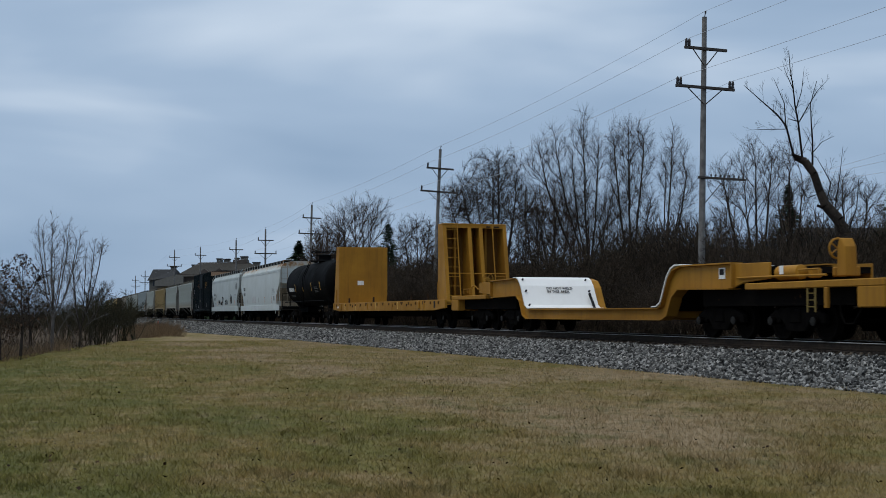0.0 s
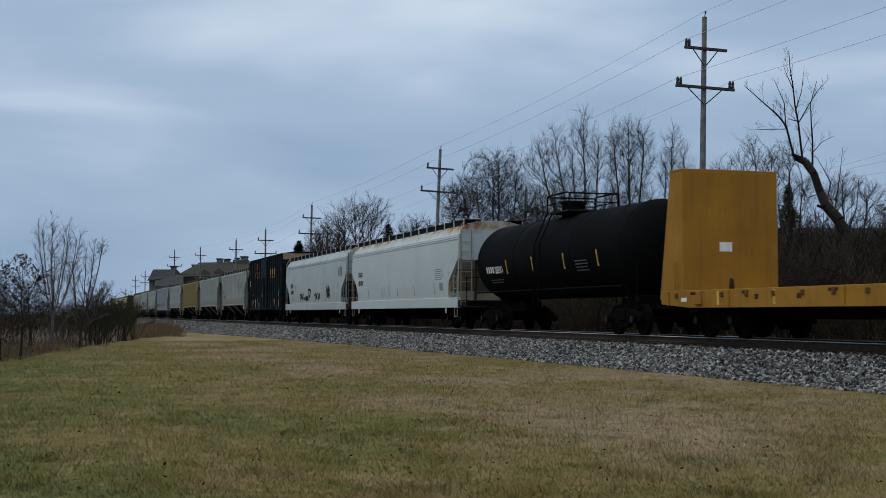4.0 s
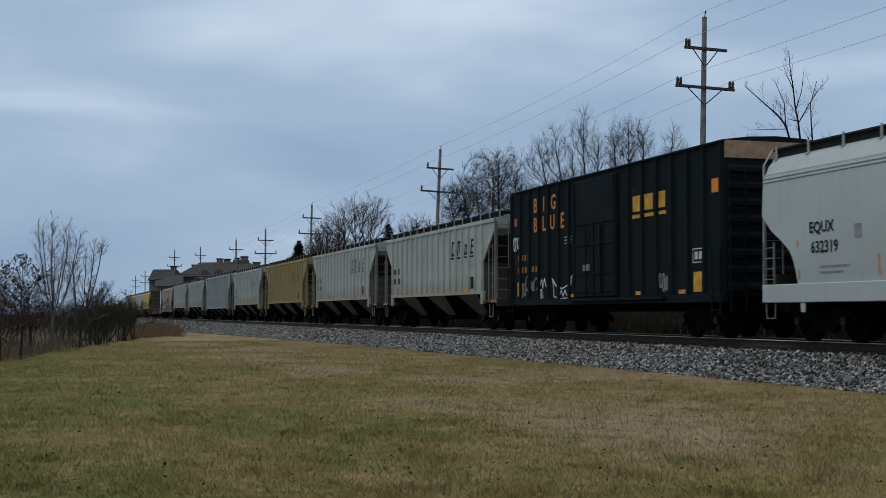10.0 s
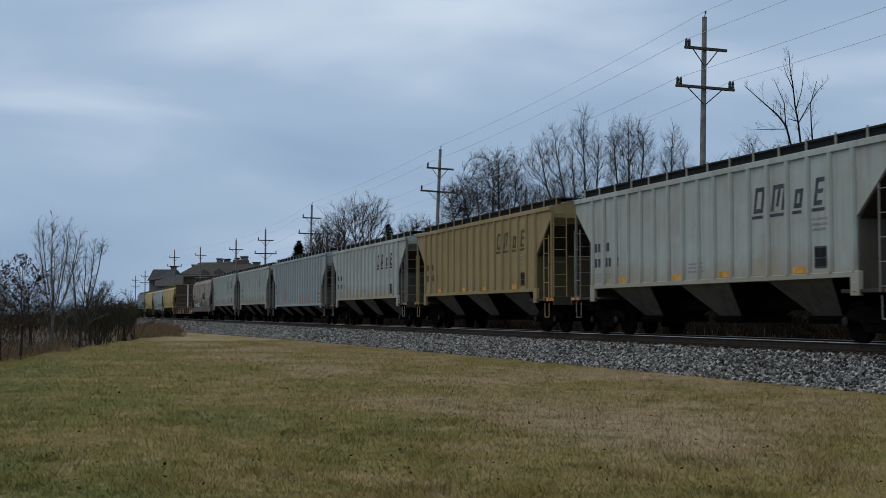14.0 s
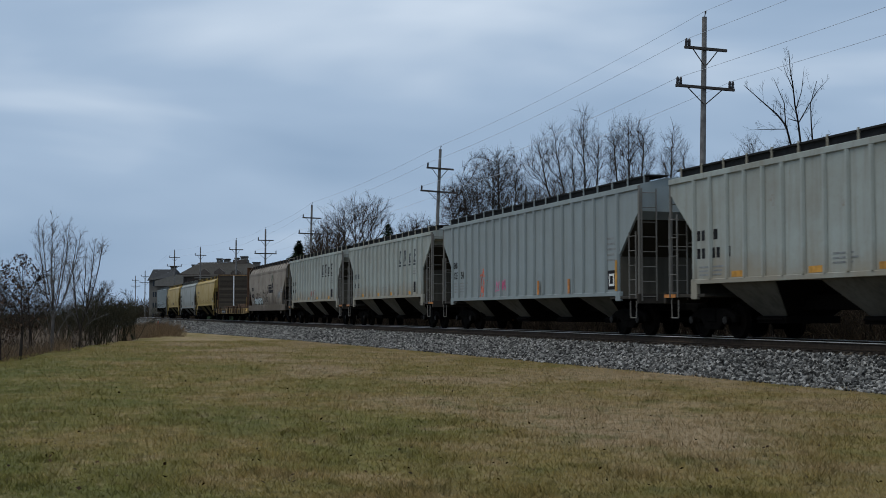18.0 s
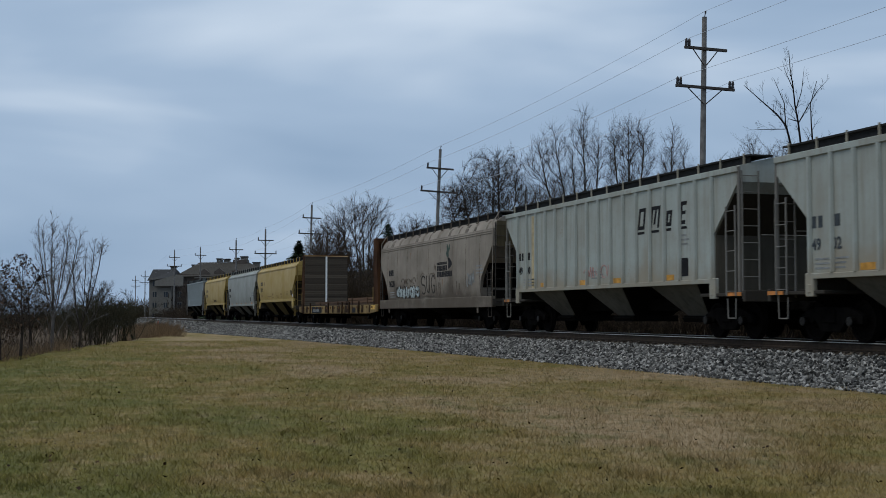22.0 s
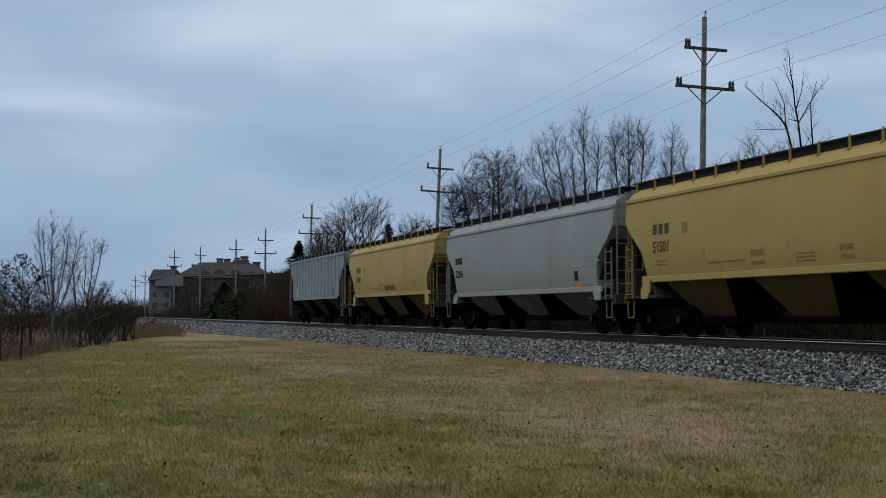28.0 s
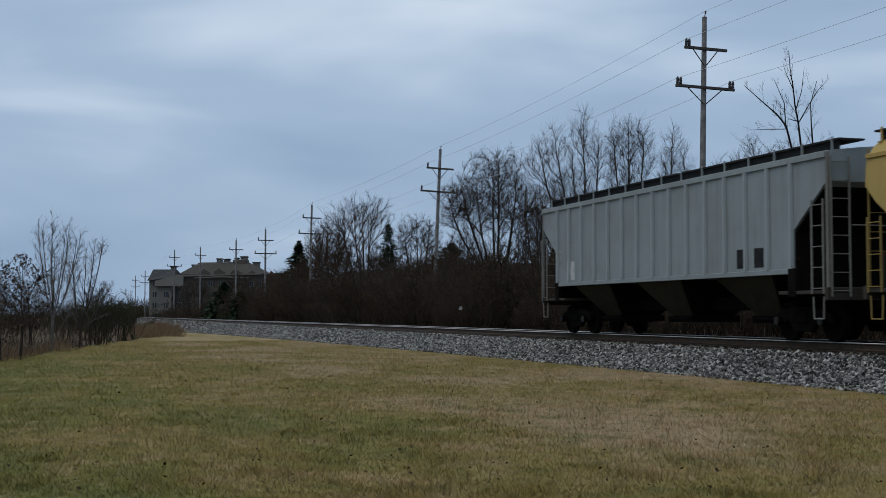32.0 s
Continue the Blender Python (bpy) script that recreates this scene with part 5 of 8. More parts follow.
CARS["last"] = hopper(-381.65, 16.7, P_SLATE, "grey ribbed covered hopper, the last car, with two black squares", sill=1.55, eave=4.14, cut=1.3, cut_z=(2.5, 3.5), ribs=15, over=0.05, ends_skin=P_UNDER, chute=P_DULLCHUTE, panel_skin=P_UNDER, pad_skin=P_UNDER, rib_skin=P_SLATE_RIB, roof_top=0.12)


# ---- markings, graffiti and loads ----
M_ORANGE_WORN = plain("faded_orange_paint", (0.50, 0.19, 0.045), 0.6, 0, 0.35, 5, 0)
M_GOLD_MARK = plain("faded_yellow_paint", (0.55, 0.33, 0.06), 0.6, 0, 0.35, 5, 0)
M_AMBER_PAINT = plain("amber_paint", (0.48, 0.25, 0.03), 0.6, 0, 0.4, 4, 0)
M_AMBER = plain("amber_reflector", (0.50, 0.25, 0.045), 0.6, 0, 0.35, 5, 0)
M_FADED_DARK = plain("dull_grey_stencil", (0.09, 0.095, 0.095), 0.7, 0, 0.3, 5, 0)
M_FADED = plain("faded_grey_stencil", (0.20, 0.21, 0.21), 0.6, 0, 0.3, 5, 0)
M_SLATE_INK = plain("slate_stencil", (0.055, 0.065, 0.075), 0.7, 0, 0.3, 5, 0, gloss=0.05)
M_BROWN_INK = plain("brown_stencil", (0.05, 0.036, 0.016), 0.6, 0, 0.3, 5, 0)
M_SOOT = plain("soot_stain", (0.125, 0.105, 0.085), 0.9, 0, 0.6, 2, 0)
M_DULL_SPRAY = plain("dull_black_spray", (0.05, 0.045, 0.04), 0.8, 0, 0.4, 4, 0, gloss=0.05)
M_STREAK = plain("dark_streak", (0.11, 0.085, 0.065), 0.8, 0, 0.5, 3, 0)
M_FAINT = plain("faint_brown_stencil", (0.22, 0.14, 0.04), 0.6, 0, 0.3, 5, 0)
M_RED_SPRAY = plain("faded_red_spray", (0.40, 0.22, 0.20), 0.6, 0, 0.35, 4, 0)
M_GREEN_MARK = plain("dark_green_mark", (0.02, 0.045, 0.026), 0.6, 0, 0.3, 4, 0)
M_PALE_SPRAY = plain("pale_spray", (0.50, 0.50, 0.50), 0.6, 0, 0.4, 3, 0)
M_BLUE_SPRAY = plain("pale_blue_spray", (0.36, 0.42, 0.43), 0.7, 0, 0.45, 2.5, 0)
M_RUST_STAIN = plain("rust_stain", (0.34, 0.16, 0.06), 0.85, 0, 0.5, 3, 0)


def round_y(z, sill, eave):
    """Half width of a rounded side at a height."""
    return half_width(FLOW_SIDE, max(0.0, min(1.0, (z - sill) / (eave - sill))))


SIDES = {"rusty_white": (0.95, 4.2), "equal": (0.95, 4.2), "dust": (0.95, 4.2), "y1": (1.62, 4.12), "silver": (1.42, 4.12), "y2": (1.62, 4.12)}


def face_y(car, z):
    if car in SIDES:
        return -round_y(z, *SIDES[car]) - 0.006
    if car == "tank":
        return -math.sqrt(max(0.1, 1.45 ** 2 - (z - 2.62) ** 2)) - 0.028
    return {"box": -1.505, "bulk": -1.555, "flat": -1.555}.get(car, -1.546)


def bar(car, x0, x1, z0, z1, material, name="stencil_mark", lean=0.0, y=None):
    """A plain painted bar on the near side of a car."""
    ya, yb = (face_y(car, z0), face_y(car, z1)) if y is None else (y, y)
    s = Shape()
    f = [(x0, ya, z0), (x1, ya, z0), (x1 + lean, yb, z1), (x0 + lean, yb, z1)]
    s.add(f + [(px, py + 0.02, pz) for px, py, pz in f], [(0, 1, 2, 3), (7, 6, 5, 4), (0, 4, 5, 1), (1, 5, 6, 2), (2, 6, 7, 3), (3, 7, 4, 0)])
    return part(name, s, material, CARS[car])


def blocks(car, x0, x1, z0, z1, n, material, lean=0.0, gap=0.3, name="stencil_mark"):
    w = (x1 - x0) / (n - gap * 1.0)
    for k in range(n):
        bar(car, x0 + w * k, x0 + w * (k + 1 - gap), z0, z1, material, name, lean)


def words(car, body, x, z, size, material, wide=1.0, shear=0.0):
    low, high = face_y(car, z), face_y(car, z + size * 0.7)
    tilt = math.degrees(math.atan2(low - high, size * 0.7))
    lettering(body, size, material, CARS[car], (x, low - 0.006, z), "lettering", shear, wide, tilt)


def small_print(car, x0, x1, z0, z1, rows, material, seed=0):
    rng = random.Random(seed)
    dz = (z1 - z0) / rows
    for k in range(rows):
        bar(car, x0, x0 + (x1 - x0) * rng.uniform(0.7, 1.0), z0 + dz * k, z0 + dz * (k + 0.38), material)


def scrawl(car, x0, x1, z0, z1, material, seed, loops=5, thick=0.035, name="graffiti"):
    """Spray-can loops that form no words."""
    rng = random.Random(seed)
    s = Shape()
    w = (x1 - x0) / loops
    for k in range(loops):
        cx, cz = x0 + w * (k + 0.5), (z0 + z1) / 2 + rng.uniform(-0.1, 0.1) * (z1 - z0)
        rx, rz = w * rng.uniform(0.35, 0.6), (z1 - z0) * rng.uniform(0.32, 0.5)
        n, t0, span = 14, rng.uniform(0, 6.28), rng.uniform(3.6, 6.2)
        kind = rng.random()
        pts = []
        for i in range(n + 1):
            t = i / n
            if kind < 0.6:
                pts.append((cx + rx * math.cos(t0 + span * t), cz + rz * math.sin(t0 + span * t)))
            elif i % 3 == 0:
                pts.append((cx - rx + 2 * rx * t, cz + rz * (1 if i % 2 else -1) * rng.uniform(0.5, 1)))
        for i, ((ax, az), (bx, bz)) in enumerate(zip(pts, pts[1:])):
            d = Vector((bx - ax, bz - az))
            if d.length < 1e-4:
                continue
            nx, nz = -d.y / d.length * thick, d.x / d.length * thick
            f = [(ax + nx, az + nz), (bx + nx, bz + nz), (bx - nx, bz - nz), (ax - nx, az - nz)]
            f = [(px, face_y(car, pz) - 0.003 - 0.0012 * ((i + 3 * k) % 9), pz) for px, pz in f]
            s.add(f + [(px, py + 0.015, pz) for px, py, pz in f], [(0, 1, 2, 3), (7, 6, 5, 4), (0, 4, 5, 1), (1, 5, 6, 2), (2, 6, 7, 3), (3, 7, 4, 0)])
    part(name, s, material, CARS[car])


def strokes(car, lines, material, thick, label="", name="graffiti"):
    """Sprayed strokes: lines of (x, z) laid on the near side of a car."""
    s = Shape()
    for k, line in enumerate(lines):
        for i, ((ax, az), (bx, bz)) in enumerate(zip(line, line[1:])):
            d = Vector((bx - ax, bz - az)).normalized()
            nx, nz, ex, ez = -d.y * thick, d.x * thick, d.x * thick * 0.5, d.y * thick * 0.5
            f = [(ax - ex + nx, az - ez + nz), (bx + ex + nx, bz + ez + nz), (bx + ex - nx, bz + ez - nz), (ax - ex - nx, az - ez - nz)]
            f = [(px, face_y(car, pz) - 0.004 - 0.0012 * ((i + 3 * k) % 9), pz) for px, pz in f]
            s.add(f + [(px, py + 0.015, pz) for px, py, pz in f], [(0, 1, 2, 3), (7, 6, 5, 4), (0, 4, 5, 1), (1, 5, 6, 2), (2, 6, 7, 3), (3, 7, 4, 0)])
    part(name, s, material, CARS[car], label)


def emblem(car, rows, material, label):
    """A painted shape: rows of (height, left edge, right edge) from its foot up, forked where a row has four edges."""
    s = Shape()
    for lo, hi in zip(rows, rows[1:]):
        runs = [((lo[1], lo[2]), (hi[1], hi[2]))] if len(hi) == 3 else [((lo[1], (lo[1] + lo[2]) / 2) if len(lo) == 3 else (lo[1], lo[2]), (hi[1], hi[2])), (((lo[1] + lo[2]) / 2, lo[2]) if len(lo) == 3 else (lo[3], lo[4]), (hi[3], hi[4]))]
        for (a0, a1), (b0, b1) in runs:
            f = [(a0, face_y(car, lo[0]), lo[0]), (a1, face_y(car, lo[0]), lo[0]), (b1, face_y(car, hi[0]), hi[0]), (b0, face_y(car, hi[0]), hi[0])]
            s.add(f + [(px, py + 0.02, pz) for px, py, pz in f], [(0, 1, 2, 3), (7, 6, 5, 4), (0, 4, 5, 1), (1, 5, 6, 2), (2, 6, 7, 3), (3, 7, 4, 0)])
    part("emblem", s, material, CARS[car], label)


# tank car
blocks("tank", -5.55, -4.75, 2.17, 2.41, 4, M_CHALK, gap=0.55)
words("tank", "203511", -4.58, 2.15, 0.37, M_CHALK, 0.8)
small_print("tank", -5.4, -3.8, 1.80, 1.98, 2, M_FADED_DARK, 3)
for px in (-3.38, -0.75, 2.1, 4.8):
    bar("tank", px, px + 0.07, 2.1, 2.62, M_GOLD_MARK, "reflector")
small_print("tank", 3.1, 4.3, 2.0, 2.4, 4, M_FADED_DARK, 4)
# white hopper with a rusty roof edge
words("rusty_white", "EQUX", -7.90, 2.58, 0.34, M_INK, 1.0)
words("rusty_white", "621128", -7.90, 2.14, 0.34, M_INK, 0.95)
small_print("rusty_white", 6.32, 7.65, 2.08, 2.6, 6, M_FADED, 1)
bar("rusty_white", 6.94, 7.45, 1.62, 1.95, M_FADED)
bar("rusty_white", -3.20, -1.40, 1.5, 2.02, plain("patch_of_grey", (0.42, 0.43, 0.43), 0.6, 0, 0.2, 4, 0), "repaint_patch")
for px, z1 in ((-7.70, 2.2), (-5.74, 1.85), (-2.91, 1.9), (0.00, 1.92), (2.94, 1.95), (6.10, 1.98), (8.30, 2.4)):
    bar("rusty_white", px, px + 0.07, 1.45, z1, M_RUST_STAIN if px > 2 else M_FADED, "reflector")
small_print("rusty_white", -5.10, -3.90, 1.02, 1.16, 1, M_FADED, 5)
small_print("rusty_white", -0.80, 0.70, 0.98, 1.2, 3, M_FADED, 6)
small_print("rusty_white", 6.50, 6.80, 1.02, 1.14, 1, M_INK, 7)
# pale grey hopper with graffiti
words("equal", "EQUX", -7.50, 2.40, 0.34, M_INK, 1.0)
words("equal", "632319", -7.44, 1.96, 0.36, M_INK, 0.95)
small_print("equal", -7.15, -6.05, 1.5, 1.75, 2, M_FADED, 8)
bar("equal", -5.85, -5.60, 2.2, 2.5, M_FADED)
scrawl("equal", -4.15, -2.95, 1.5, 2.0, M_INK, 1, 7, 0.012)
scrawl("equal", -2.75, -1.25, 1.42, 1.8, M_INK, 2, 8, 0.014)
scrawl("equal", 0.55, 2.25, 1.45, 1.95, M_INK, 3, 8, 0.015)
scrawl("equal", 4.25, 5.15, 1.5, 2.4, M_INK, 4, 7, 0.019)
scrawl("equal", 2.65, 4.25, 0.98, 1.22, M_INK, 5, 8, 0.012)
scrawl("equal", -3.75, -2.95, 0.98, 1.22, M_INK, 6, 7, 0.011)
scrawl("equal", -1.15, 0.65, 0.98, 1.24, M_INK, 7, 10, 0.014)
scrawl("equal", 7.35, 8.45, 2.75, 3.4, M_FADED, 8, 7, 0.025)
heart = Shape()
hp_ = [(0.36 * math.sin(t) ** 3, 0.021 * (13 * math.cos(t) - 5 * math.cos(2 * t) - 2 * math.cos(3 * t) - math.cos(4 * t))) for t in [2 * math.pi * i / 24 for i in range(25)]]
for (ax, az), (bx, bz) in zip(hp_, hp_[1:]):
    yy = face_y("equal", 1.98) - 0.01
    heart.tube((-0.95 + ax, yy, 1.98 + az), (-0.95 + bx, yy, 1.98 + bz), 0.02, 5)
part("graffiti", heart, M_INK, CARS["equal"], "black sprayed heart outline")
for px, z1 in ((-8.00, 2.27), (-5.09, 1.85), (-2.15, 1.85), (0.95, 1.85), (3.85, 1.85), (6.85, 1.85)):
    bar("equal", px, px + 0.07, 1.4, z1, M_ORANGE_WORN, "reflector")
small_print("equal", 6.85, 7.85, 2.1, 2.45, 3, M_FADED, 9)
bar("equal", 8.45, 8.75, 1.6, 1.85, M_INK)
# boxcar
for ch, px in (("B", -5.44), ("I", -4.55), ("G", -3.85)):
    words("box", ch, px, 4.12, 0.70, M_ORANGE_WORN, 0.9)
for ch, px in (("B", -5.44), ("L", -4.62), ("U", -3.92), ("E", -3.0)):
    words("box", ch, px, 3.45, 0.70, M_ORANGE_WORN, 0.9)
for k in range(3):
    bar("box", 2.45 + 0.75 * k, 2.98 + 0.75 * k, 3.55, 4.0, M_AMBER_PAINT, "emblem_block")
    bar("box", 2.42 + 0.75 * k, 3.02 + 0.75 * k, 3.36, 3.46, M_AMBER_PAINT, "emblem_block")
M_DULL_ORANGE = plain("dull_orange_stencil", (0.26, 0.10, 0.03), 0.7, 0, 0.35, 5, 0)
blocks("box", -7.0, -5.9, 2.5, 2.7, 4, M_DULL_ORANGE, gap=0.45)
blocks("box", -7.0, -5.1, 2.07, 2.27, 6, M_DULL_ORANGE, gap=0.45)
bar("box", -7.05, -6.6, 1.25, 1.75, M_AMBER_PAINT, "placard")
bar("box", -7.35, -7.1, 3.75, 4.05, M_DULL_ORANGE, "placard")
bar("box", 7.05, 7.4, 3.7, 4.05, M_ORANGE, "placard")
bar("box", 6.05, 6.75, 1.2, 1.72, M_AMBER_PAINT, "placard")
bar("box", 6.02, 6.68, 1.95, 2.33, M_PALE_SPRAY, "placard")
bar("box", 6.06, 6.64, 1.98, 2.30, M_INK, "placard", y=-1.512)
for k in range(2):
    bar("box", 6.16 + 0.22 * k, 6.30 + 0.22 * k, 2.04, 2.24, M_PALE_SPRAY, "placard", y=-1.518)
for px in (-5.0, -2.2, 2.6, 5.2):
    bar("box", px, px + 0.45, 1.16, 1.27, M_ORANGE_WORN, "reflector")
scrawl("box", -7.6, -6.9, 2.85, 3.35, M_PALE_SPRAY, 22, 4, 0.022)
scrawl("box", -6.2, -4.8, 1.4, 1.9, M_FADED, 23, 5, 0.02)
scrawl("box", 3.9, 4.6, 1.25, 1.75, M_FADED, 24, 7, 0.016)
scrawl("box", -6.9, -6.2, 1.2, 1.8, M_FADED, 25, 6, 0.014)
small_print("box", -2.7, -2.0, 2.9, 3.2, 3, M_FADED, 12)
# ribbed hoppers of the one fleet
for k, car in enumerate(("d1", "d2", "d3", "d4", "d5", "d6")):
    ink = M_INK if k in (0, 3, 5) else M_SLATE_INK
    if k == 2:
        ink = M_BROWN_INK
    for i, (w, hh) in enumerate(((0.42, 0.60), (0.55, 0.60), (0.32, 0.42), (0.42, 0.60))):
        px = 2.93 + 0.8375 * i - w / 2 - 0.04
        # each letter as a plain open block with its underline
        lift = 0.12 * hh / 0.6
        bar(car, px, px + 0.11, 3.0, 3.0 + hh, ink, "emblem_block", lift)
        if i < 3:
            bar(car, px + w - 0.11, px + w, 3.0, 3.0 + hh, ink, "emblem_block", lift)
        bar(car, px + 0.1 + lift * 0.85, px + w - 0.1 + lift * 0.85, 3.0 + hh - 0.1, 3.0 + hh, ink, "emblem_block", 0.02)
        if i != 1:
            bar(car, px + 0.1, px + w - 0.1, 3.0, 3.1, ink, "emblem_block", 0.02)
        if i == 3:
            bar(car, px + 0.1 + lift * 0.45, px + w - 0.12 + lift * 0.45, 3.26, 3.35, ink, "emblem_block", 0.02)
        if i == 1:
            bar(car, px + w / 2 - 0.06, px + w / 2 + 0.05, 3.1, 3.0 + hh - 0.1, ink, "emblem_block", lift)
        bar(car, px - 0.06, px + w, 2.87, 2.94, ink, "emblem_block")
    bar(car, 5.21, 5.67, 1.62, 2.10, M_INK if k > 3 else ink, "placard")
    for i in range(2):
        bar(car, 5.24 + 0.21 * i, 5.43 + 0.21 * i, 1.86, 2.06, M_INK, "placard", y=-1.552)
    bar(car, 5.24, 5.64, 1.66, 1.83, M_INK, "placard", y=-1.552)
    small_print(car, 5.15, 5.75, 2.45, 2.8, 3, M_FADED, 35 + k)
    start = -6.92 if k == 5 else -6.6
    for px, n in ((start, 2), (start + 0.85, 1)):
        blocks(car, px, px + 0.2 * n, 2.5, 2.76, n, ink, gap=0.35)
    if k > 3:
        for body, px in (("49", start), ("00" if k == 5 else "02", start + 0.76), ("8", start + 1.48)):
            words(car, body, px, 2.02, 0.36, ink, 0.95)
    else:
        for px, n in ((start, 2), (start + 0.76, 2), (start + 1.48, 1)):
            blocks(car, px, px + 0.2 * n, 2.04, 2.3, n, ink, gap=0.35)
    small_print(car, -6.5, -5.2, 1.6, 1.9, 3, M_FADED, 30 + k)
    small_print(car, -0.6, 0.4, 1.7, 2.0, 3, M_FADED, 40 + k)
    for px in (-4.61, -1.26, 1.26, 4.61):
        bar(car, px - 0.26, px + 0.26, 1.53, 1.68, M_AMBER, "reflector")
    for e in (-1, 1):
        bar(car, min(e * 7.75, e * 8.4), max(e * 7.75, e * 8.4), 1.06, 1.15, M_ORANGE_WORN, "sill_stripe", y=-1.585)
scrawl("d6", -1.2, 1.0, 1.7, 2.1, M_RED_SPRAY, 51, 5, 0.015)
bar("d6", -5.7, -5.2, 1.5, 4.0, plain("rust_streak", (0.40, 0.33, 0.20), 0.8, 0, 0.4, 2, 0), "rust_streak")
# grey four-bay hopper
words("grey", "ENSX", -7.95, 2.48, 0.34, M_INK, 0.85)
words("grey", "123", -7.92, 2.05, 0.4, M_INK, 0.9)
words("grey", "547", -6.98, 2.05, 0.4, M_INK, 0.9)
small_print("grey", -7.9, -6.0, 1.5, 1.95, 4, M_FADED, 60)
M_FLAME_SPRAY = plain("orange_red_spray", (0.62, 0.12, 0.06), 0.6, 0, 0.35, 4, 0)
M_PINK_SPRAY = plain("pink_spray", (0.60, 0.12, 0.25), 0.6, 0, 0.35, 4, 0)


def arc_line(cx, cz, rx, rz, a, b, n=14):
    return [(cx + rx * math.cos(radians(a + (b - a) * i / n)), cz + rz * math.sin(radians(a + (b - a) * i / n))) for i in range(n + 1)]


strokes("grey", [arc_line(-4.45, 1.68, 0.30, 0.46, 60, 400), arc_line(-4.3, 1.75, 0.16, 0.3, 90, 330), [(-4.3, 2.05), (-4.2, 2.35), (-4.1, 2.05), (-3.85, 2.22), (-3.98, 1.95), (-3.75, 1.9), (-4.1, 1.85), (-4.0, 1.6)],
                 [(-4.6, 1.25), (-4.35, 1.7), (-4.15, 1.3)]], M_FLAME_SPRAY, 0.015, "orange-red sprayed oval with a spiky burst")
strokes("grey", [[(-2.75, 1.5), (-2.65, 1.85), (-2.5, 1.55), (-2.4, 1.85), (-2.3, 1.55)], arc_line(-2.15, 1.7, 0.12, 0.15, 0, 360, 10), [(-2.0, 1.5), (-1.95, 1.85), (-1.85, 1.6), (-1.75, 1.88), (-1.7, 1.5)],
                 [(-2.8, 1.47), (-1.65, 1.6)]], M_PINK_SPRAY, 0.013, "pink sprayed zigzag scrawl")
strokes("box", [[(-3.75, 1.8), (-3.62, 1.5), (-3.6, 1.2), (-3.0, 1.12), (-2.35, 1.15), (-2.2, 1.45), (-2.05, 1.85)], [(-3.75, 1.8), (-3.4, 1.55), (-2.9, 1.45), (-2.4, 1.55), (-2.05, 1.85)],
                [(-3.3, 1.2), (-3.2, 1.4), (-3.1, 1.2), (-2.95, 1.4), (-2.8, 1.2), (-2.65, 1.4), (-2.5, 1.22)], [(-4.9, 1.5), (-4.7, 1.8), (-4.6, 1.5), (-4.45, 1.82), (-4.3, 1.55)], [(-4.75, 1.15), (-4.75, 1.42)],
                arc_line(-4.75, 1.36, 0.1, 0.1, 0, 360, 8)], M_PALE_SPRAY, 0.02, "white sprayed grin outline and scrawl")
bar("grey", 7.3, 7.85, 1.35, 1.92, M_INK, "placard")
bar("grey", 7.4, 7.75, 1.45, 1.82, M_CHALK, "placard", y=-1.556)
bar("grey", 7.47, 7.68, 1.52, 1.75, M_INK, "placard", y=-1.562)
bar("grey", 7.98, 8.10, 1.3, 2.2, M_AMBER, "reflector", y=-1.63)
for px in (1.68, 4.36):
    bar("grey", px, px + 0.14, 1.28, 1.75, M_ORANGE_WORN, "reflector", y=-1.625)
small_print("grey", 7.2, 7.9, 2.2, 3.0, 5, M_FADED, 63)
# dusty brown hopper
words("dust", "96228", -6.66, 1.93, 0.42, M_INK, 0.95)
blocks("dust", -6.74, -5.9, 2.46, 2.74, 3, M_INK, gap=0.25)
small_print("dust", -6.6, -5.6, 1.42, 1.75, 3, M_FADED, 70)
scrawl("dust", -5.3, -1.5, 1.42, 1.86, M_BLUE_SPRAY, 71, 11, 0.06)
scrawl("dust", -5.2, -1.6, 1.46, 1.80, M_BLUE_SPRAY, 76, 8, 0.07)
scrawl("dust", -5.4, -1.4, 1.36, 1.98, M_INK, 171, 12, 0.016)
scrawl("dust", -5.3, -1.5, 1.42, 1.9, M_INK, 172, 9, 0.013)
scrawl("dust", -4.4, -2.0, 1.95, 2.3, M_STREAK, 173, 5, 0.016)
scrawl("dust", 5.4, 6.4, 1.7, 2.3, M_FADED, 73, 4, 0.025)
scrawl("dust", -5.0, -0.5, 0.95, 1.25, M_INK, 74, 9, 0.02)
blocks("dust", 1.35, 2.76, 2.71, 2.82, 12, M_INK, gap=0.25)
blocks("dust", 1.37, 2.78, 2.45, 2.67, 7, M_INK, gap=0.2)
blocks("dust", 1.39, 3.5, 2.19, 2.42, 10, M_INK, gap=0.2)
emblem("dust", [(2.98, 2.86, 3.0), (3.08, 2.66, 3.02), (3.2, 2.62, 2.96), (3.27, 2.72, 3.08), (3.36, 2.7, 3.14), (3.46, 2.68, 2.86, 2.98, 3.14), (3.55, 2.69, 2.74, 3.08, 3.12)], M_GREEN_MARK, "dark green leaf emblem")
emblem("dust", [(2.51, 2.98, 3.06), (2.58, 2.94, 3.3), (2.66, 2.95, 3.46), (2.76, 2.98, 3.45), (2.86, 2.96, 3.3), (2.95, 2.88, 3.14), (2.975, 2.88, 3.06)], M_INK, "black emblem below the leaf")
arc = [(math.cos(0.35 * k), math.sin(0.35 * k)) for k in range(19)]
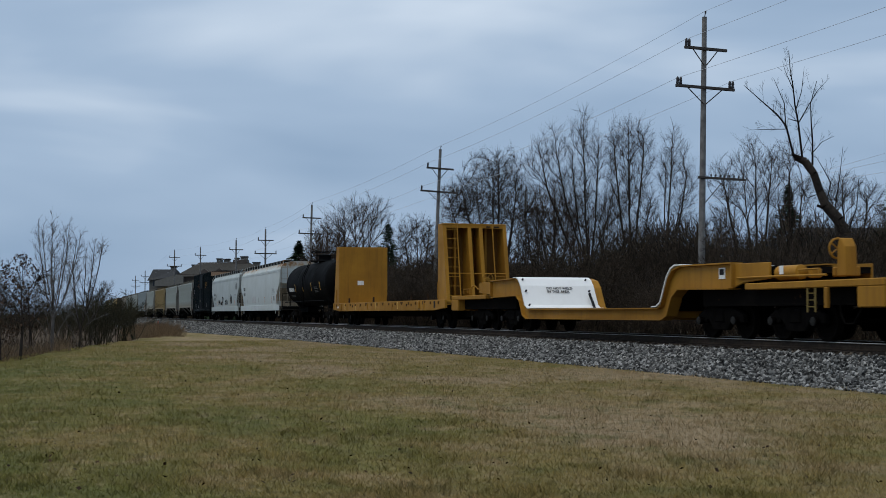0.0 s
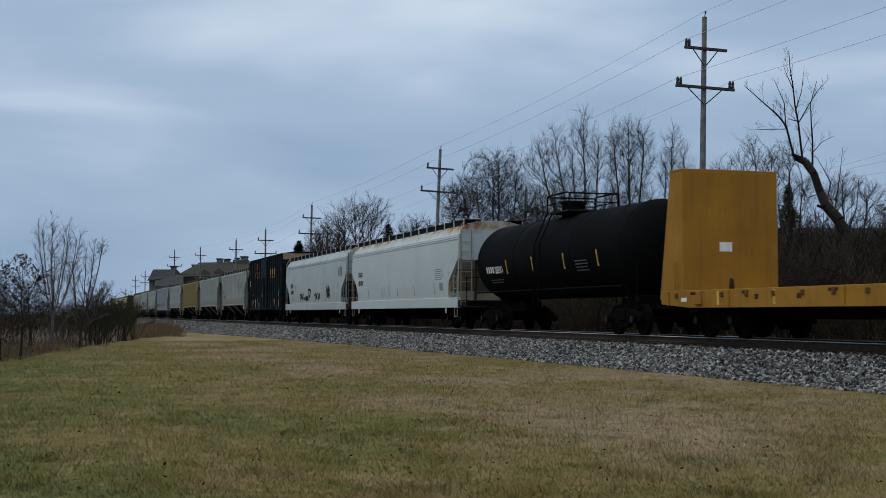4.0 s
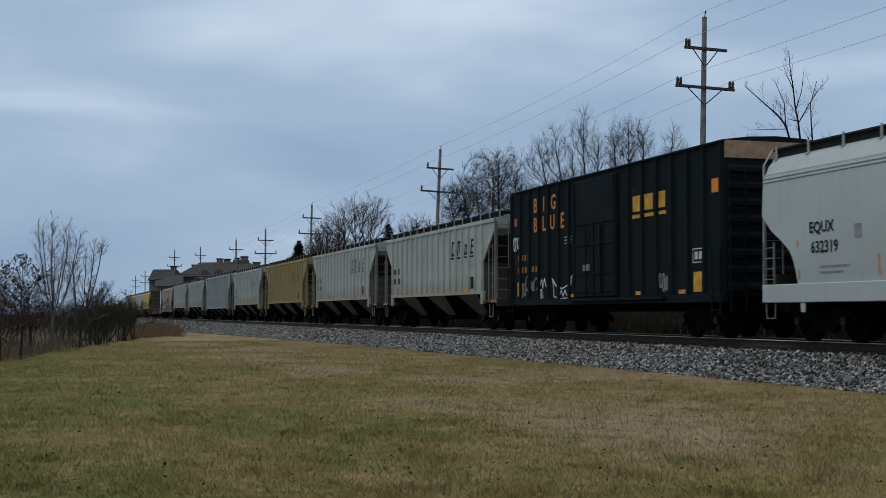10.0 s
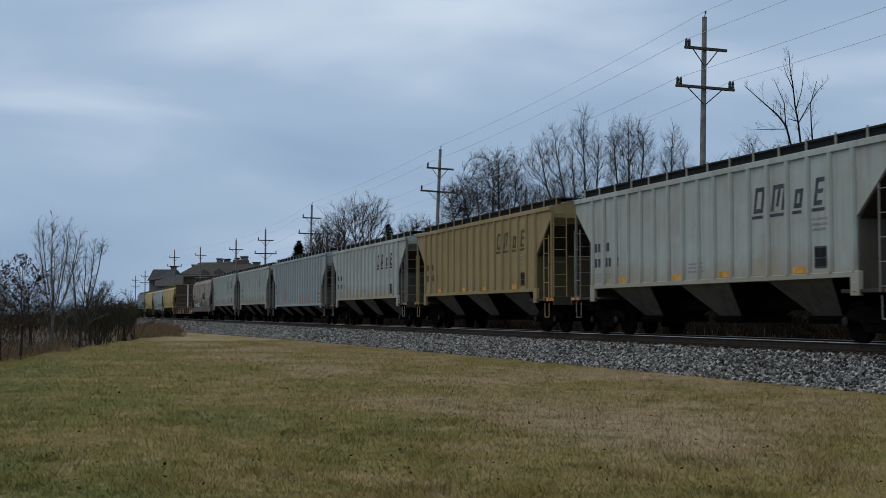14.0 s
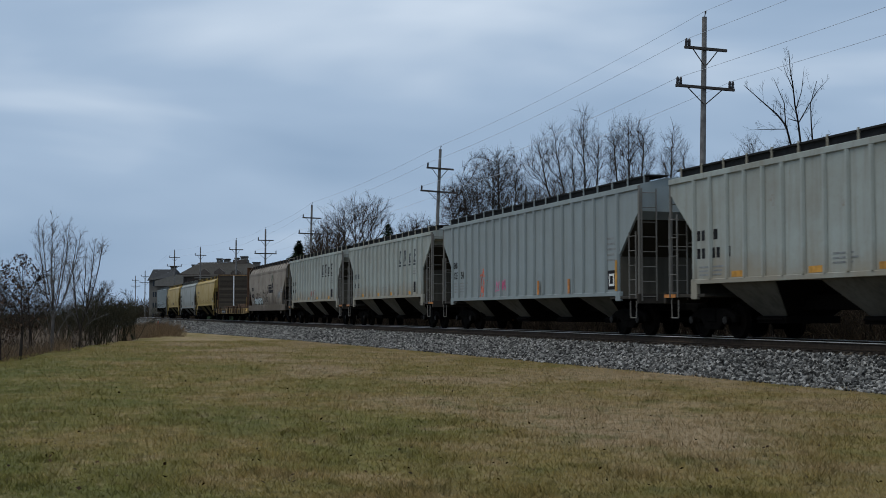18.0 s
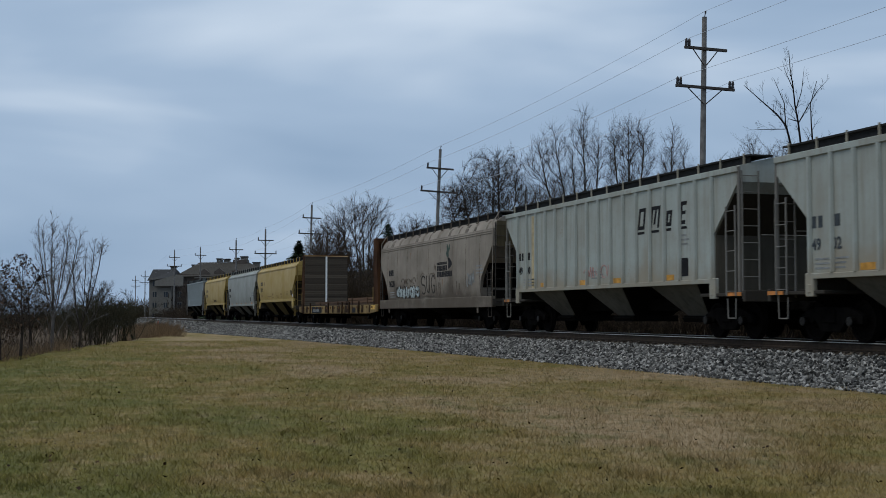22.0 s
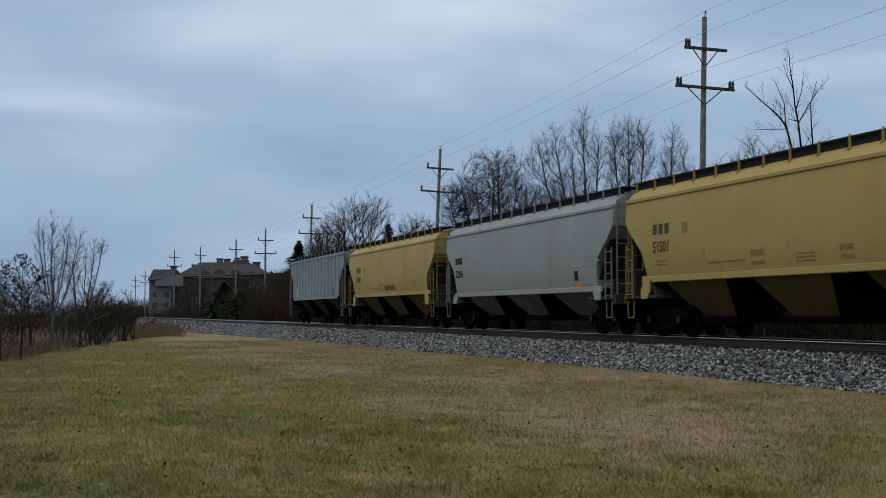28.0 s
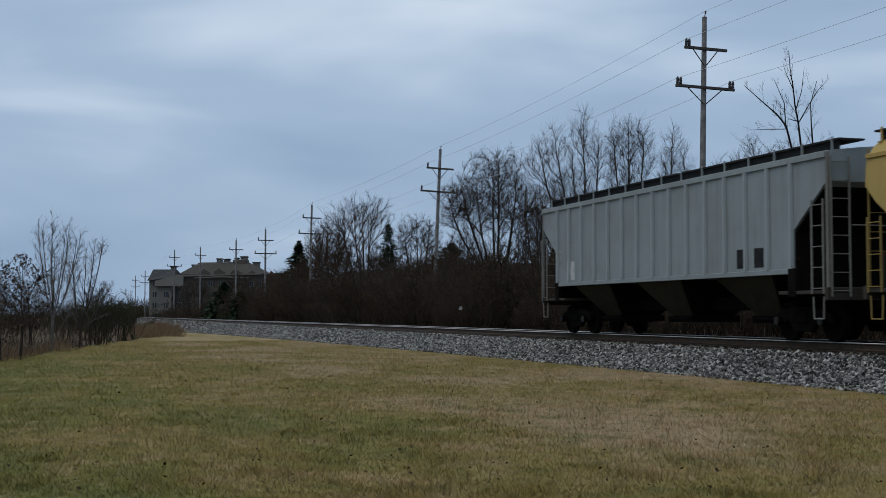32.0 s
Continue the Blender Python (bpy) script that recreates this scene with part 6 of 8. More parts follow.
strokes("dust", [[(-0.75 + 0.3 * c, 2.1 + 0.2 * z) for c, z in arc[1:14]] + [(-0.75 + 0.32 * c, 1.72 + 0.2 * z) for c, z in arc[4::-1]] + [(-0.75 + 0.32 * c, 1.72 - 0.2 * z) for c, z in arc[1:8]],
                 [(-0.22, 2.3), (-0.24, 1.8), (-0.12, 1.6), (0.08, 1.56), (0.2, 1.72), (0.2, 2.3)],
                 [(0.78 + 0.28 * c, 1.92 + 0.38 * z) for c, z in arc[2:16]] + [(1.04, 1.84), (0.8, 1.86)]], M_DULL_SPRAY, 0.032, "dull black sprayed letters")
strokes("dust", [[(-1.2, 2.3), (-0.9, 2.44), (-0.6, 2.38)], [(0.3, 2.36), (0.9, 2.4), (1.2, 2.1), (1.25, 1.6)], [(-1.3, 1.5), (-0.6, 1.42), (0.4, 1.44), (0.9, 1.4)],
                 [(0.9, 2.5), (1.0, 2.75), (1.1, 2.5), (1.15, 2.7)]], M_STREAK, 0.018)
for dx, z1 in ((1.55, 1.95), (1.75, 1.9), (4.05, 1.95), (4.4, 1.85)):
    strokes("dust", [[(dx, 1.42), (dx + 0.05, z1)]], M_STREAK, 0.05, name="rust_run")
small_print("dust", 6.6, 7.6, 2.2, 2.6, 3, M_FADED, 75)
for k in range(9):
    px = -7.0 + 14.0 * k / 8
    for j in range(4):
        bar("dust", px, px + 0.022 + 0.012 * (k % 3), 1.4 + 0.57 * j, 1.97 + 0.57 * j, M_STREAK, "weld_streak")
# soot streaks that run over the roof edge
for k in range(13):
    px = -7.6 + 15.2 * k / 12 + 0.25 * math.sin(5.0 * k)
    for j in range(3):
        wide = 0.10 + 0.06 * ((k * 5) % 3)
        z0 = 3.87 + 0.11 * j
        bar("dust", px - wide, px + wide, z0, z0 + 0.11, M_SOOT, "soot_streak", 0.03)
# yellow and silver hoppers
for car, num, x0 in (("y1", "51501", -6.42), ("y2", "51500", -6.36)):
    blocks(car, x0, x0 + 0.95, 2.80, 3.08, 3, M_BROWN_INK)
    words(car, num, x0, 2.32, 0.42, M_BROWN_INK, 0.95)
    small_print(car, x0 + 0.05, x0 + 1.0, 1.95, 2.15, 2, M_FAINT, 80)
    bar(car, x0 + 1.7, x0 + 2.0, 2.75, 3.05, M_FAINT)
    for px in (-3.6, 0.3, 3.9, 7.0):
        bar(car, px, px + 0.05, 1.75, 2.25, M_FAINT, "reflector")
    bar(car, -3.4, -1.6, 1.9, 1.95, M_FAINT)
    bar(car, -1.3, -0.7, 1.8, 2.15, M_FAINT)
    small_print(car, 0.6, 1.5, 1.8, 2.05, 3, M_FAINT, 81)
    small_print(car, 4.6, 5.6, 1.95, 2.25, 3, M_FAINT, 82)
bar("y1", 6.3, 6.75, 1.9, 2.25, M_INK, "placard")
bar("y1", 6.8, 7.05, 1.8, 2.0, M_CHALK, "placard")
bar("y1", 2.3, 2.8, 1.8, 2.1, M_FAINT)
words("y2", "DUMPTRUCK", -0.45, 1.80, 0.33, M_BROWN_INK, 1.02)
blocks("silver", -7.0, -6.1, 2.62, 2.88, 3, M_INK, gap=0.2)
words("silver", "52245", -6.95, 2.1, 0.4, M_INK, 0.95)
bar("silver", 5.35, 5.65, 1.68, 1.98, M_INK, "placard")
small_print("silver", 6.3, 7.5, 2.1, 2.5, 3, M_FADED, 85)
for px in (-6.0, -2.9, -0.3, 2.5, 5.4):
    bar("silver", px, px + (0.8 if px > 5 else 0.4), 1.46, 1.56, M_ORANGE_WORN, "reflector")
# last car
for px in (4.5, 5.3):
    bar("last", px, px + 0.42, 1.72, 2.18, M_INK, "placard")
bar("last", -6.2, -5.6, 1.7, 2.3, plain("pale_repaint", (0.40, 0.41, 0.41), 0.7, 0, 0.2, 4, 0), "repaint_patch")
small_print("last", -7.0, -6.4, 1.7, 2.8, 6, M_FADED, 90)
for car in ("y1", "y2", "silver"):
    sl = SIDES[car][0]
    part("side_sill", Shape().box(-7.3, 7.3, -SIDE + 0.08, -SIDE + 0.16, sl - 0.12, sl + 0.06), {"silver": P_SILVER}.get(car, P_GOLD), CARS[car], bevel=0.02)
# bulkhead flatcars
bar("bulk", -9.9, -9.6, 0.95, 1.05, M_CHALK)
part("placard", Shape().box(-9.985, -9.97, -0.35, 0.02, 2.3, 2.55), M_CHALK, CARS["bulk"])
for px in (-8.0, -5.4, -0.9, 3.3, 6.8):
    bar("bulk", px, px + 0.1, 0.85, 1.2, M_GOLD_MARK, "reflector")
M_SCORCH = plain("bare_rusted_patch", (0.035, 0.022, 0.014), 0.9, 0, 0.5, 3, 0, gloss=0.04)
for px, w in ((-9.6, 0.8), (-8.1, 0.5), (-2.3, 1.1), (-0.3, 0.5), (1.2, 0.8), (3.1, 1.2), (6.2, 0.4), (7.1, 0.5), (8.8, 0.3)):
    bar("flat", px, px + w, 0.70, 1.10, M_SCORCH, "rust_patch", 0.05)
for px in (-7.6, -2.0, 0.9, 5.2, 7.9):
    part("deck_stake", Shape().slab([(px, 1.2), (px + 0.16, 1.2), (px + 0.1, 1.5), (px + 0.04, 1.5)], "y", -1.44, -1.36), M_SCORCH, CARS["bulk"])
for px in (-6.2, -4.4, 2.3, 4.9, 5.7):
    bar("bulk", px, px + 0.16, 0.98, 1.1, P_RUSTY, "rust_patch")
bar("bulk", 9.4, 9.62, 0.88, 1.18, M_INK, "placard")
for px, wide in ((-9.4, 0.5), (-6.8, 0.3), (-3.2, 0.35), (0.4, 0.3), (3.9, 0.4), (7.6, 0.5)):
    bar("bulk", px, px + wide, 1.12, 1.19, P_RUSTY, "rust_patch", 0.03)
for px in (-8.9, 7.1):
    part("sill_bracket", Shape().slab([(px - 0.16, 0.86), (px + 0.16, 0.86), (px + 0.1, 1.2), (px - 0.1, 1.2)], "y", -1.62, -1.55), P_YELLOW, CARS["bulk"], bevel=0.02)
for px in (-10.6, -7.4, -2.6, 2.4, 7.9):
    part("sill_rib", Shape().box(px - 0.03, px + 0.03, -1.585, -1.55, 0.84, 1.22), P_YELLOW, CARS["bulk"])
bar("flat", 9.3, 10.2, 0.86, 1.08, M_GOLD_MARK, "sill_end_mark")
for px in (-9.0, -6.6, -1.1, 2.6, 4.4, 6.7):
    part("stake", Shape().slab([(px - 0.06, 0.66), (px + 0.06, 0.66), (px + 0.1, 1.3), (px - 0.02, 1.3)], "y", -1.62, -1.555), M_SCORCH, CARS["flat"])
blocks("flat", -5.8, -4.0, 0.76, 0.92, 9, M_FADED, gap=0.4)
bar("flat", -6.2, -3.2, 0.68, 1.06, M_INK, "panel", y=-1.552)
bar("flat", 5.0, 5.8, 0.7, 0.98, M_INK, "panel")


# loads on the rusty flatcar
M_BOARD = islands("board_edges", [(0.0, (0.055, 0.045, 0.035)), (0.6, (0.078, 0.064, 0.049)), (1.0, (0.105, 0.086, 0.066))], object_random=True)
M_BOARD_TOP = plain("fresh_board", (0.36, 0.22, 0.10), 0.8, 0, 0.3, 3)
M_BEAM = islands("beam_wood", [(0.0, (0.05, 0.035, 0.026)), (1.0, (0.14, 0.085, 0.055))], object_random=True)


def plank_lining(car):
    """Horizontal planks on the load side of the rear bulkhead, with a painted stripe."""
    n = 28
    rng = random.Random(8)
    for k in range(n):
        z = 1.09 + 3.32 * k / n
        j = rng.uniform(-0.015, 0.015)
        part("lining_plank", Shape().box(-9.32, -9.2 + j, -1.42, 1.42, z, z + 3.32 / n - 0.012), M_BOARD, car)
    part("plank_cap", Shape().box(-9.34, -9.16, -1.44, 1.44, 4.41, 4.46), M_BOARD_TOP, car, "pale plank along the top edge")
    part("painted_stripe", Shape().box(-9.18, -9.17, -0.06, 0.06, 1.09, 4.41), M_CHALK, car, "white vertical stripe")


def beam_stack(x0, x1, rows, seed):
    root = thing("beam_stack", "low stack of weathered timber beams on the flatcar", "beam stack", "load of the flatcar")
    rng = random.Random(seed)
    for r in range(rows):
        for c in range(7):
            y = -1.3 + 0.37 * c
            part("beam", Shape().box(x0 + rng.uniform(0, 0.4), x1 - rng.uniform(0, 0.4), y + 0.02, y + 0.33, 1.09 + 0.15 * r, 1.21 + 0.15 * r), M_BEAM, root)
    for t in (0.2, 0.75):
        px = x0 + (x1 - x0) * t
        part("batten", Shape().box(px - 0.05, px + 0.05, -1.34, -1.30, 1.07, 1.09 + 0.15 * rows), M_BEAM, root)
    return place_car(root, -308.1)


plank_lining(CARS["flat"])
beam_stack(-6.6, 2.5, 2, 1)
beam_stack(2.7, 9.1, 3, 2)


# ---- trees and brush ----
def prisms(segs, sides=3):
    """Thin tapered sticks from rows of (p, q, r0, r1): arrays of vertices and faces."""
    a = np.array(segs, dtype=np.float64).reshape(-1, 8)
    p, q, r0, r1 = a[:, :3], a[:, 3:6], a[:, 6:7], a[:, 7:8]
    d = q - p
    d /= np.maximum(np.linalg.norm(d, axis=1, keepdims=True), 1e-6)
    ref = np.where(np.abs(d[:, 2:3]) < 0.9, np.array([[0, 0, 1.0]]), np.array([[1.0, 0, 0]]))
    u = np.cross(d, ref)
    u /= np.maximum(np.linalg.norm(u, axis=1, keepdims=True), 1e-6)
    w = np.cross(d, u)
    rings = []
    for c, r in ((p, r0), (q, r1)):
        for k in range(sides):
            t = 2 * math.pi * k / sides
            rings.append(c + (u * math.cos(t) + w * math.sin(t)) * r)
    verts = np.stack(rings, 1).reshape(-1, 3)
    base = np.arange(len(a))[:, None] * 2 * sides
    quads = [np.concatenate([base + k, base + (k + 1) % sides, base + sides + (k + 1) % sides, base + sides + k], 1) for k in range(sides)]
    return verts, np.stack(quads, 1).reshape(-1, 4)


def grow(rng, p, d, length, r, level, out, spec, thin=0.009):
    """One branch and all that grows from it. spec: per level (pieces, children, child length share, angle, wobble, rise)."""
    pieces, kids, share, angle, wobble, rise = spec[min(level, len(spec) - 1)]
    step = length / pieces
    nodes = [(p, d)]
    for k in range(pieces):
        d = Vector((d.x + rng.gauss(0, wobble), d.y + rng.gauss(0, wobble), d.z + rng.gauss(0, wobble) + rise)).normalized()
        q = p + d * step
        t0, t1 = k / pieces, (k + 1) / pieces
        out[min(level, 3)].append((*p, *q, r * (1 - 0.72 * t0), r * (1 - 0.72 * t1)))
        p = q
        nodes.append((p, d))
    if level + 1 >= len(spec):
        return
    for c in range(kids):
        low = 0.30 if level == 0 else 0.18
        t = low + (1 - low) * (c + rng.random()) / kids
        i = min(int(t * pieces), pieces - 1)
        a, da = nodes[i]
        b = nodes[i + 1][0]
        origin = a.lerp(b, t * pieces - i)
        turn = rng.uniform(0, 2 * math.pi)
        side = da.cross(Vector((math.cos(turn), math.sin(turn), 0.3))).normalized()
        ang = radians(angle + rng.gauss(0, 9))
        nd = (da * math.cos(ang) + side * math.sin(ang)).normalized()
        grow(rng, origin, nd, length * share * (1.15 - 0.62 * t) * rng.uniform(0.75, 1.2), max(r * (1 - 0.72 * t) * 0.55, thin), level + 1, out, spec, thin)


def bare_tree(x, y, height, seed, label, spread=1.0, stems=1, stem_angle=8, bark=None, twig=None, clear=0.3, lean=(0, 0), radius=None, dense=1.0, reach=0.62, vase=False, upswept=False, group="bare trees by the line"):
    rng = random.Random(seed)
    out = [[], [], [], []]
    r = radius or height * 0.011 + 0.03
    k = dense
    thin = max(0.008, math.hypot(x, y) * 0.0001)
    spec = [(7, int(12 * k), reach, 38 * spread, 0.04, 0.03), (6, int(9 * k), 0.55, 30, 0.05, 0.04), (4, int(6 * k), 0.60, 28, 0.06, 0.03), (3, 3, 0.62, 27, 0.07, 0.02), (2, 0, 0, 0, 0.08, 0.01)]
    if vase:
        spec[0] = (4, int(11 * k), 1.9, 30 * spread, 0.04, 0.03)
        spec[1] = (7, int(9 * k), 0.34, 26, 0.035, 0.05)
    if upswept:
        spec = [(8, int(17 * k), 0.62, 30 * spread, 0.03, 0.03), (6, int(8 * k), 0.40, 24, 0.035, 0.07), (4, int(5 * k), 0.5, 24, 0.05, 0.04), (3, 2, 0.55, 24, 0.06, 0.02), (2, 0, 0, 0, 0.06, 0.0)]
    for s in range(stems):
        t = 2 * math.pi * s / stems + rng.random()
        a = radians(stem_angle * rng.uniform(0.5, 1.2)) if stems > 1 else 0
        d = Vector((math.sin(a) * math.cos(t) + lean[0], math.sin(a) * math.sin(t) + lean[1], math.cos(a))).normalized()
        grow(rng, Vector((rng.uniform(-0.15, 0.15) * (stems > 1), rng.uniform(-0.15, 0.15) * (stems > 1), -0.1)), d, (0.42 if vase else 1) * (height * rng.uniform(0.62, 0.74) if stems > 1 else height * 0.76),
             r if stems == 1 else r * 0.7, 0, out, spec, thin)
    top = max(max(o[5] for o in part_) for part_ in out if part_)
    f = height / top
    for part_ in out:
        for i, o in enumerate(part_):
            part_[i] = tuple(c * f for c in o[:6]) + o[6:]
    root = thing("bare_tree", label, "tree", group, pose(x, y, float(ground_z(x, y)), 0, 0, 0))
    for nm, segs, sides, mt in (("trunk", out[0], 7, bark or M_BARK), ("limb_crown", out[1], 5, bark or M_BARK), ("twig_crown", out[2] + out[3], 3, twig or M_TWIG)):
        if segs:
            v, fc = prisms(segs, sides)
            ob = part(nm, big_mesh(nm, v, fc, mt), mt, root)
            if nm != "trunk":
                tagged(ob, kind="stuff")
    return root


def conifer(x, y, height, width, seed, label="dark green conifer with drooping branches", taper=1.0, n=2600):
    rng = np.random.default_rng(seed)
    root = thing("conifer", label, "conifer", "", pose(x, y, float(ground_z(x, y))))
    part("trunk", Shape().tube((0, 0, -0.2), (0, 0, height * 0.96), width * 0.045, 8, 0.02), M_BARK, root)
    t = rng.random(n) ** (0.75 * taper ** -0.4)
    z = height * (0.06 + 0.94 * t)
    a = rng.random(n) * 2 * np.pi
    tier = 1 + 0.35 * np.sin(t * 42 + rng.normal(0, 0.4, n))
    lobe = 1 + 0.35 * np.sin(3 * a + 9 * t) + 0.2 * np.sin(7 * a - 20 * t)
    rad = width * 0.5 * (1 - t) ** taper * tier * lobe * (0.25 + 0.75 * rng.random(n) ** 0.5) + 0.03
    c = np.stack([rad * np.cos(a), rad * np.sin(a), z - 0.22 * rad], 1)
    ln = max(width, 6.0) * 0.075 * (0.6 + rng.random(n)) * (1.1 - 0.7 * t) + 0.05
    out = np.stack([np.cos(a), np.sin(a), -0.35 + 0.5 * t + rng.normal(0, 0.25, n)], 1)
    side = np.stack([-np.sin(a), np.cos(a), rng.normal(0, 0.4, n)], 1)
    p1, p2 = c + out * ln[:, None], c - out * ln[:, None] * 0.5
    v = np.stack([p2 - side * ln[:, None] * 0.35, p2 + side * ln[:, None] * 0.35, p1], 1).reshape(-1, 3)
    ob = part("crown", big_mesh("crown", v, np.arange(n * 3).reshape(-1, 3), M_NEEDLE), M_NEEDLE, root)
    tagged(ob, kind="stuff")
    return root


def limb_points(start, end, step, rng):
    """A limb that leaves at a slant and then turns upwards."""
    n = max(2, int(np.linalg.norm(end - start) / step))
    bend = start + (end - start) * np.array([0.72, 0.72, 0.42])
    t = np.linspace(0, 1, n + 1)[1:, None]
    pts = (1 - t) ** 2 * start + 2 * t * (1 - t) * bend + t ** 2 * end
    return pts + np.cumsum(rng.normal(0, step * 0.05, pts.shape), axis=0)


def branch_out(rng, marks, nodes, parent, step, spread, up, rise):
    """For every mark of the crown a branch that leaves an older one at a narrow angle and bends up to it."""
    room = len(nodes) + 14 * len(marks)
    P, D, A = np.zeros((room, 3)), np.zeros((room, 3)), np.zeros(room)
    n = len(nodes)
    P[:n] = nodes
    parent = list(parent)
    for k in range(n):
        d = P[k] - P[parent[k]] if parent[k] >= 0 else np.array([0, 0, 1.0])
        D[k] = d / max(np.linalg.norm(d), 1e-6)
    for tip in marks:
        d = tip - P[:n]
        far = np.linalg.norm(d, axis=1) + 1e-6
        turn = np.einsum("ij,ij->i", d, D[:n]) / far
        cost = far * (1 + 5.0 * np.maximum(0, spread - turn) + 2.5 * np.maximum(0, rise - d[:, 2] / far)) + A[:n] * 0.02
        k = int(cost.argmin())
        ln = far[k]
        pieces = int(min(13, max(2, ln / step)))
        bend = P[k] + D[k] * ln * 0.34 + np.array([0, 0, up * ln * 0.15])
        t = np.linspace(0, 1, pieces + 1)[1:, None]
        pts = (1 - t) ** 2 * P[k] + 2 * t * (1 - t) * bend + t ** 2 * tip
        pts[:-1] += rng.normal(0, step * 0.05, pts[:-1].shape)
        prev = k
        for q in pts:
            P[n] = q
            v = q - P[prev]
            D[n] = v / max(np.linalg.norm(v), 1e-6)
            A[n] = A[prev] + 1
            parent.append(prev)
            prev = n
            n += 1
    return P[:n], np.array(parent)


def grown_tree(x, y, lobes, seed, label, radius, n=600, clear=0.25, up=0.1, bark=None, twig=None, flare=False, spread=0.86, rise=0.62, twiglets=2.0, group="bare trees by the line"):
    """A bare broadleaf tree. lobes: rounded masses of its crown, rows of (offset along the tree line, height, half width, half height)."""
    rng = np.random.default_rng(seed)
    along, deep = np.array([math.sin(ALPHA), math.cos(ALPHA), 0]), np.array([-math.cos(ALPHA), math.sin(ALPHA), 0])
    height = max(z + hh for _, z, _, hh in lobes)
    thin = max(0.005, math.hypot(x, y) * 0.000066)
    step = height * 0.02
    root_top = height * clear
    lean = sum(o for o, _, _, _ in lobes) / len(lobes) * 0.18
    trunk = [np.array([0, 0, -0.1]) + (along * lean + np.array([0, 0, root_top])) * t for t in np.linspace(0, 1, 6)]
    nodes, parent = list(trunk), [-1, 0, 1, 2, 3, 4]
    share = np.array([hw * hw * hh for _, _, hw, hh in lobes]) ** 0.8
    share = share / share.sum()
    marks = []
    for (o, z, hw, hh), part_n in zip(lobes, share):
        centre = along * o + deep * rng.normal(0, 0.45) * hw + np.array([0, 0, z])
        at = int(rng.integers(4, 6)) if not flare else 5
        pts = limb_points(nodes[at], centre + np.array([0, 0, hh * 0.55]), step, rng)
        for k, q in enumerate(pts):
            parent.append(at if k == 0 else len(nodes) - 1)
            nodes.append(q)
        m = int(n * part_n)
        ball = rng.normal(size=(m, 3))
        ball /= np.linalg.norm(ball, axis=1, keepdims=True)
        ball *= (0.04 + 0.96 * rng.random((m, 1))) ** 0.45 * rng.uniform(0.75, 1.12, (m, 1))
        marks.append(centre + ball[:, :1] * along * hw * 1.3 + ball[:, 1:2] * deep * hw * 1.3 + ball[:, 2:] * np.array([0, 0, hh]))
    # sparse low branches round the stems
    m = int(n * 0.16)
    low = rng.uniform((-1, -1, 0.3), (1, 1, 0.62), (m, 3))
    wide = max(abs(o) + hw for o, _, hw, _ in lobes) * 0.75
    marks.append(low[:, :1] * along * wide + low[:, 1:2] * deep * wide + low[:, 2:] * np.array([0, 0, height]))
    marks = np.concatenate(marks)
    P, parent = branch_out(rng, marks[rng.permutation(len(marks))], nodes, parent, step, spread, up, rise)
    # limbs carry the sum of what grows from them
    has_kid = np.zeros(len(P), dtype=bool)
    has_kid[parent[1:]] = True
    tips = max(8, int((~has_kid).sum()))
    power = min(3.0, max(1.7, math.log(tips) / math.log(radius * 0.85 / thin)))
    load = np.where(has_kid, 0.0, 1.0)
    for k in range(len(P) - 1, 0, -1):
        load[parent[k]] += load[k]
    r = thin * np.maximum(load, 1) ** (1 / power)
    k = np.arange(1, len(P))
    start, end = P[parent[k]], P[k]
    segs = np.concatenate([start, end, np.minimum(r[parent[k]], r[k] * 1.6)[:, None], r[k][:, None]], 1)
    # fine side twigs on the outer branches
    outer = k[r[k] < thin * 2.6]
    outer = np.repeat(outer, rng.poisson(twiglets, len(outer)))
    d = P[outer] - P[parent[outer]]
    d /= np.linalg.norm(d, axis=1, keepdims=True)
    side = np.cross(d, rng.normal(size=d.shape))
    side /= np.maximum(np.linalg.norm(side, axis=1, keepdims=True), 1e-6)
    ang = np.radians(rng.normal(36, 12, (len(d), 1)))
    d1 = d * np.cos(ang) + side * np.sin(ang)
    d2 = d1 + np.array([0, 0, 0.28])
    ln = step * rng.uniform(0.7, 2.4, (len(d), 1))
    a = P[parent[outer]] + (P[outer] - P[parent[outer]]) * rng.random((len(d), 1))
    b = a + d1 * ln * 0.5
    c = b + d2 * ln * 0.5
    t0, t1, t2 = (np.full((len(d), 1), thin * f) for f in (0.85, 0.7, 0.4))
    fine = np.concatenate([np.concatenate([a, b, t0, t1], 1), np.concatenate([b, c, t1, t2], 1)])
    root = thing("bare_tree", label, "tree", group, pose(x, y, float(ground_z(x, y))))
    thick, medium = segs[:, 7] > radius * 0.45, segs[:, 7] > thin * 3.0
    for nm, rows, sides, mt in (("trunk", segs[thick], 8, bark or M_BARK), ("limb_crown", segs[~thick & medium], 5, bark or M_BARK),
                                ("twig_crown", np.concatenate([segs[~thick & ~medium], fine]), 3, twig or M_TWIG)):
        if len(rows):
            v, fc = prisms(rows, sides)
            ob = part(nm, big_mesh(nm, v, fc, mt), mt, root)
            if nm != "trunk":
                tagged(ob, kind="stuff")
    return root


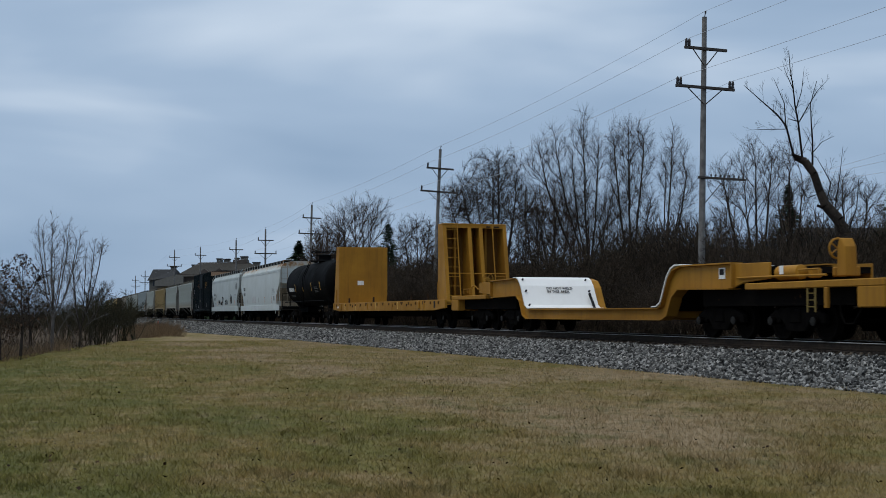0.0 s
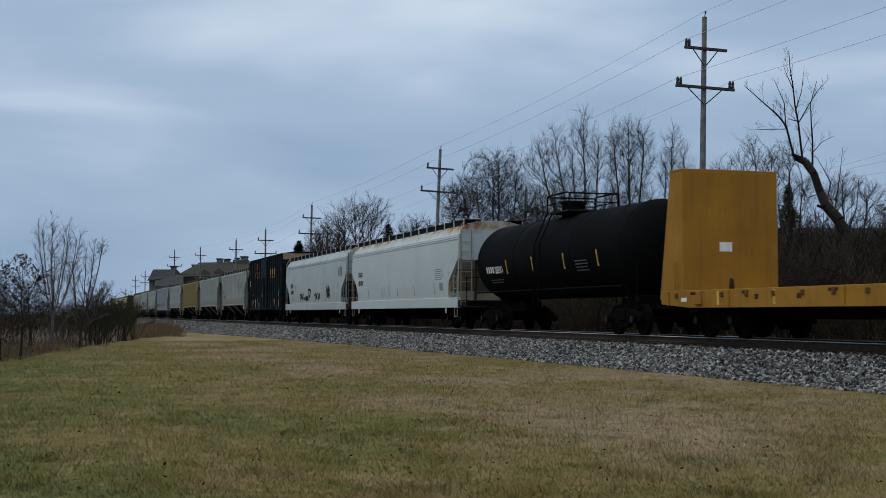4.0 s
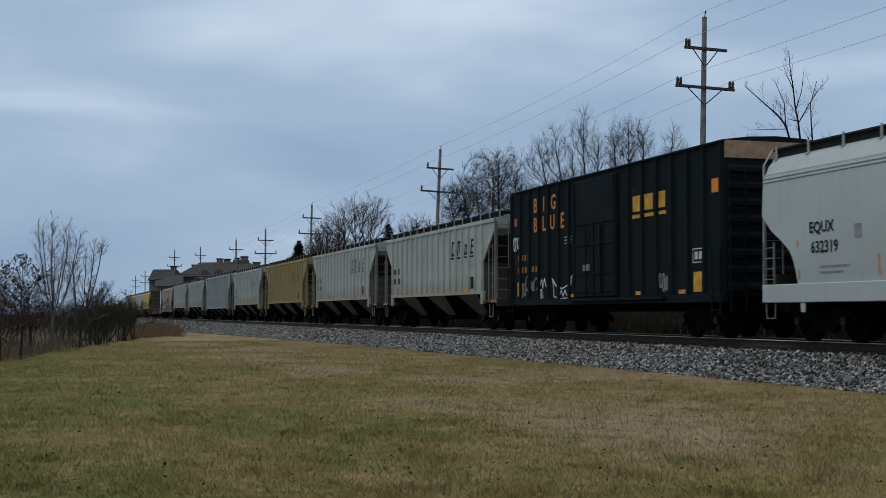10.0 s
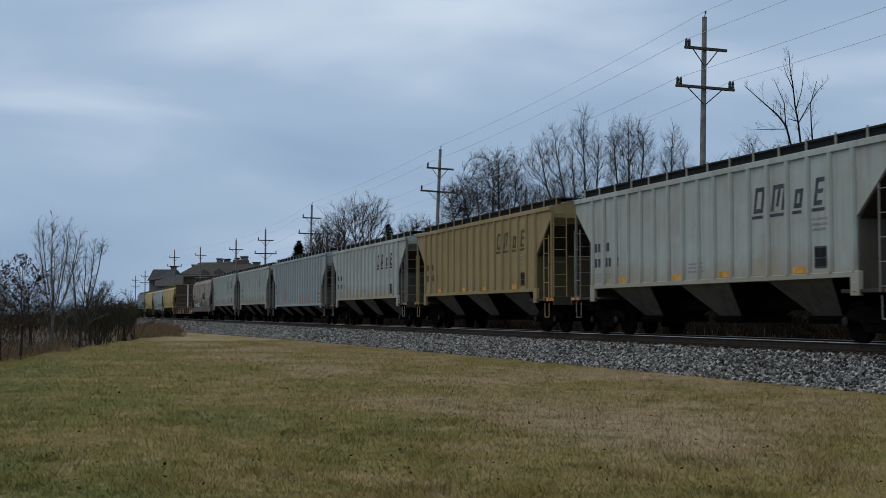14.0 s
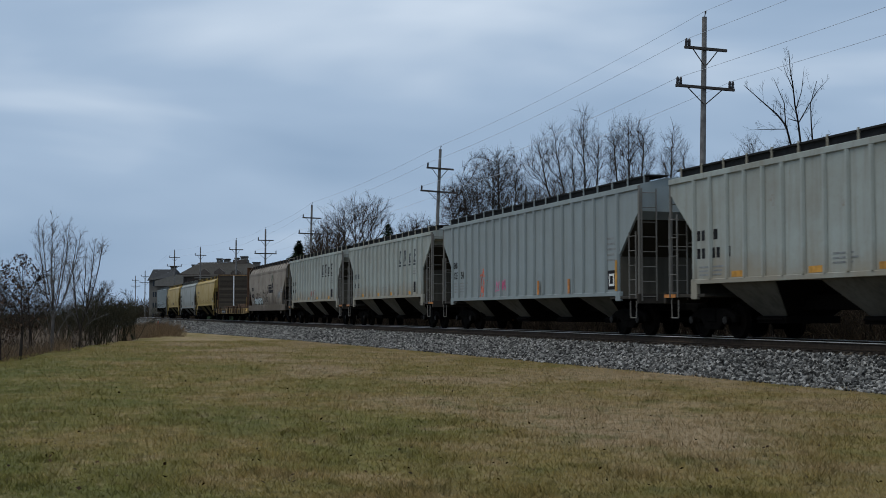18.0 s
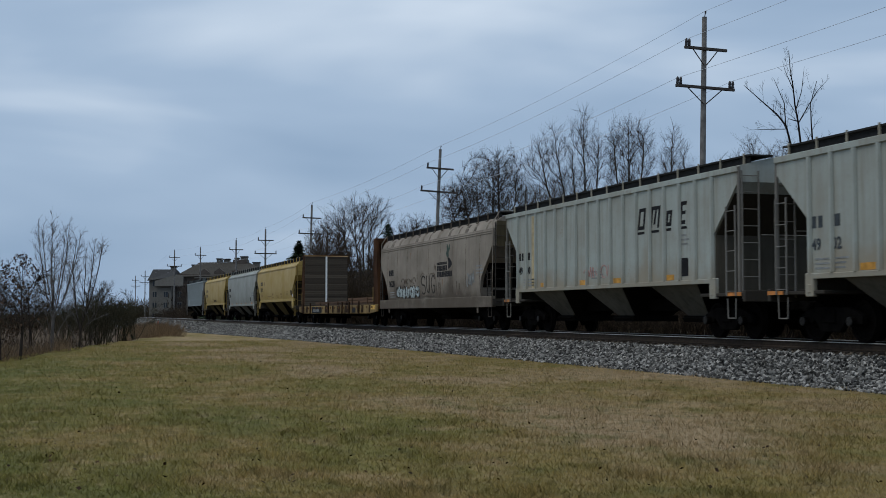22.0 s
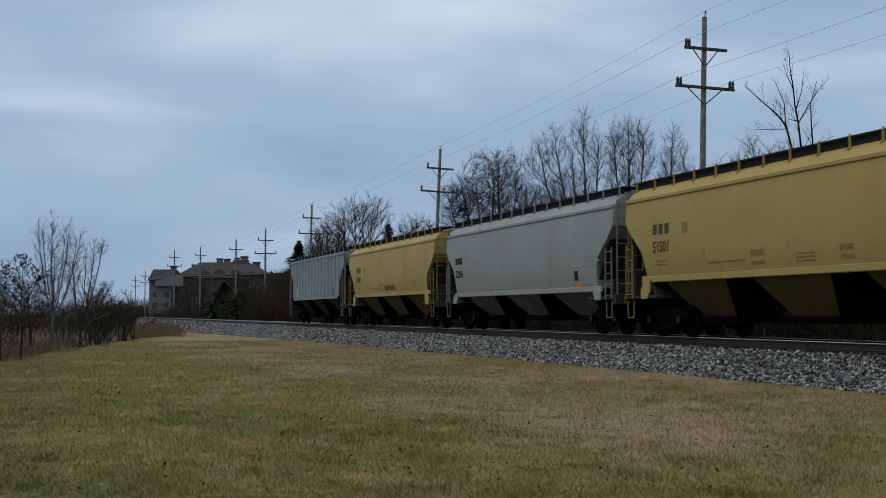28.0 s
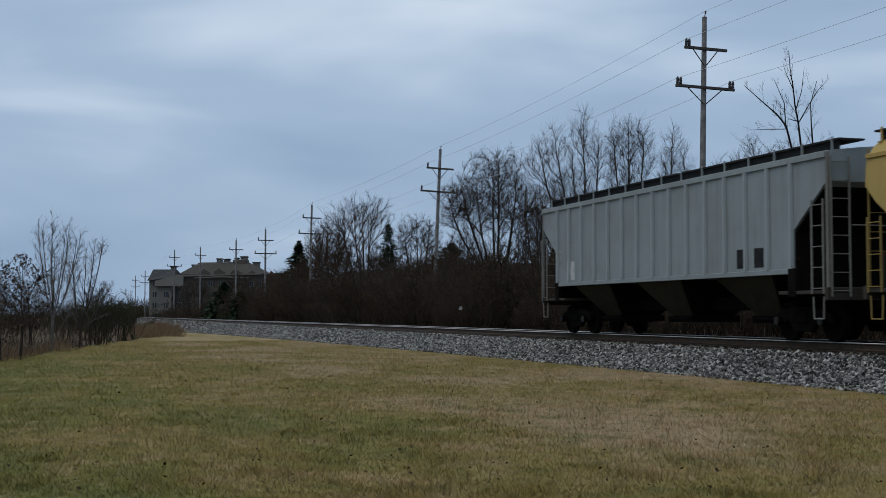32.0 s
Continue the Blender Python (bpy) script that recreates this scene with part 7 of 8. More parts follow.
# behind the pole line
grown_tree(-117.4, 42, [(-0.8, 13.3, 4.0, 3.4), (-2.4, 11.8, 2.6, 2.6), (1.6, 11.9, 2.6, 3.0), (-0.3, 15.8, 2.7, 2.2), (-3.9, 12.9, 2.0, 2.0), (-4.7, 11.2, 1.7, 1.4)], 11, "broad bare deciduous tree with a rounded crown", 0.3, n=3200, clear=0.24, spread=0.74, rise=0.2)
grown_tree(-98.1, 43, [(-0.6, 15.8, 1.2, 3.2), (-2.8, 15.1, 1.1, 2.8), (-4.4, 14.3, 1.1, 2.1), (0.8, 14.3, 0.9, 2.6), (-1.4, 12.0, 2.1, 2.3), (1.9, 10.6, 1.2, 1.9)], 12, "tall bare deciduous tree with ascending branches", 0.24, n=1150, clear=0.3, up=0.25)
grown_tree(-95.0, 45, [(-0.0, 15.6, 1.2, 2.7), (-1.1, 14.5, 0.8, 3.1), (1.2, 14.7, 1.0, 2.8), (-0.1, 11.7, 1.6, 2.3), (1.7, 10.1, 0.9, 1.8)], 13, "tall bare multi-stemmed tree with fine twigs", 0.2, n=1100, clear=0.26, up=0.3)
grown_tree(-88.0, 44, [(1.4, 13.8, 0.9, 2.7), (0.8, 12.1, 0.8, 2.1), (2.2, 11.5, 0.9, 2.1), (1.8, 9.7, 1.0, 1.3)], 14, "bare tree with slim stems that lean aside", 0.15, n=520, clear=0.22, up=0.15)
grown_tree(-122.7, 50, [(-0.6, 13.2, 2.4, 3.2), (-1.7, 10.8, 2.3, 2.6), (1.2, 11.1, 2.4, 2.6)], 15, "dense dark bare tree behind the brush", 0.26, n=1000, clear=0.25, spread=0.8, twig=M_TWIG_BROWN)
grown_tree(-76.7, 46, [(-0.4, 11.9, 1.3, 2.0), (-2.1, 10.9, 1.3, 1.5), (1.1, 11.5, 1.1, 1.7), (-1.0, 9.6, 1.8, 1.1)], 16, "bare tree with a loose spreading crown", 0.2, n=650, clear=0.22, up=0.15)
grown_tree(-79.2, 50, [(-0.4, 12.3, 1.0, 1.9), (0.8, 10.5, 1.2, 1.2), (-0.8, 9.9, 1.2, 1.0)], 26, "bare tree with slim upright stems", 0.15, n=380, clear=0.22, up=0.2)
grown_tree(-75.1, 52, [(-0.2, 10.2, 1.4, 1.3), (1.1, 9.8, 1.1, 1.1), (-1.3, 9.4, 1.0, 1.0)], 27, "low bare tree among the brush", 0.13, n=420, clear=0.3)
grown_tree(-197.0, 48, [(-2.0, 18.5, 4.4, 3.6), (1.1, 17.6, 3.2, 4.1), (-4.3, 15.8, 2.3, 3.1), (-0.7, 16.2, 4.1, 3.6)], 17, "bare vase-shaped tree with many fine upright branches", 0.34, n=800, clear=0.2, up=0.4, flare=True, spread=0.94, twiglets=1.6)
grown_tree(-174.9, 50, [(0.0, 13.5, 2.7, 3.2), (-1.8, 12.2, 1.8, 2.2), (1.9, 13.1, 1.6, 2.8)], 18, "bare tree with a rounded crown", 0.2, n=800, clear=0.25, spread=0.78, rise=0.35)
grown_tree(-244.9, 52, [(0.0, 17.8, 2.6, 4.2), (-2.2, 15.9, 2.4, 3.3), (2.2, 15.9, 2.2, 3.3)], 19, "bare tree with dense fine twigs", 0.2, n=480, clear=0.3, twig=M_TWIG_BROWN)
grown_tree(-222.4, 44, [(0.0, 9.9, 1.8, 3.4), (1.4, 10.8, 1.4, 3.4)], 29, "slim brownish bare tree among the brush", 0.12, n=300, clear=0.2, up=0.3, twig=M_TWIG_BROWN)
grown_tree(-141.3, 47, [(-0.5, 10.2, 2.2, 2.2), (-2.3, 9.5, 1.7, 1.8)], 39, "bare tree with a loose crown", 0.16, n=380, clear=0.3)
grown_tree(-114.2, 44.5, [(-0.3, 8.5, 1.8, 1.7), (-1.3, 7.7, 1.3, 1.4)], 49, "low bare tree with a loose crown", 0.14, n=420, clear=0.3)
grown_tree(-112.7, 52, [(0.0, 9.6, 2.2, 2.2), (-1.4, 8.5, 1.6, 1.6)], 59, "low bare tree with a loose crown", 0.14, n=420, clear=0.3)
grown_tree(-92.3, 50, [(-0.2, 8.7, 1.8, 1.4), (1.4, 8.9, 1.4, 1.5)], 69, "low bare tree among the brush", 0.13, n=420, clear=0.3)
grown_tree(-205.3, 55, [(0.0, 11.8, 2.8, 2.4), (-2.3, 12.2, 2.2, 2.4)], 79, "low bare tree among the brush", 0.13, n=320, clear=0.3)
grown_tree(-344.1, 50, [(0.0, 10.8, 3.9, 3.3), (-3.8, 10.0, 3.6, 2.7)], 89, "low bare tree before the buildings", 0.2, n=300, clear=0.3, twig=M_TWIG_BROWN)
grown_tree(-410.0, 48, [(0.0, 11.4, 4.3, 3.6), (-4.5, 10.1, 3.9, 3.2)], 99, "low bare tree before the buildings", 0.2, n=300, clear=0.3, twig=M_TWIG_BROWN)
grown_tree(-274.8, 46, [(0.0, 9.1, 2.4, 3.0), (2.4, 9.7, 1.9, 2.7)], 109, "low bare tree before the buildings", 0.16, n=280, clear=0.3, twig=M_TWIG_BROWN)
grown_tree(-210.0, 47, [(-0.3, 11.8, 2.8, 2.4), (-2.8, 10.9, 2.3, 2.3)], 119, "brownish bare tree among the brush", 0.16, n=420, clear=0.25, twig=M_TWIG_BROWN)
grown_tree(-174.0, 45, [(-0.2, 9.4, 2.2, 1.9), (-2.0, 9.0, 1.7, 1.7)], 129, "brownish bare tree among the brush", 0.15, n=420, clear=0.25, twig=M_TWIG_BROWN)
grown_tree(-146.1, 44, [(-0.1, 7.7, 1.9, 1.7), (-1.7, 7.4, 1.5, 1.5)], 139, "brownish bare tree among the brush", 0.14, n=420, clear=0.25, twig=M_TWIG_BROWN)
grown_tree(-232.1, 43, [(0.0, 9.1, 2.1, 2.7), (1.5, 10.2, 1.9, 3.1)], 149, "brownish bare tree among the brush", 0.15, n=360, clear=0.2, up=0.3, twig=M_TWIG_BROWN)
grown_tree(-114.2, 48, [(-0.1, 8.6, 2.2, 1.6), (1.6, 8.0, 1.6, 1.5)], 159, "low brownish bare tree among the brush", 0.14, n=420, clear=0.25, twig=M_TWIG_BROWN)
grown_tree(-126.2, 46, [(0.0, 7.8, 2.0, 1.6), (-2.1, 7.5, 1.5, 1.4)], 169, "low brownish bare tree among the brush", 0.14, n=420, clear=0.25, twig=M_TWIG_BROWN)
grown_tree(-101.4, 50, [(0.0, 8.3, 1.7, 1.5), (1.7, 8.6, 1.4, 1.5)], 179, "low bare tree among the brush", 0.13, n=380, clear=0.25)
grown_tree(-114.3, 45, [(-0.4, 12.0, 1.8, 2.6), (-1.5, 10.1, 1.5, 2.2), (1.5, 10.7, 1.8, 2.4)], 189, "dense brownish bare tree behind the brush", 0.2, n=650, clear=0.22, spread=0.8, twig=M_TWIG_BROWN)
grown_tree(-118.0, 52, [(-0.6, 11.9, 2.3, 2.7), (1.4, 11.1, 1.9, 2.5), (-2.0, 10.5, 1.7, 2.3)], 199, "dense bare tree behind the brush", 0.2, n=800, clear=0.22, spread=0.8)
conifer(-272.0, 51.5, 17.9, 11.5, 1, taper=0.85, n=4600)
conifer(-171.8, 45, 14.6, 3.4, 2, "narrow dark green conifer with a rounded top", taper=0.5, n=3200)
conifer(-95.3, 60, 12.6, 6.0, 3)
conifer(-61.2, 45.9, 9.7, 6.0, 4)
conifer(-158.4, 50, 11.2, 8.5, 5, taper=0.6, n=4200)
conifer(-191.0, 25.0, 7.0, 6.4, 6, "dark evergreen before the buildings", taper=0.7, n=3400)
conifer(-172.5, 24.8, 5.2, 4.2, 7, "dark evergreen before the buildings", taper=0.7, n=3400)
conifer(-203.0, 24.9, 4.6, 4.2, 8, "low dark evergreen before the buildings", taper=0.7, n=3400)
grown_tree(-155.0, 31.5, [(-0.3, 9.3, 1.8, 2.3), (1.0, 8.0, 1.7, 2.1), (-1.4, 7.3, 1.2, 1.5)], 201, "dense brown bare tree before the conifer", 0.14, n=420, clear=0.2, spread=0.8, rise=0.4, twig=M_TWIG_BROWN)
grown_tree(-144.2, 31.8, [(-0.1, 9.4, 1.6, 2.5), (-1.3, 8.0, 1.4, 1.9), (1.3, 7.5, 1.4, 1.9)], 202, "dense brown bare tree behind the line", 0.14, n=420, clear=0.2, spread=0.8, rise=0.4, twig=M_TWIG_BROWN)
grown_tree(-131.7, 31.6, [(-0.2, 8.4, 1.5, 2.1), (1.1, 6.9, 1.4, 1.7), (-1.3, 6.6, 1.2, 1.5)], 203, "dense brown bare tree behind the line", 0.14, n=420, clear=0.2, spread=0.8, rise=0.4, twig=M_TWIG_BROWN)
grown_tree(-197.8, 42, [(-0.4, 13.9, 2.7, 3.7), (1.8, 12.6, 2.5, 3.5), (-1.8, 11.7, 2.1, 2.7)], 204, "dense brown bare tree behind the line", 0.16, n=560, clear=0.2, spread=0.82, rise=0.4, twig=M_TWIG_BROWN)
grown_tree(-109.6, 33, [(-0.2, 7.1, 1.3, 1.3), (1.0, 6.5, 1.3, 1.2), (-1.3, 6.0, 1.2, 1.0)], 205, "low dense reddish-brown bare tree behind the line", 0.12, n=420, clear=0.2, spread=0.8, rise=0.4, twig=M_TWIG_BROWN)
grown_tree(-124.3, 34, [(-0.2, 5.4, 1.2, 1.0), (1.1, 5.7, 1.1, 1.0), (-1.2, 5.2, 1.0, 0.9)], 206, "low brown bare tree behind the line", 0.1, n=420, clear=0.2, spread=0.8, rise=0.4, twig=M_TWIG_BROWN)
grown_tree(-285.8, 31, [(0.0, 8.3, 2.5, 2.5), (2.1, 7.5, 2.0, 2.2), (-2.1, 6.8, 2.0, 2.0)], 207, "brown bare tree before the buildings", 0.2, n=620, clear=0.2, spread=0.8, rise=0.4, twig=M_UNDER_BROWN)
grown_tree(-200.0, 31, [(-0.2, 5.0, 1.8, 1.6), (1.6, 4.6, 1.4, 1.2), (-1.4, 4.4, 1.2, 1.2)], 208, "brown bare tree before the buildings", 0.14, n=620, clear=0.2, spread=0.8, rise=0.4, twig=M_UNDER_BROWN)
grown_tree(-175.8, 31, [(-0.2, 4.5, 1.4, 1.4), (1.1, 5.1, 1.2, 1.7)], 209, "brown bare tree before the conifer", 0.14, n=620, clear=0.2, spread=0.8, rise=0.4, twig=M_UNDER_BROWN)
# lower woods behind, copied from four of the low trees
LOW_TREES = [grown_tree(fx, fy, lobes, 60 + i, "bare brown tree in the woods behind the line", 0.14, n=330, clear=0.28, up=0.12, twig=M_TWIG_BROWN if i % 2 else None)
             for i, (fx, fy, lobes) in enumerate(((-150.0, 58.0, [(0, 7.6, 2.6, 2.8), (1.5, 6.6, 2.0, 2.2)]), (-128.0, 60.0, [(0, 7.4, 2.2, 3.0), (-1.6, 6.4, 1.8, 2.2)]),
                                                  (-186.0, 57.0, [(0, 8.0, 2.8, 2.8), (2.0, 7.0, 2.0, 2.2)]), (-104.0, 58.0, [(0, 7.2, 2.4, 2.6), (-1.4, 6.0, 2.0, 2.0)])))]
for i, (fx, fy, fh) in enumerate([(-285.5, 58, 1.5), (-240.0, 60, 1.35), (-214.0, 58, 1.2), (-170.0, 60, 1.1), (-138.3, 56, 1.0), (-120.4, 57, 0.95), (-112.0, 60, 1.0), (-98.2, 56, 0.95), (-86.5, 56, 0.95),
                                  (-92.0, 60, 1.0), (-80.0, 57, 0.9), (-68.0, 54, 0.85), (-340.3, 60, 1.4), (-300.0, 50, 1.1), (-375.5, 44, 1.0), (-446.8, 40, 1.1), (-260.0, 50, 1.05), (-228.0, 55, 1.2), (-64.0, 50, 0.75)]):
    copy_thing(LOW_TREES[(i * 7) % 4], pose(fx, fy, float(ground_z(fx, fy)), 0, 0, (i * 77) % 360)).scale = (fh, fh, fh)
# by the lawn's rim
grown_tree(-61.8, 0.25, [(0.0, 5.69, 0.42, 1.19), (-0.68, 5.6, 0.3, 0.85), (0.75, 5.7, 0.34, 0.95), (1.3, 5.3, 0.28, 0.8), (-0.47, 4.91, 0.42, 1.25), (0.57, 4.91, 0.57, 1.3), (1.12, 4.65, 0.26, 0.88), (0.0, 4.13, 0.73, 0.91), (0.21, 3.35, 0.88, 0.65)], 31, "slender greyish bare tree at the edge of the lawn", 0.085, n=560, clear=0.3, up=0.5, spread=0.92, twiglets=1.1, bark=M_BARK_PALE, twig=M_BARK_PALE)
grown_tree(-76.0, 1.78, [(0.8, 5.97, 0.45, 0.83), (1.28, 6.13, 0.39, 0.64), (0.32, 5.0, 0.58, 1.16), (-0.48, 4.68, 0.58, 0.96), (1.77, 3.88, 0.39, 0.26)], 32, "bare tree leaning over the shrubs", 0.08, n=330, clear=0.25, up=0.2, spread=0.9, twiglets=1.2, bark=M_BARK, twig=M_BARK_PALE)


def leafy_tree(x, y, height, seed):
    """A small dark tree that keeps its withered leaves."""
    root = bare_tree(x, y, height, seed, "small dark tree with withered leaves at the lawn's edge", 1.15, dense=0.8, radius=0.065)
    rng = np.random.default_rng(seed)
    n = 800
    a, t = rng.random(n) * 6.28, rng.random(n)
    rad = height * 0.30 * np.sqrt(rng.random(n)) * np.sin(np.pi * (0.15 + 0.8 * t))
    c = np.stack([rad * np.cos(a), rad * np.sin(a), height * (0.25 + 0.73 * t)], 1)
    d, s = rng.normal(size=(n, 3)), rng.uniform(0.025, 0.06, n)[:, None]
    e = np.cross(d, rng.normal(size=(n, 3)))
    d, e = d / np.linalg.norm(d, axis=1, keepdims=True) * s, e / np.linalg.norm(e, axis=1, keepdims=True) * s * 0.7
    v = np.stack([c - d, c + e, c + d, c - e], 1).reshape(-1, 3)
    tagged(part("leaf_crown", big_mesh("leaf_crown", v, np.arange(n * 4).reshape(-1, 4), M_LEAF), M_LEAF, root), kind="stuff")


leafy_tree(-50.1, -0.9, 3.9, 33)
leafy_tree(-55.0, -2.9, 4.6, 34)
leafy_tree(-60.0, -1.9, 4.4, 35)
leafy_tree(-72.0, -2.6, 5.5, 36)
bare_tree(-95.0, -1.0, 6.0, 42, "bare tree behind the shrubs", 1.0, stems=2, dense=0.8)
bare_tree(-110.0, 3.5, 6.0, 43, "bare tree behind the shrubs", 1.0, stems=2, dense=0.8)


def broken_tree(x, y):
    """A thick cut trunk that leans over, with a crown of young upright shoots. Lines: (across, height)."""
    gen = random.Random(77)
    root = thing("broken_tree", "thick dark leaning trunk, cut off, with young shoots", "tree", "bare trees by the line", pose(x, y, float(ground_z(x, y)), 0, 0, -math.degrees(ALPHA)))
    trunk = [(0.10, -0.1), (0.03, 3.0), (-0.05, 4.6), (-0.35, 5.17), (-0.8, 5.71), (-1.0, 6.25), (-1.28, 6.97), (-1.58, 7.45), (-1.98, 7.62)]
    girth = [0.30, 0.24, 0.23, 0.22, 0.20, 0.165, 0.155, 0.16, 0.11]
    pts = [(0.08 * math.sin(2.3 * k), a, b) for k, (a, b) in enumerate(trunk)]
    v, fc = prisms([(*pts[i], *pts[i + 1], girth[i], girth[i + 1]) for i in range(len(pts) - 1)], 10)
    part("trunk", big_mesh("trunk", v, fc, M_BARK), M_BARK, root)
    part("stub", Shape().tube((0, -1.78, 7.55), (0.05, -2.12, 7.72), 0.12, 8, 0.05).tube((0, -0.85, 5.6), (-0.1, -1.12, 5.72), 0.08, 7, 0.05), M_BARK_DARK, root)
    shoots = (([(-2.02, 7.6), (-2.33, 8.86), (-2.69, 9.31), (-3.23, 9.77), (-3.64, 10.13), (-4.0, 10.44)], 0.045), ([(-2.33, 8.86), (-2.38, 9.77), (-2.6, 10.31), (-2.78, 10.76)], 0.025),
              ([(-1.7, 7.6), (-1.84, 8.95), (-1.97, 9.68), (-2.04, 10.4), (-2.15, 11.12), (-2.2, 11.84)], 0.045), ([(-1.93, 9.49), (-1.7, 10.22), (-1.59, 11.21)], 0.022),
              ([(-2.02, 10.31), (-2.33, 11.03), (-2.44, 11.44)], 0.018), ([(-1.84, 8.95), (-1.52, 9.49), (-1.07, 10.22), (-0.53, 10.8)], 0.025),
              ([(-1.3, 7.3), (-1.27, 8.23), (-1.3, 9.04), (-1.3, 9.77), (-1.03, 10.67)], 0.042), ([(-1.3, 7.78), (-0.89, 8.23), (-0.4, 8.46)], 0.02), ([(-2.33, 8.73), (-3.23, 8.7), (-3.95, 8.66)], 0.018),
              ([(-1.88, 9.04), (-2.24, 9.13), (-2.33, 8.91)], 0.02), ([(-0.44, 5.6), (-0.22, 6.79), (-0.04, 8.05)], 0.026), ([(-0.8, 5.7), (-0.58, 6.61), (-0.85, 7.15), (-1.16, 7.69)], 0.03),
              ([(-1.0, 6.2), (-1.5, 6.0), (-1.75, 6.5), (-1.9, 7.0)], 0.02), ([(0.0, 4.5), (0.4, 5.6), (0.5, 6.9)], 0.03), ([(0.0, 3.6), (-0.6, 4.6), (-0.8, 5.3)], 0.03))
    limbs, twigs = [], []
    spec = [(3, 3, 0.5, 34, 0.08, 0.03), (2, 2, 0.55, 34, 0.1, 0.02), (2, 0, 0, 0, 0.1, 0.0)]
    for line, r0 in shoots:
        off = gen.uniform(-0.3, 0.3)
        line = [Vector((off * k / len(line), a, b)) for k, (a, b) in enumerate(line)]
        for k in range(len(line) - 1):
            p, q = line[k], line[k + 1]
            f0, f1 = 1 - 0.75 * k / (len(line) - 1), 1 - 0.75 * (k + 1) / (len(line) - 1)
            limbs.append((*p, *q, r0 * f0, r0 * f1))
            for _ in range(gen.choice((2, 3))):
                d = ((q - p).normalized() + Vector((gen.gauss(0, 0.5), gen.choice((-1, 1)) * gen.uniform(0.4, 0.8), 0.3))).normalized()
                out = [[], [], [], []]
                grow(gen, p.lerp(q, gen.random() * 0.8), d, gen.uniform(0.3, 0.8) * (0.6 if k == len(line) - 2 else 1), r0 * f1 * 0.5, 0, out, spec, 0.005)
                twigs += out[0] + out[1] + out[2]
    for nm, rows, sides in (("shoot_crown", limbs, 5), ("twig_crown", twigs, 3)):
        v, fc = prisms(rows, sides)
        tagged(part(nm, big_mesh(nm, v, fc, M_BARK_DARK), M_BARK_DARK, root), kind="stuff")


broken_tree(-43.55, 30)


# brush between the track and the trees
def shrub_mesh(seed, skin):
    rng = random.Random(seed)
    out = [[], [], [], []]
    spec = [(4, 8, 0.5, 30, 0.10, 0.0), (3, 6, 0.55, 34, 0.15, 0.02), (3, 4, 0.55, 38, 0.18, 0.0), (2, 0, 0, 0, 0.2, 0)]
    for k in range(9):
        t, a = rng.uniform(0, 2 * math.pi), radians(rng.uniform(3, 32))
        d = Vector((math.sin(a) * math.cos(t), math.sin(a) * math.sin(t), math.cos(a)))
        grow(rng, Vector((math.cos(t) * 0.5 * rng.random(), math.sin(t) * 0.5 * rng.random(), -0.1)), d, rng.uniform(2.4, 4.2), 0.035, 0, out, spec)
    v, fc = prisms(out[0] + out[1] + out[2] + out[3], 3)
    return big_mesh("shrub", v, fc, skin)


SHRUBS = [shrub_mesh(100 + k, M_BRUSH) for k in range(6)]
EDGE_SHRUBS = [shrub_mesh(120 + k, M_BRUSH_OLIVE) for k in range(3)]


def shrub(x, y, scale, k, label="dense leafless brown shrub beside the line", group="brush along the track", kinds=SHRUBS):
    ob = new("shrub", kinds[k % len(kinds)])
    ob.matrix_basis = pose(x, y, float(ground_z(x, y)), 0, 0, (k * 67) % 360) @ Matrix.Diagonal((scale * 1.15, scale * 1.15, scale, 1))
    tagged(ob, label, "shrub", group)


rng_b = random.Random(5)
n_shrub = 0
for row, (y0, step, sc) in enumerate(((26.0, 2.3, 0.95), (29.5, 3.0, 1.05), (35.5, 4.2, 1.12), (41.0, 7.0, 1.12))):
    xx = -24.0 - row * 4
    while xx > -330 + row * 20:
        far = 1 + max(0, -xx - 90) / 130
        shrub(xx + rng_b.uniform(-0.8, 0.8), y0 + rng_b.uniform(-1.2, 1.2), sc * rng_b.uniform(0.62, 1.42) * min(1.2, far) * (0.82 if xx > -66 else 0.62 if xx < -185 else 1), n_shrub)
        n_shrub += 1
        xx -= step * rng_b.uniform(0.7, 1.3) * far
for k in range(34):
    xx = -46.0 - 2.8 * k
    shrub(xx + rng_b.uniform(-1, 1), 37.5 + rng_b.uniform(-2.0, 2.5), rng_b.uniform(1.25, 1.75) * (1 if xx > -80 else 0.9), n_shrub, "tall leafless brown shrub below the trees")
    n_shrub += 1
for sx, sy, ss in ((-79.0, 4.1, 0.66), (-80.0, 3.4, 0.72), (-81.0, 4.7, 0.66), (-83.0, 3.7, 0.8), (-84.0, 5.3, 0.7), (-86.0, 6.2, 0.6), (-88.0, 4.0, 0.72), 
                   (-110.0, 5.0, 0.9), (-120.0, 2.0, 1.0), (-140.0, 4.5, 1.0), (-150.0, -1.0, 1.2), (-130.0, -4.0, 1.2), (-165.0, 3.0, 1.2)):
    shrub(sx, sy - 0.6, ss, n_shrub, "leafless dark shrub at the edge of the lawn", "shrubs at the lawn's edge", EDGE_SHRUBS)
    n_shrub += 1


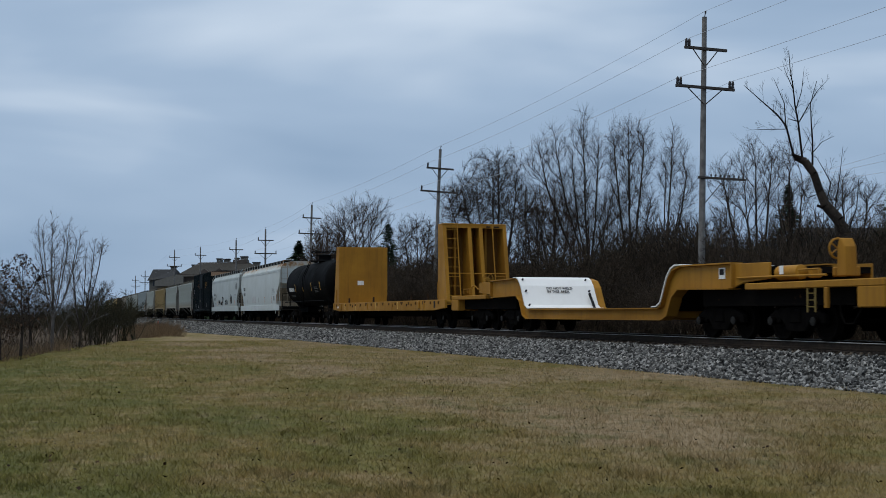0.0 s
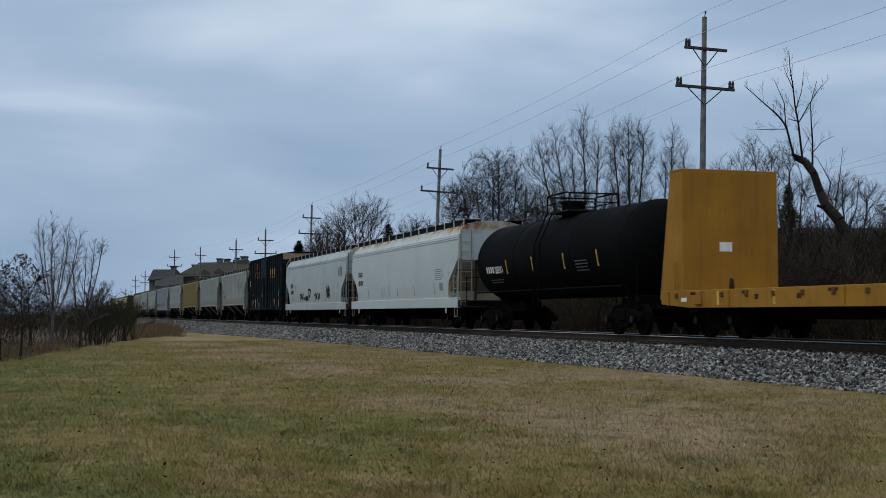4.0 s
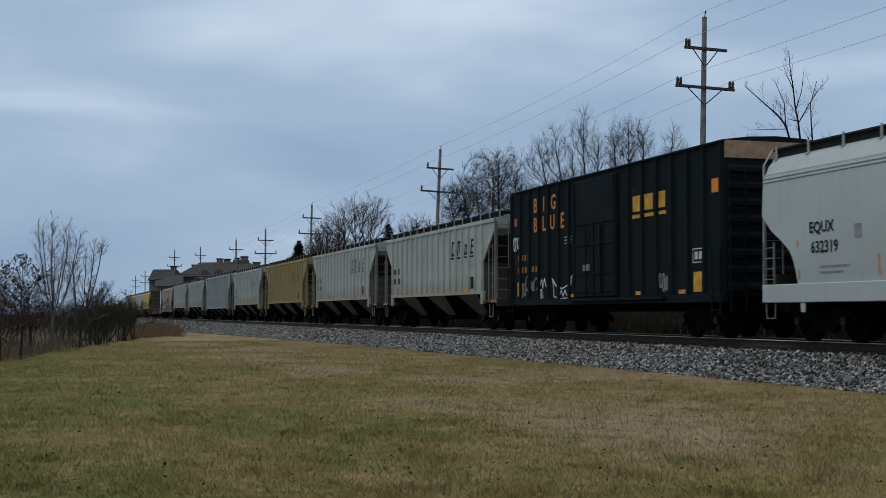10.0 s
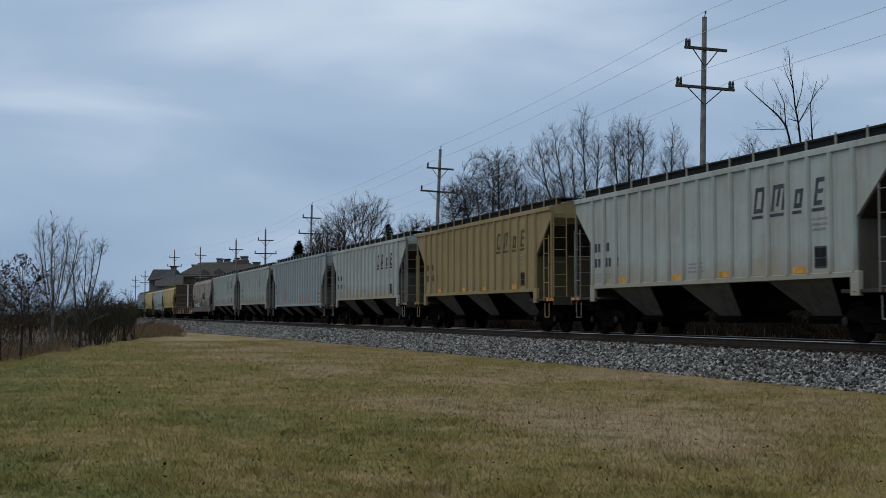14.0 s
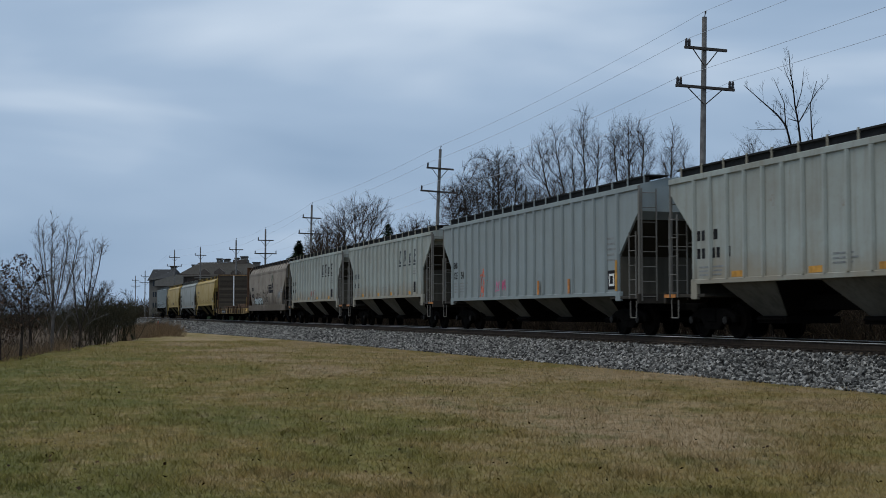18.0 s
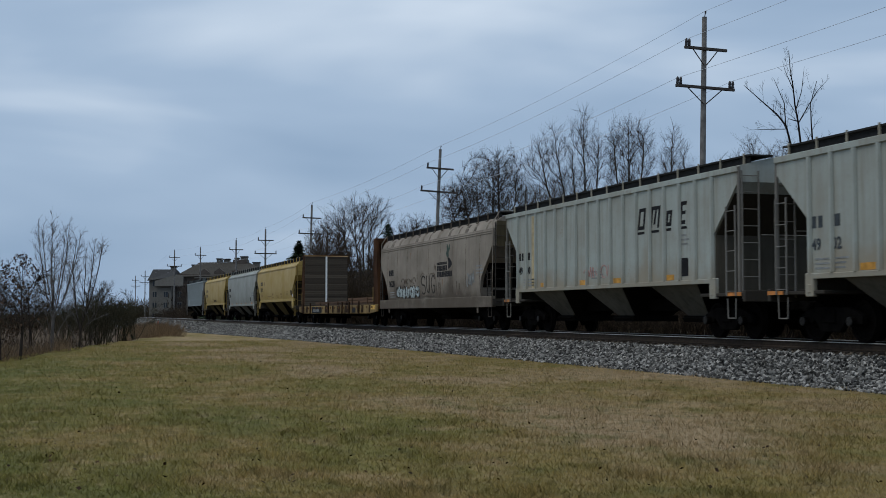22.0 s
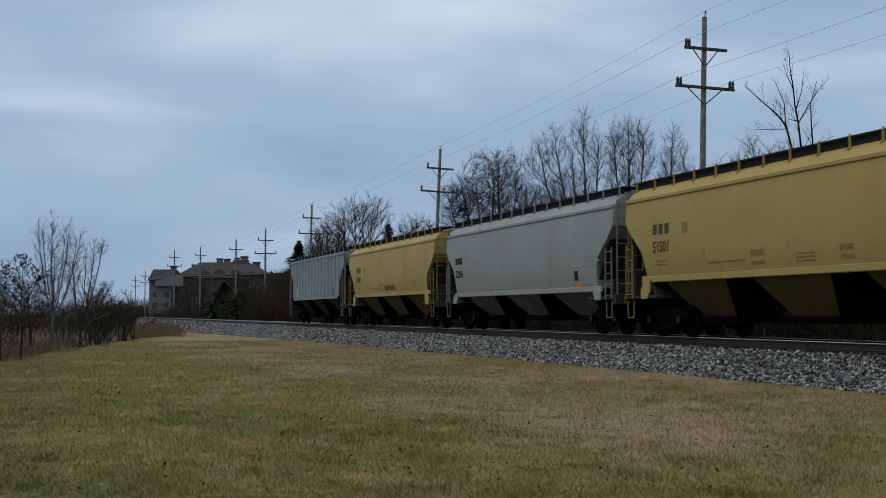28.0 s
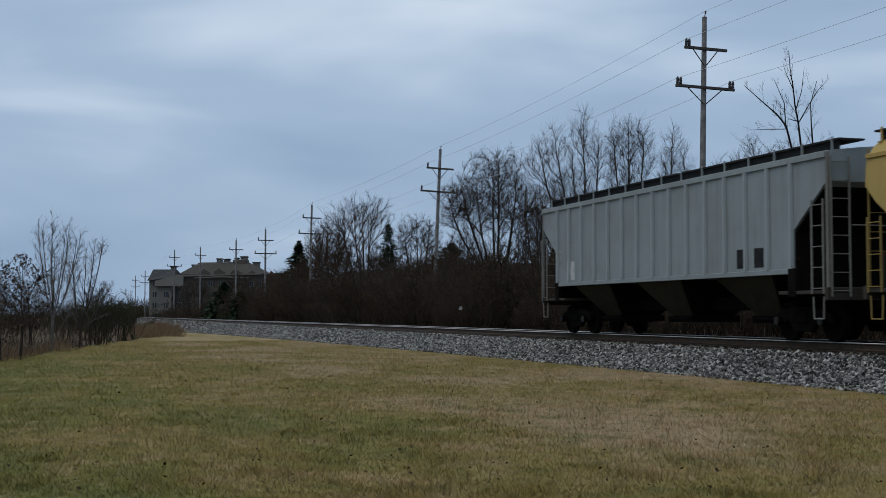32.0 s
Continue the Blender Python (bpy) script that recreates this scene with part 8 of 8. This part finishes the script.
def thicket(name, x0, x1, y0, y1, top, n, seed, label, thick=0.02, skin=None, reach=1.0):
    """Tangled stems too many to count."""
    rng = np.random.default_rng(seed)
    x, y = rng.uniform(x0, x1, n), rng.uniform(y0, y1, n)
    hump = 0.66 + 0.34 * np.sin(x * 0.21 + y * 0.3) * np.sin(x * 0.073 + 1.3)
    z = ground_z(x, y) + rng.random(n) ** 1.3 * top * hump
    d = np.stack([rng.normal(0, 0.5, n), rng.normal(0, 0.5, n), 0.4 + rng.random(n)], 1)
    ln = rng.uniform(0.4, 1.5, n)[:, None] * reach
    p = np.stack([x, y, z - 0.2], 1)
    r = np.full((n, 1), thick)
    v, f = prisms(np.concatenate([p, p + d * ln, r, r * 0.4], 1), 3)
    tagged(new(name, big_mesh(name, v, f, skin or M_BRUSH)), label, "brush", kind="stuff")


thicket("undergrowth", -110, -22, 28, 34, 3.9, 42000, 1, "dark tangled leafless undergrowth behind the track")
thicket("undergrowth", -330, -110, 27, 36, 4.2, 26000, 2, "dark tangled leafless undergrowth behind the track", 0.04)
thicket("undergrowth", -210, -110, 35, 44, 7.6, 16000, 22, "brown tangled leafless undergrowth below the trees", 0.028, M_UNDER_BROWN)
thicket("undergrowth", -330, -205, 34, 46, 6.8, 14000, 23, "brown tangled leafless undergrowth below the trees", 0.045, M_UNDER_BROWN, 1.4)
thicket("undergrowth", -84, -44, 34, 40, 7.2, 16000, 12, "dark tangled leafless undergrowth below the pole line", 0.018)
thicket("undergrowth", -128, -80, 36, 43, 7.4, 15000, 13, "dark tangled leafless undergrowth below the trees", 0.02)
thicket("undergrowth", -150, -45, 42, 56, 8.2, 40000, 8, "dark tangled leafless undergrowth among the trees", 0.035)
thicket("undergrowth", -128, -96, 25.5, 33, 5.6, 9000, 33, "reddish brown tangled leafless undergrowth behind the track", 0.02, M_UNDER_BROWN)
thicket("dry_weeds", -200, -24, 21.2, 23.6, 0.5, 9000, 15, "dry pale weeds along the far foot of the ballast", 0.012, M_WEEDS_GREY, 0.4)
thicket("far_woods", -900, -330, 30, 75, 9.0, 16000, 3, "distant brown leafless woods", 0.12)
thicket("far_woods", -420, -185, -70, 7, 5.0, 15000, 4, "distant brown leafless woods", 0.05)
thicket("undergrowth", -118, -60, -9, 2.5, 0.8, 1200, 6, "tangled leafless undergrowth past the lawn's rim", 0.012)
thicket("dry_weeds", -195, -128, 10.4, 12.6, 1.1, 5000, 25, "tall dry weeds between the lawn and the track", 0.018, M_WEEDS, 0.6)
thicket("dry_weeds", -135, -92, 7.0, 9.6, 0.7, 3500, 5, "tall dry weeds at the end of the lawn", 0.012, M_WEEDS, 0.5)
thicket("dry_weeds", -84, -57, -6, 1.0, 0.6, 5000, 7, "dry weeds past the lawn's rim", 0.008, M_WEEDS, 0.4)


# ---- buildings behind the trees ----
M_SIDING = plain("grey_siding", (0.125, 0.118, 0.104), 0.85, 0, 0.12, 1.5)
M_ROOFING = plain("shingles", (0.048, 0.044, 0.038), 0.95, 0, 0.25, 2.5)
M_ROOF_DARK = plain("dark_shingles", (0.034, 0.034, 0.035), 0.95, 0, 0.25, 2.5)
M_RED_BRICK = plain("red_brick", (0.12, 0.062, 0.048), 0.9, 0, 0.2, 2)
M_TRIM = plain("white_trim", (0.145, 0.138, 0.122), 0.7, 0, 0.1, 2)
M_GLASS = plain("dark_glass", (0.03, 0.035, 0.04), 0.1, 0, 0.1, 2, 0)
M_BRICK_WARM = plain("warm_siding", (0.072, 0.060, 0.052), 0.85, 0, 0.15, 1.5)


def ahead(px, depth):
    """The place on the ground at a depth in front of the camera and a share px across it."""
    c, s = math.cos(ALPHA), math.sin(ALPHA)
    return (-c * depth + s * px, s * depth + c * px)


def apartment_building():
    x, y = ahead(-60.5, 350)
    root = thing("apartment_building", "large grey apartment building with dark hipped roofs and dormers", "building", "",
                 pose(x, y, float(ground_z(x, y)), 0, 0, 90 - math.degrees(ALPHA)))
    # wings: x0, x1, y0, y1, eave height
    wings = ((-18.5, -12.5, -4, 8, 12.0), (-12.5, 12.5, 0, 14, 13.2), (12.5, 17.0, 4, 12, 13.6))
    for k, (x0, x1, y0, y1, ev) in enumerate(wings):
        part("wall", Shape().box(x0, x1, y0, y1, 0, ev), M_BRICK_WARM if k else M_SIDING, root, bevel=0.05)
        n = max(2, int((x1 - x0) / 2.6))
        for fl in range(4):
            for i in range(n):
                wx = x0 + (x1 - x0) * (i + 0.5) / n
                win = part("window", Shape().box(wx - 0.65, wx + 0.65, y0 - 0.06, y0 + 0.05, 1.0 + fl * 2.9, 2.6 + fl * 2.9), M_TRIM, root)
                for s in (-0.3, 0.3):
                    part("pane", Shape().box(wx + s - 0.24, wx + s + 0.24, y0 - 0.08, y0 - 0.05, 1.1 + fl * 2.9, 2.5 + fl * 2.9), M_GLASS, win)
    part("roof", Shape().loft([[(-18.9, -4.8, 11.2), (-11.6, -4.8, 12.4), (-11.6, 8.6, 12.4), (-18.9, 8.6, 11.8)], [(-18.7, 1.5, 14.5), (-12.4, 1.5, 14.5), (-12.4, 2.5, 14.5), (-18.7, 2.5, 14.5)]]), M_ROOF_DARK, root)
    part("roof", Shape().loft([[(-12.6, -0.9, 12.4), (13.0, -0.9, 13.1), (13.0, 15, 13.1), (-12.6, 15, 12.4)], [(-6.8, 6.0, 16.6), (6.5, 6.0, 16.7), (6.5, 8.0, 16.7), (-6.8, 8.0, 16.6)]]), M_ROOFING, root)
    part("eaves_board", Shape().slab([(-7.0, 12.3), (0.5, 12.6), (7.8, 12.3), (7.8, 12.0), (0.5, 12.3), (-7.0, 12.0)], "y", -1.2, -0.95), M_TRIM, root)
    part("gable_wall", Shape().slab([(-16.8, 9.8), (-9.2, 9.8), (-9.2, 12.6), (-11.0, 12.9), (-16.8, 11.2)], "y", -4.9, -4.6), M_TRIM, root)
    for gx, w, top in ((13.4, 1.0, 14.2), (15.6, 1.2, 13.4), (17.2, 0.8, 12.9)):
        gable = part("gable_wall", Shape().slab([(gx - w, 9.0), (gx + w, 9.0), (gx + w, top - 1.3), (gx, top), (gx - w, top - 1.3)], "y", 2.6, 3.6), M_RED_BRICK, root, "reddish brick gable")
        part("gable_window", Shape().box(gx - 0.35, gx + 0.35, 2.5, 2.62, 10.0, 11.2), M_TRIM, gable)
    for dx, top in ((-4.4, 14.6), (-0.4, 14.8), (4.2, 14.6), (8.6, 14.2)):
        part("dormer", Shape().slab([(dx - 1.4, 12.8), (dx + 1.4, 12.8), (dx + 1.4, top - 1.0), (dx, top), (dx - 1.4, top - 1.0)], "y", -0.2, 5), M_BRICK_WARM, root)
    part("roof_block", Shape().box(2.5, 6.4, 5.0, 9.0, 14.0, 17.3), M_BRICK_WARM, root, bevel=0.05)
    for cx, cz, w in ((-8.4, 15.7, 0.55), (-1.4, 17.4, 0.7), (0.6, 17.3, 0.8), (5.4, 18.0, 0.9), (3.4, 17.6, 0.5), (8.8, 16.4, 0.9), (-14.2, 15.2, 0.6)):
        st = part("chimney", Shape().box(cx - w, cx + w, 5.6, 7.6, cz - 3.0, cz), M_SIDING, root)
        part("chimney_cap", Shape().box(cx - w - 0.15, cx + w + 0.15, 5.4, 7.8, cz, cz + 0.3), M_ROOF_DARK, st)
    return root


apartment_building()


def house(px, depth, w, eave, ridge, label):
    x, y = ahead(px, depth)
    root = thing("house", label, "house", "houses behind the trees", pose(x, y, float(ground_z(x, y)), 0, 0, 90 - math.degrees(ALPHA)))
    part("wall", Shape().box(-w / 2, w / 2, 0, 8, 0, eave), M_SIDING, root, bevel=0.03)
    part("roof", Shape().slab([(-0.7, eave), (4, ridge), (8.7, eave), (8.7, eave + 0.2), (4, ridge + 0.25), (-0.7, eave + 0.2)], "x", -w / 2 - 0.5, w / 2 + 0.5), M_ROOF_DARK, root)
    for i in range(3):
        wx = -w / 3 + w / 3 * i
        win = part("window", Shape().box(wx - 0.6, wx + 0.6, -0.06, 0.05, 1.0, 2.3), M_TRIM, root)
        part("pane", Shape().box(wx - 0.5, wx + 0.5, -0.09, -0.05, 1.1, 2.2), M_GLASS, win)


house(-7.2, 190, 9.5, 5.6, 8.6, "house with a dark shingled roof behind the trees")
house(-7.8, 172, 10.5, 5.0, 7.6, "low house with a dark shingled roof behind the trees")
house(5.2, 165, 15, 5.0, 8.4, "house with a dark shingled roof behind the trees")
house(39.0, 118, 10, 5.6, 9.6, "brownish house behind the brush")


# ---- single stones of the ballast nearest to the lawn ----
STONE_KINDS = []
for k in range(6):
    r = random.Random(40 + k)
    sh = Shape().turn([(-0.5, 0.05), (-0.35, 0.36), (0.0, 0.5), (0.3, 0.4), (0.5, 0.06)], (0, 0, 0), "z", 5)
    sh.v = [(x * r.uniform(0.95, 1.6), y * r.uniform(0.6, 1.1), z * r.uniform(0.5, 0.9)) for x, y, z in sh.v]
    STONE_KINDS.append(sh.mesh("stone", M_STONE_OB))
bed = bpy.data.objects["ballast_bed"]
r = random.Random(12)
for k in range(280):
    sx, u = -20.5 - 6.5 * r.random(), r.random()
    dd, ww = bed_depth(sx), toe(sx)
    ob = part("stone", STONE_KINDS[k % 6], None, bed)
    size = r.uniform(0.05, 0.085)
    ob.matrix_basis = pose(sx, TRACK - ww + u * (ww - 1.75), RAIL - dd + u * (dd - 0.2) + 0.015, r.uniform(0, 360), r.uniform(0, 360), r.uniform(0, 360)) @ Matrix.Diagonal((size, size, size, 1))


# ---- motion ----
def travelled(t):
    """Metres that the train has gone since the start."""
    def s(u):
        return 171.75 * u + 6.84 * u ** 2 + 2.915 * u ** 3 - 0.6845 * u ** 4
    return s((t - 16) / 16) - s(-1)


def motions():
    times = [0.5 * i for i in range(65)]
    for car, x in TRAIN:
        walk(car, [(t, pose(x + travelled(t), TRACK, RAIL)) for t in times])
    if not WHEELSETS:
        return
    ticks = [i / 30 for i in range(961)]
    lead = {}
    for ob, x in WHEELSETS:
        if x not in lead:
            walk(ob, [(t, Matrix.Translation((x, 0, 0.46)) @ Matrix.Rotation(travelled(t) / 0.457, 4, "Y")) for t in ticks])
            lead[x] = ob
        else:
            keys, data = lead[x].animation_data, ob.animation_data_create()
            ob.rotation_mode = "QUATERNION"
            data.action, data.action_slot = keys.action, keys.action_slot


motions()
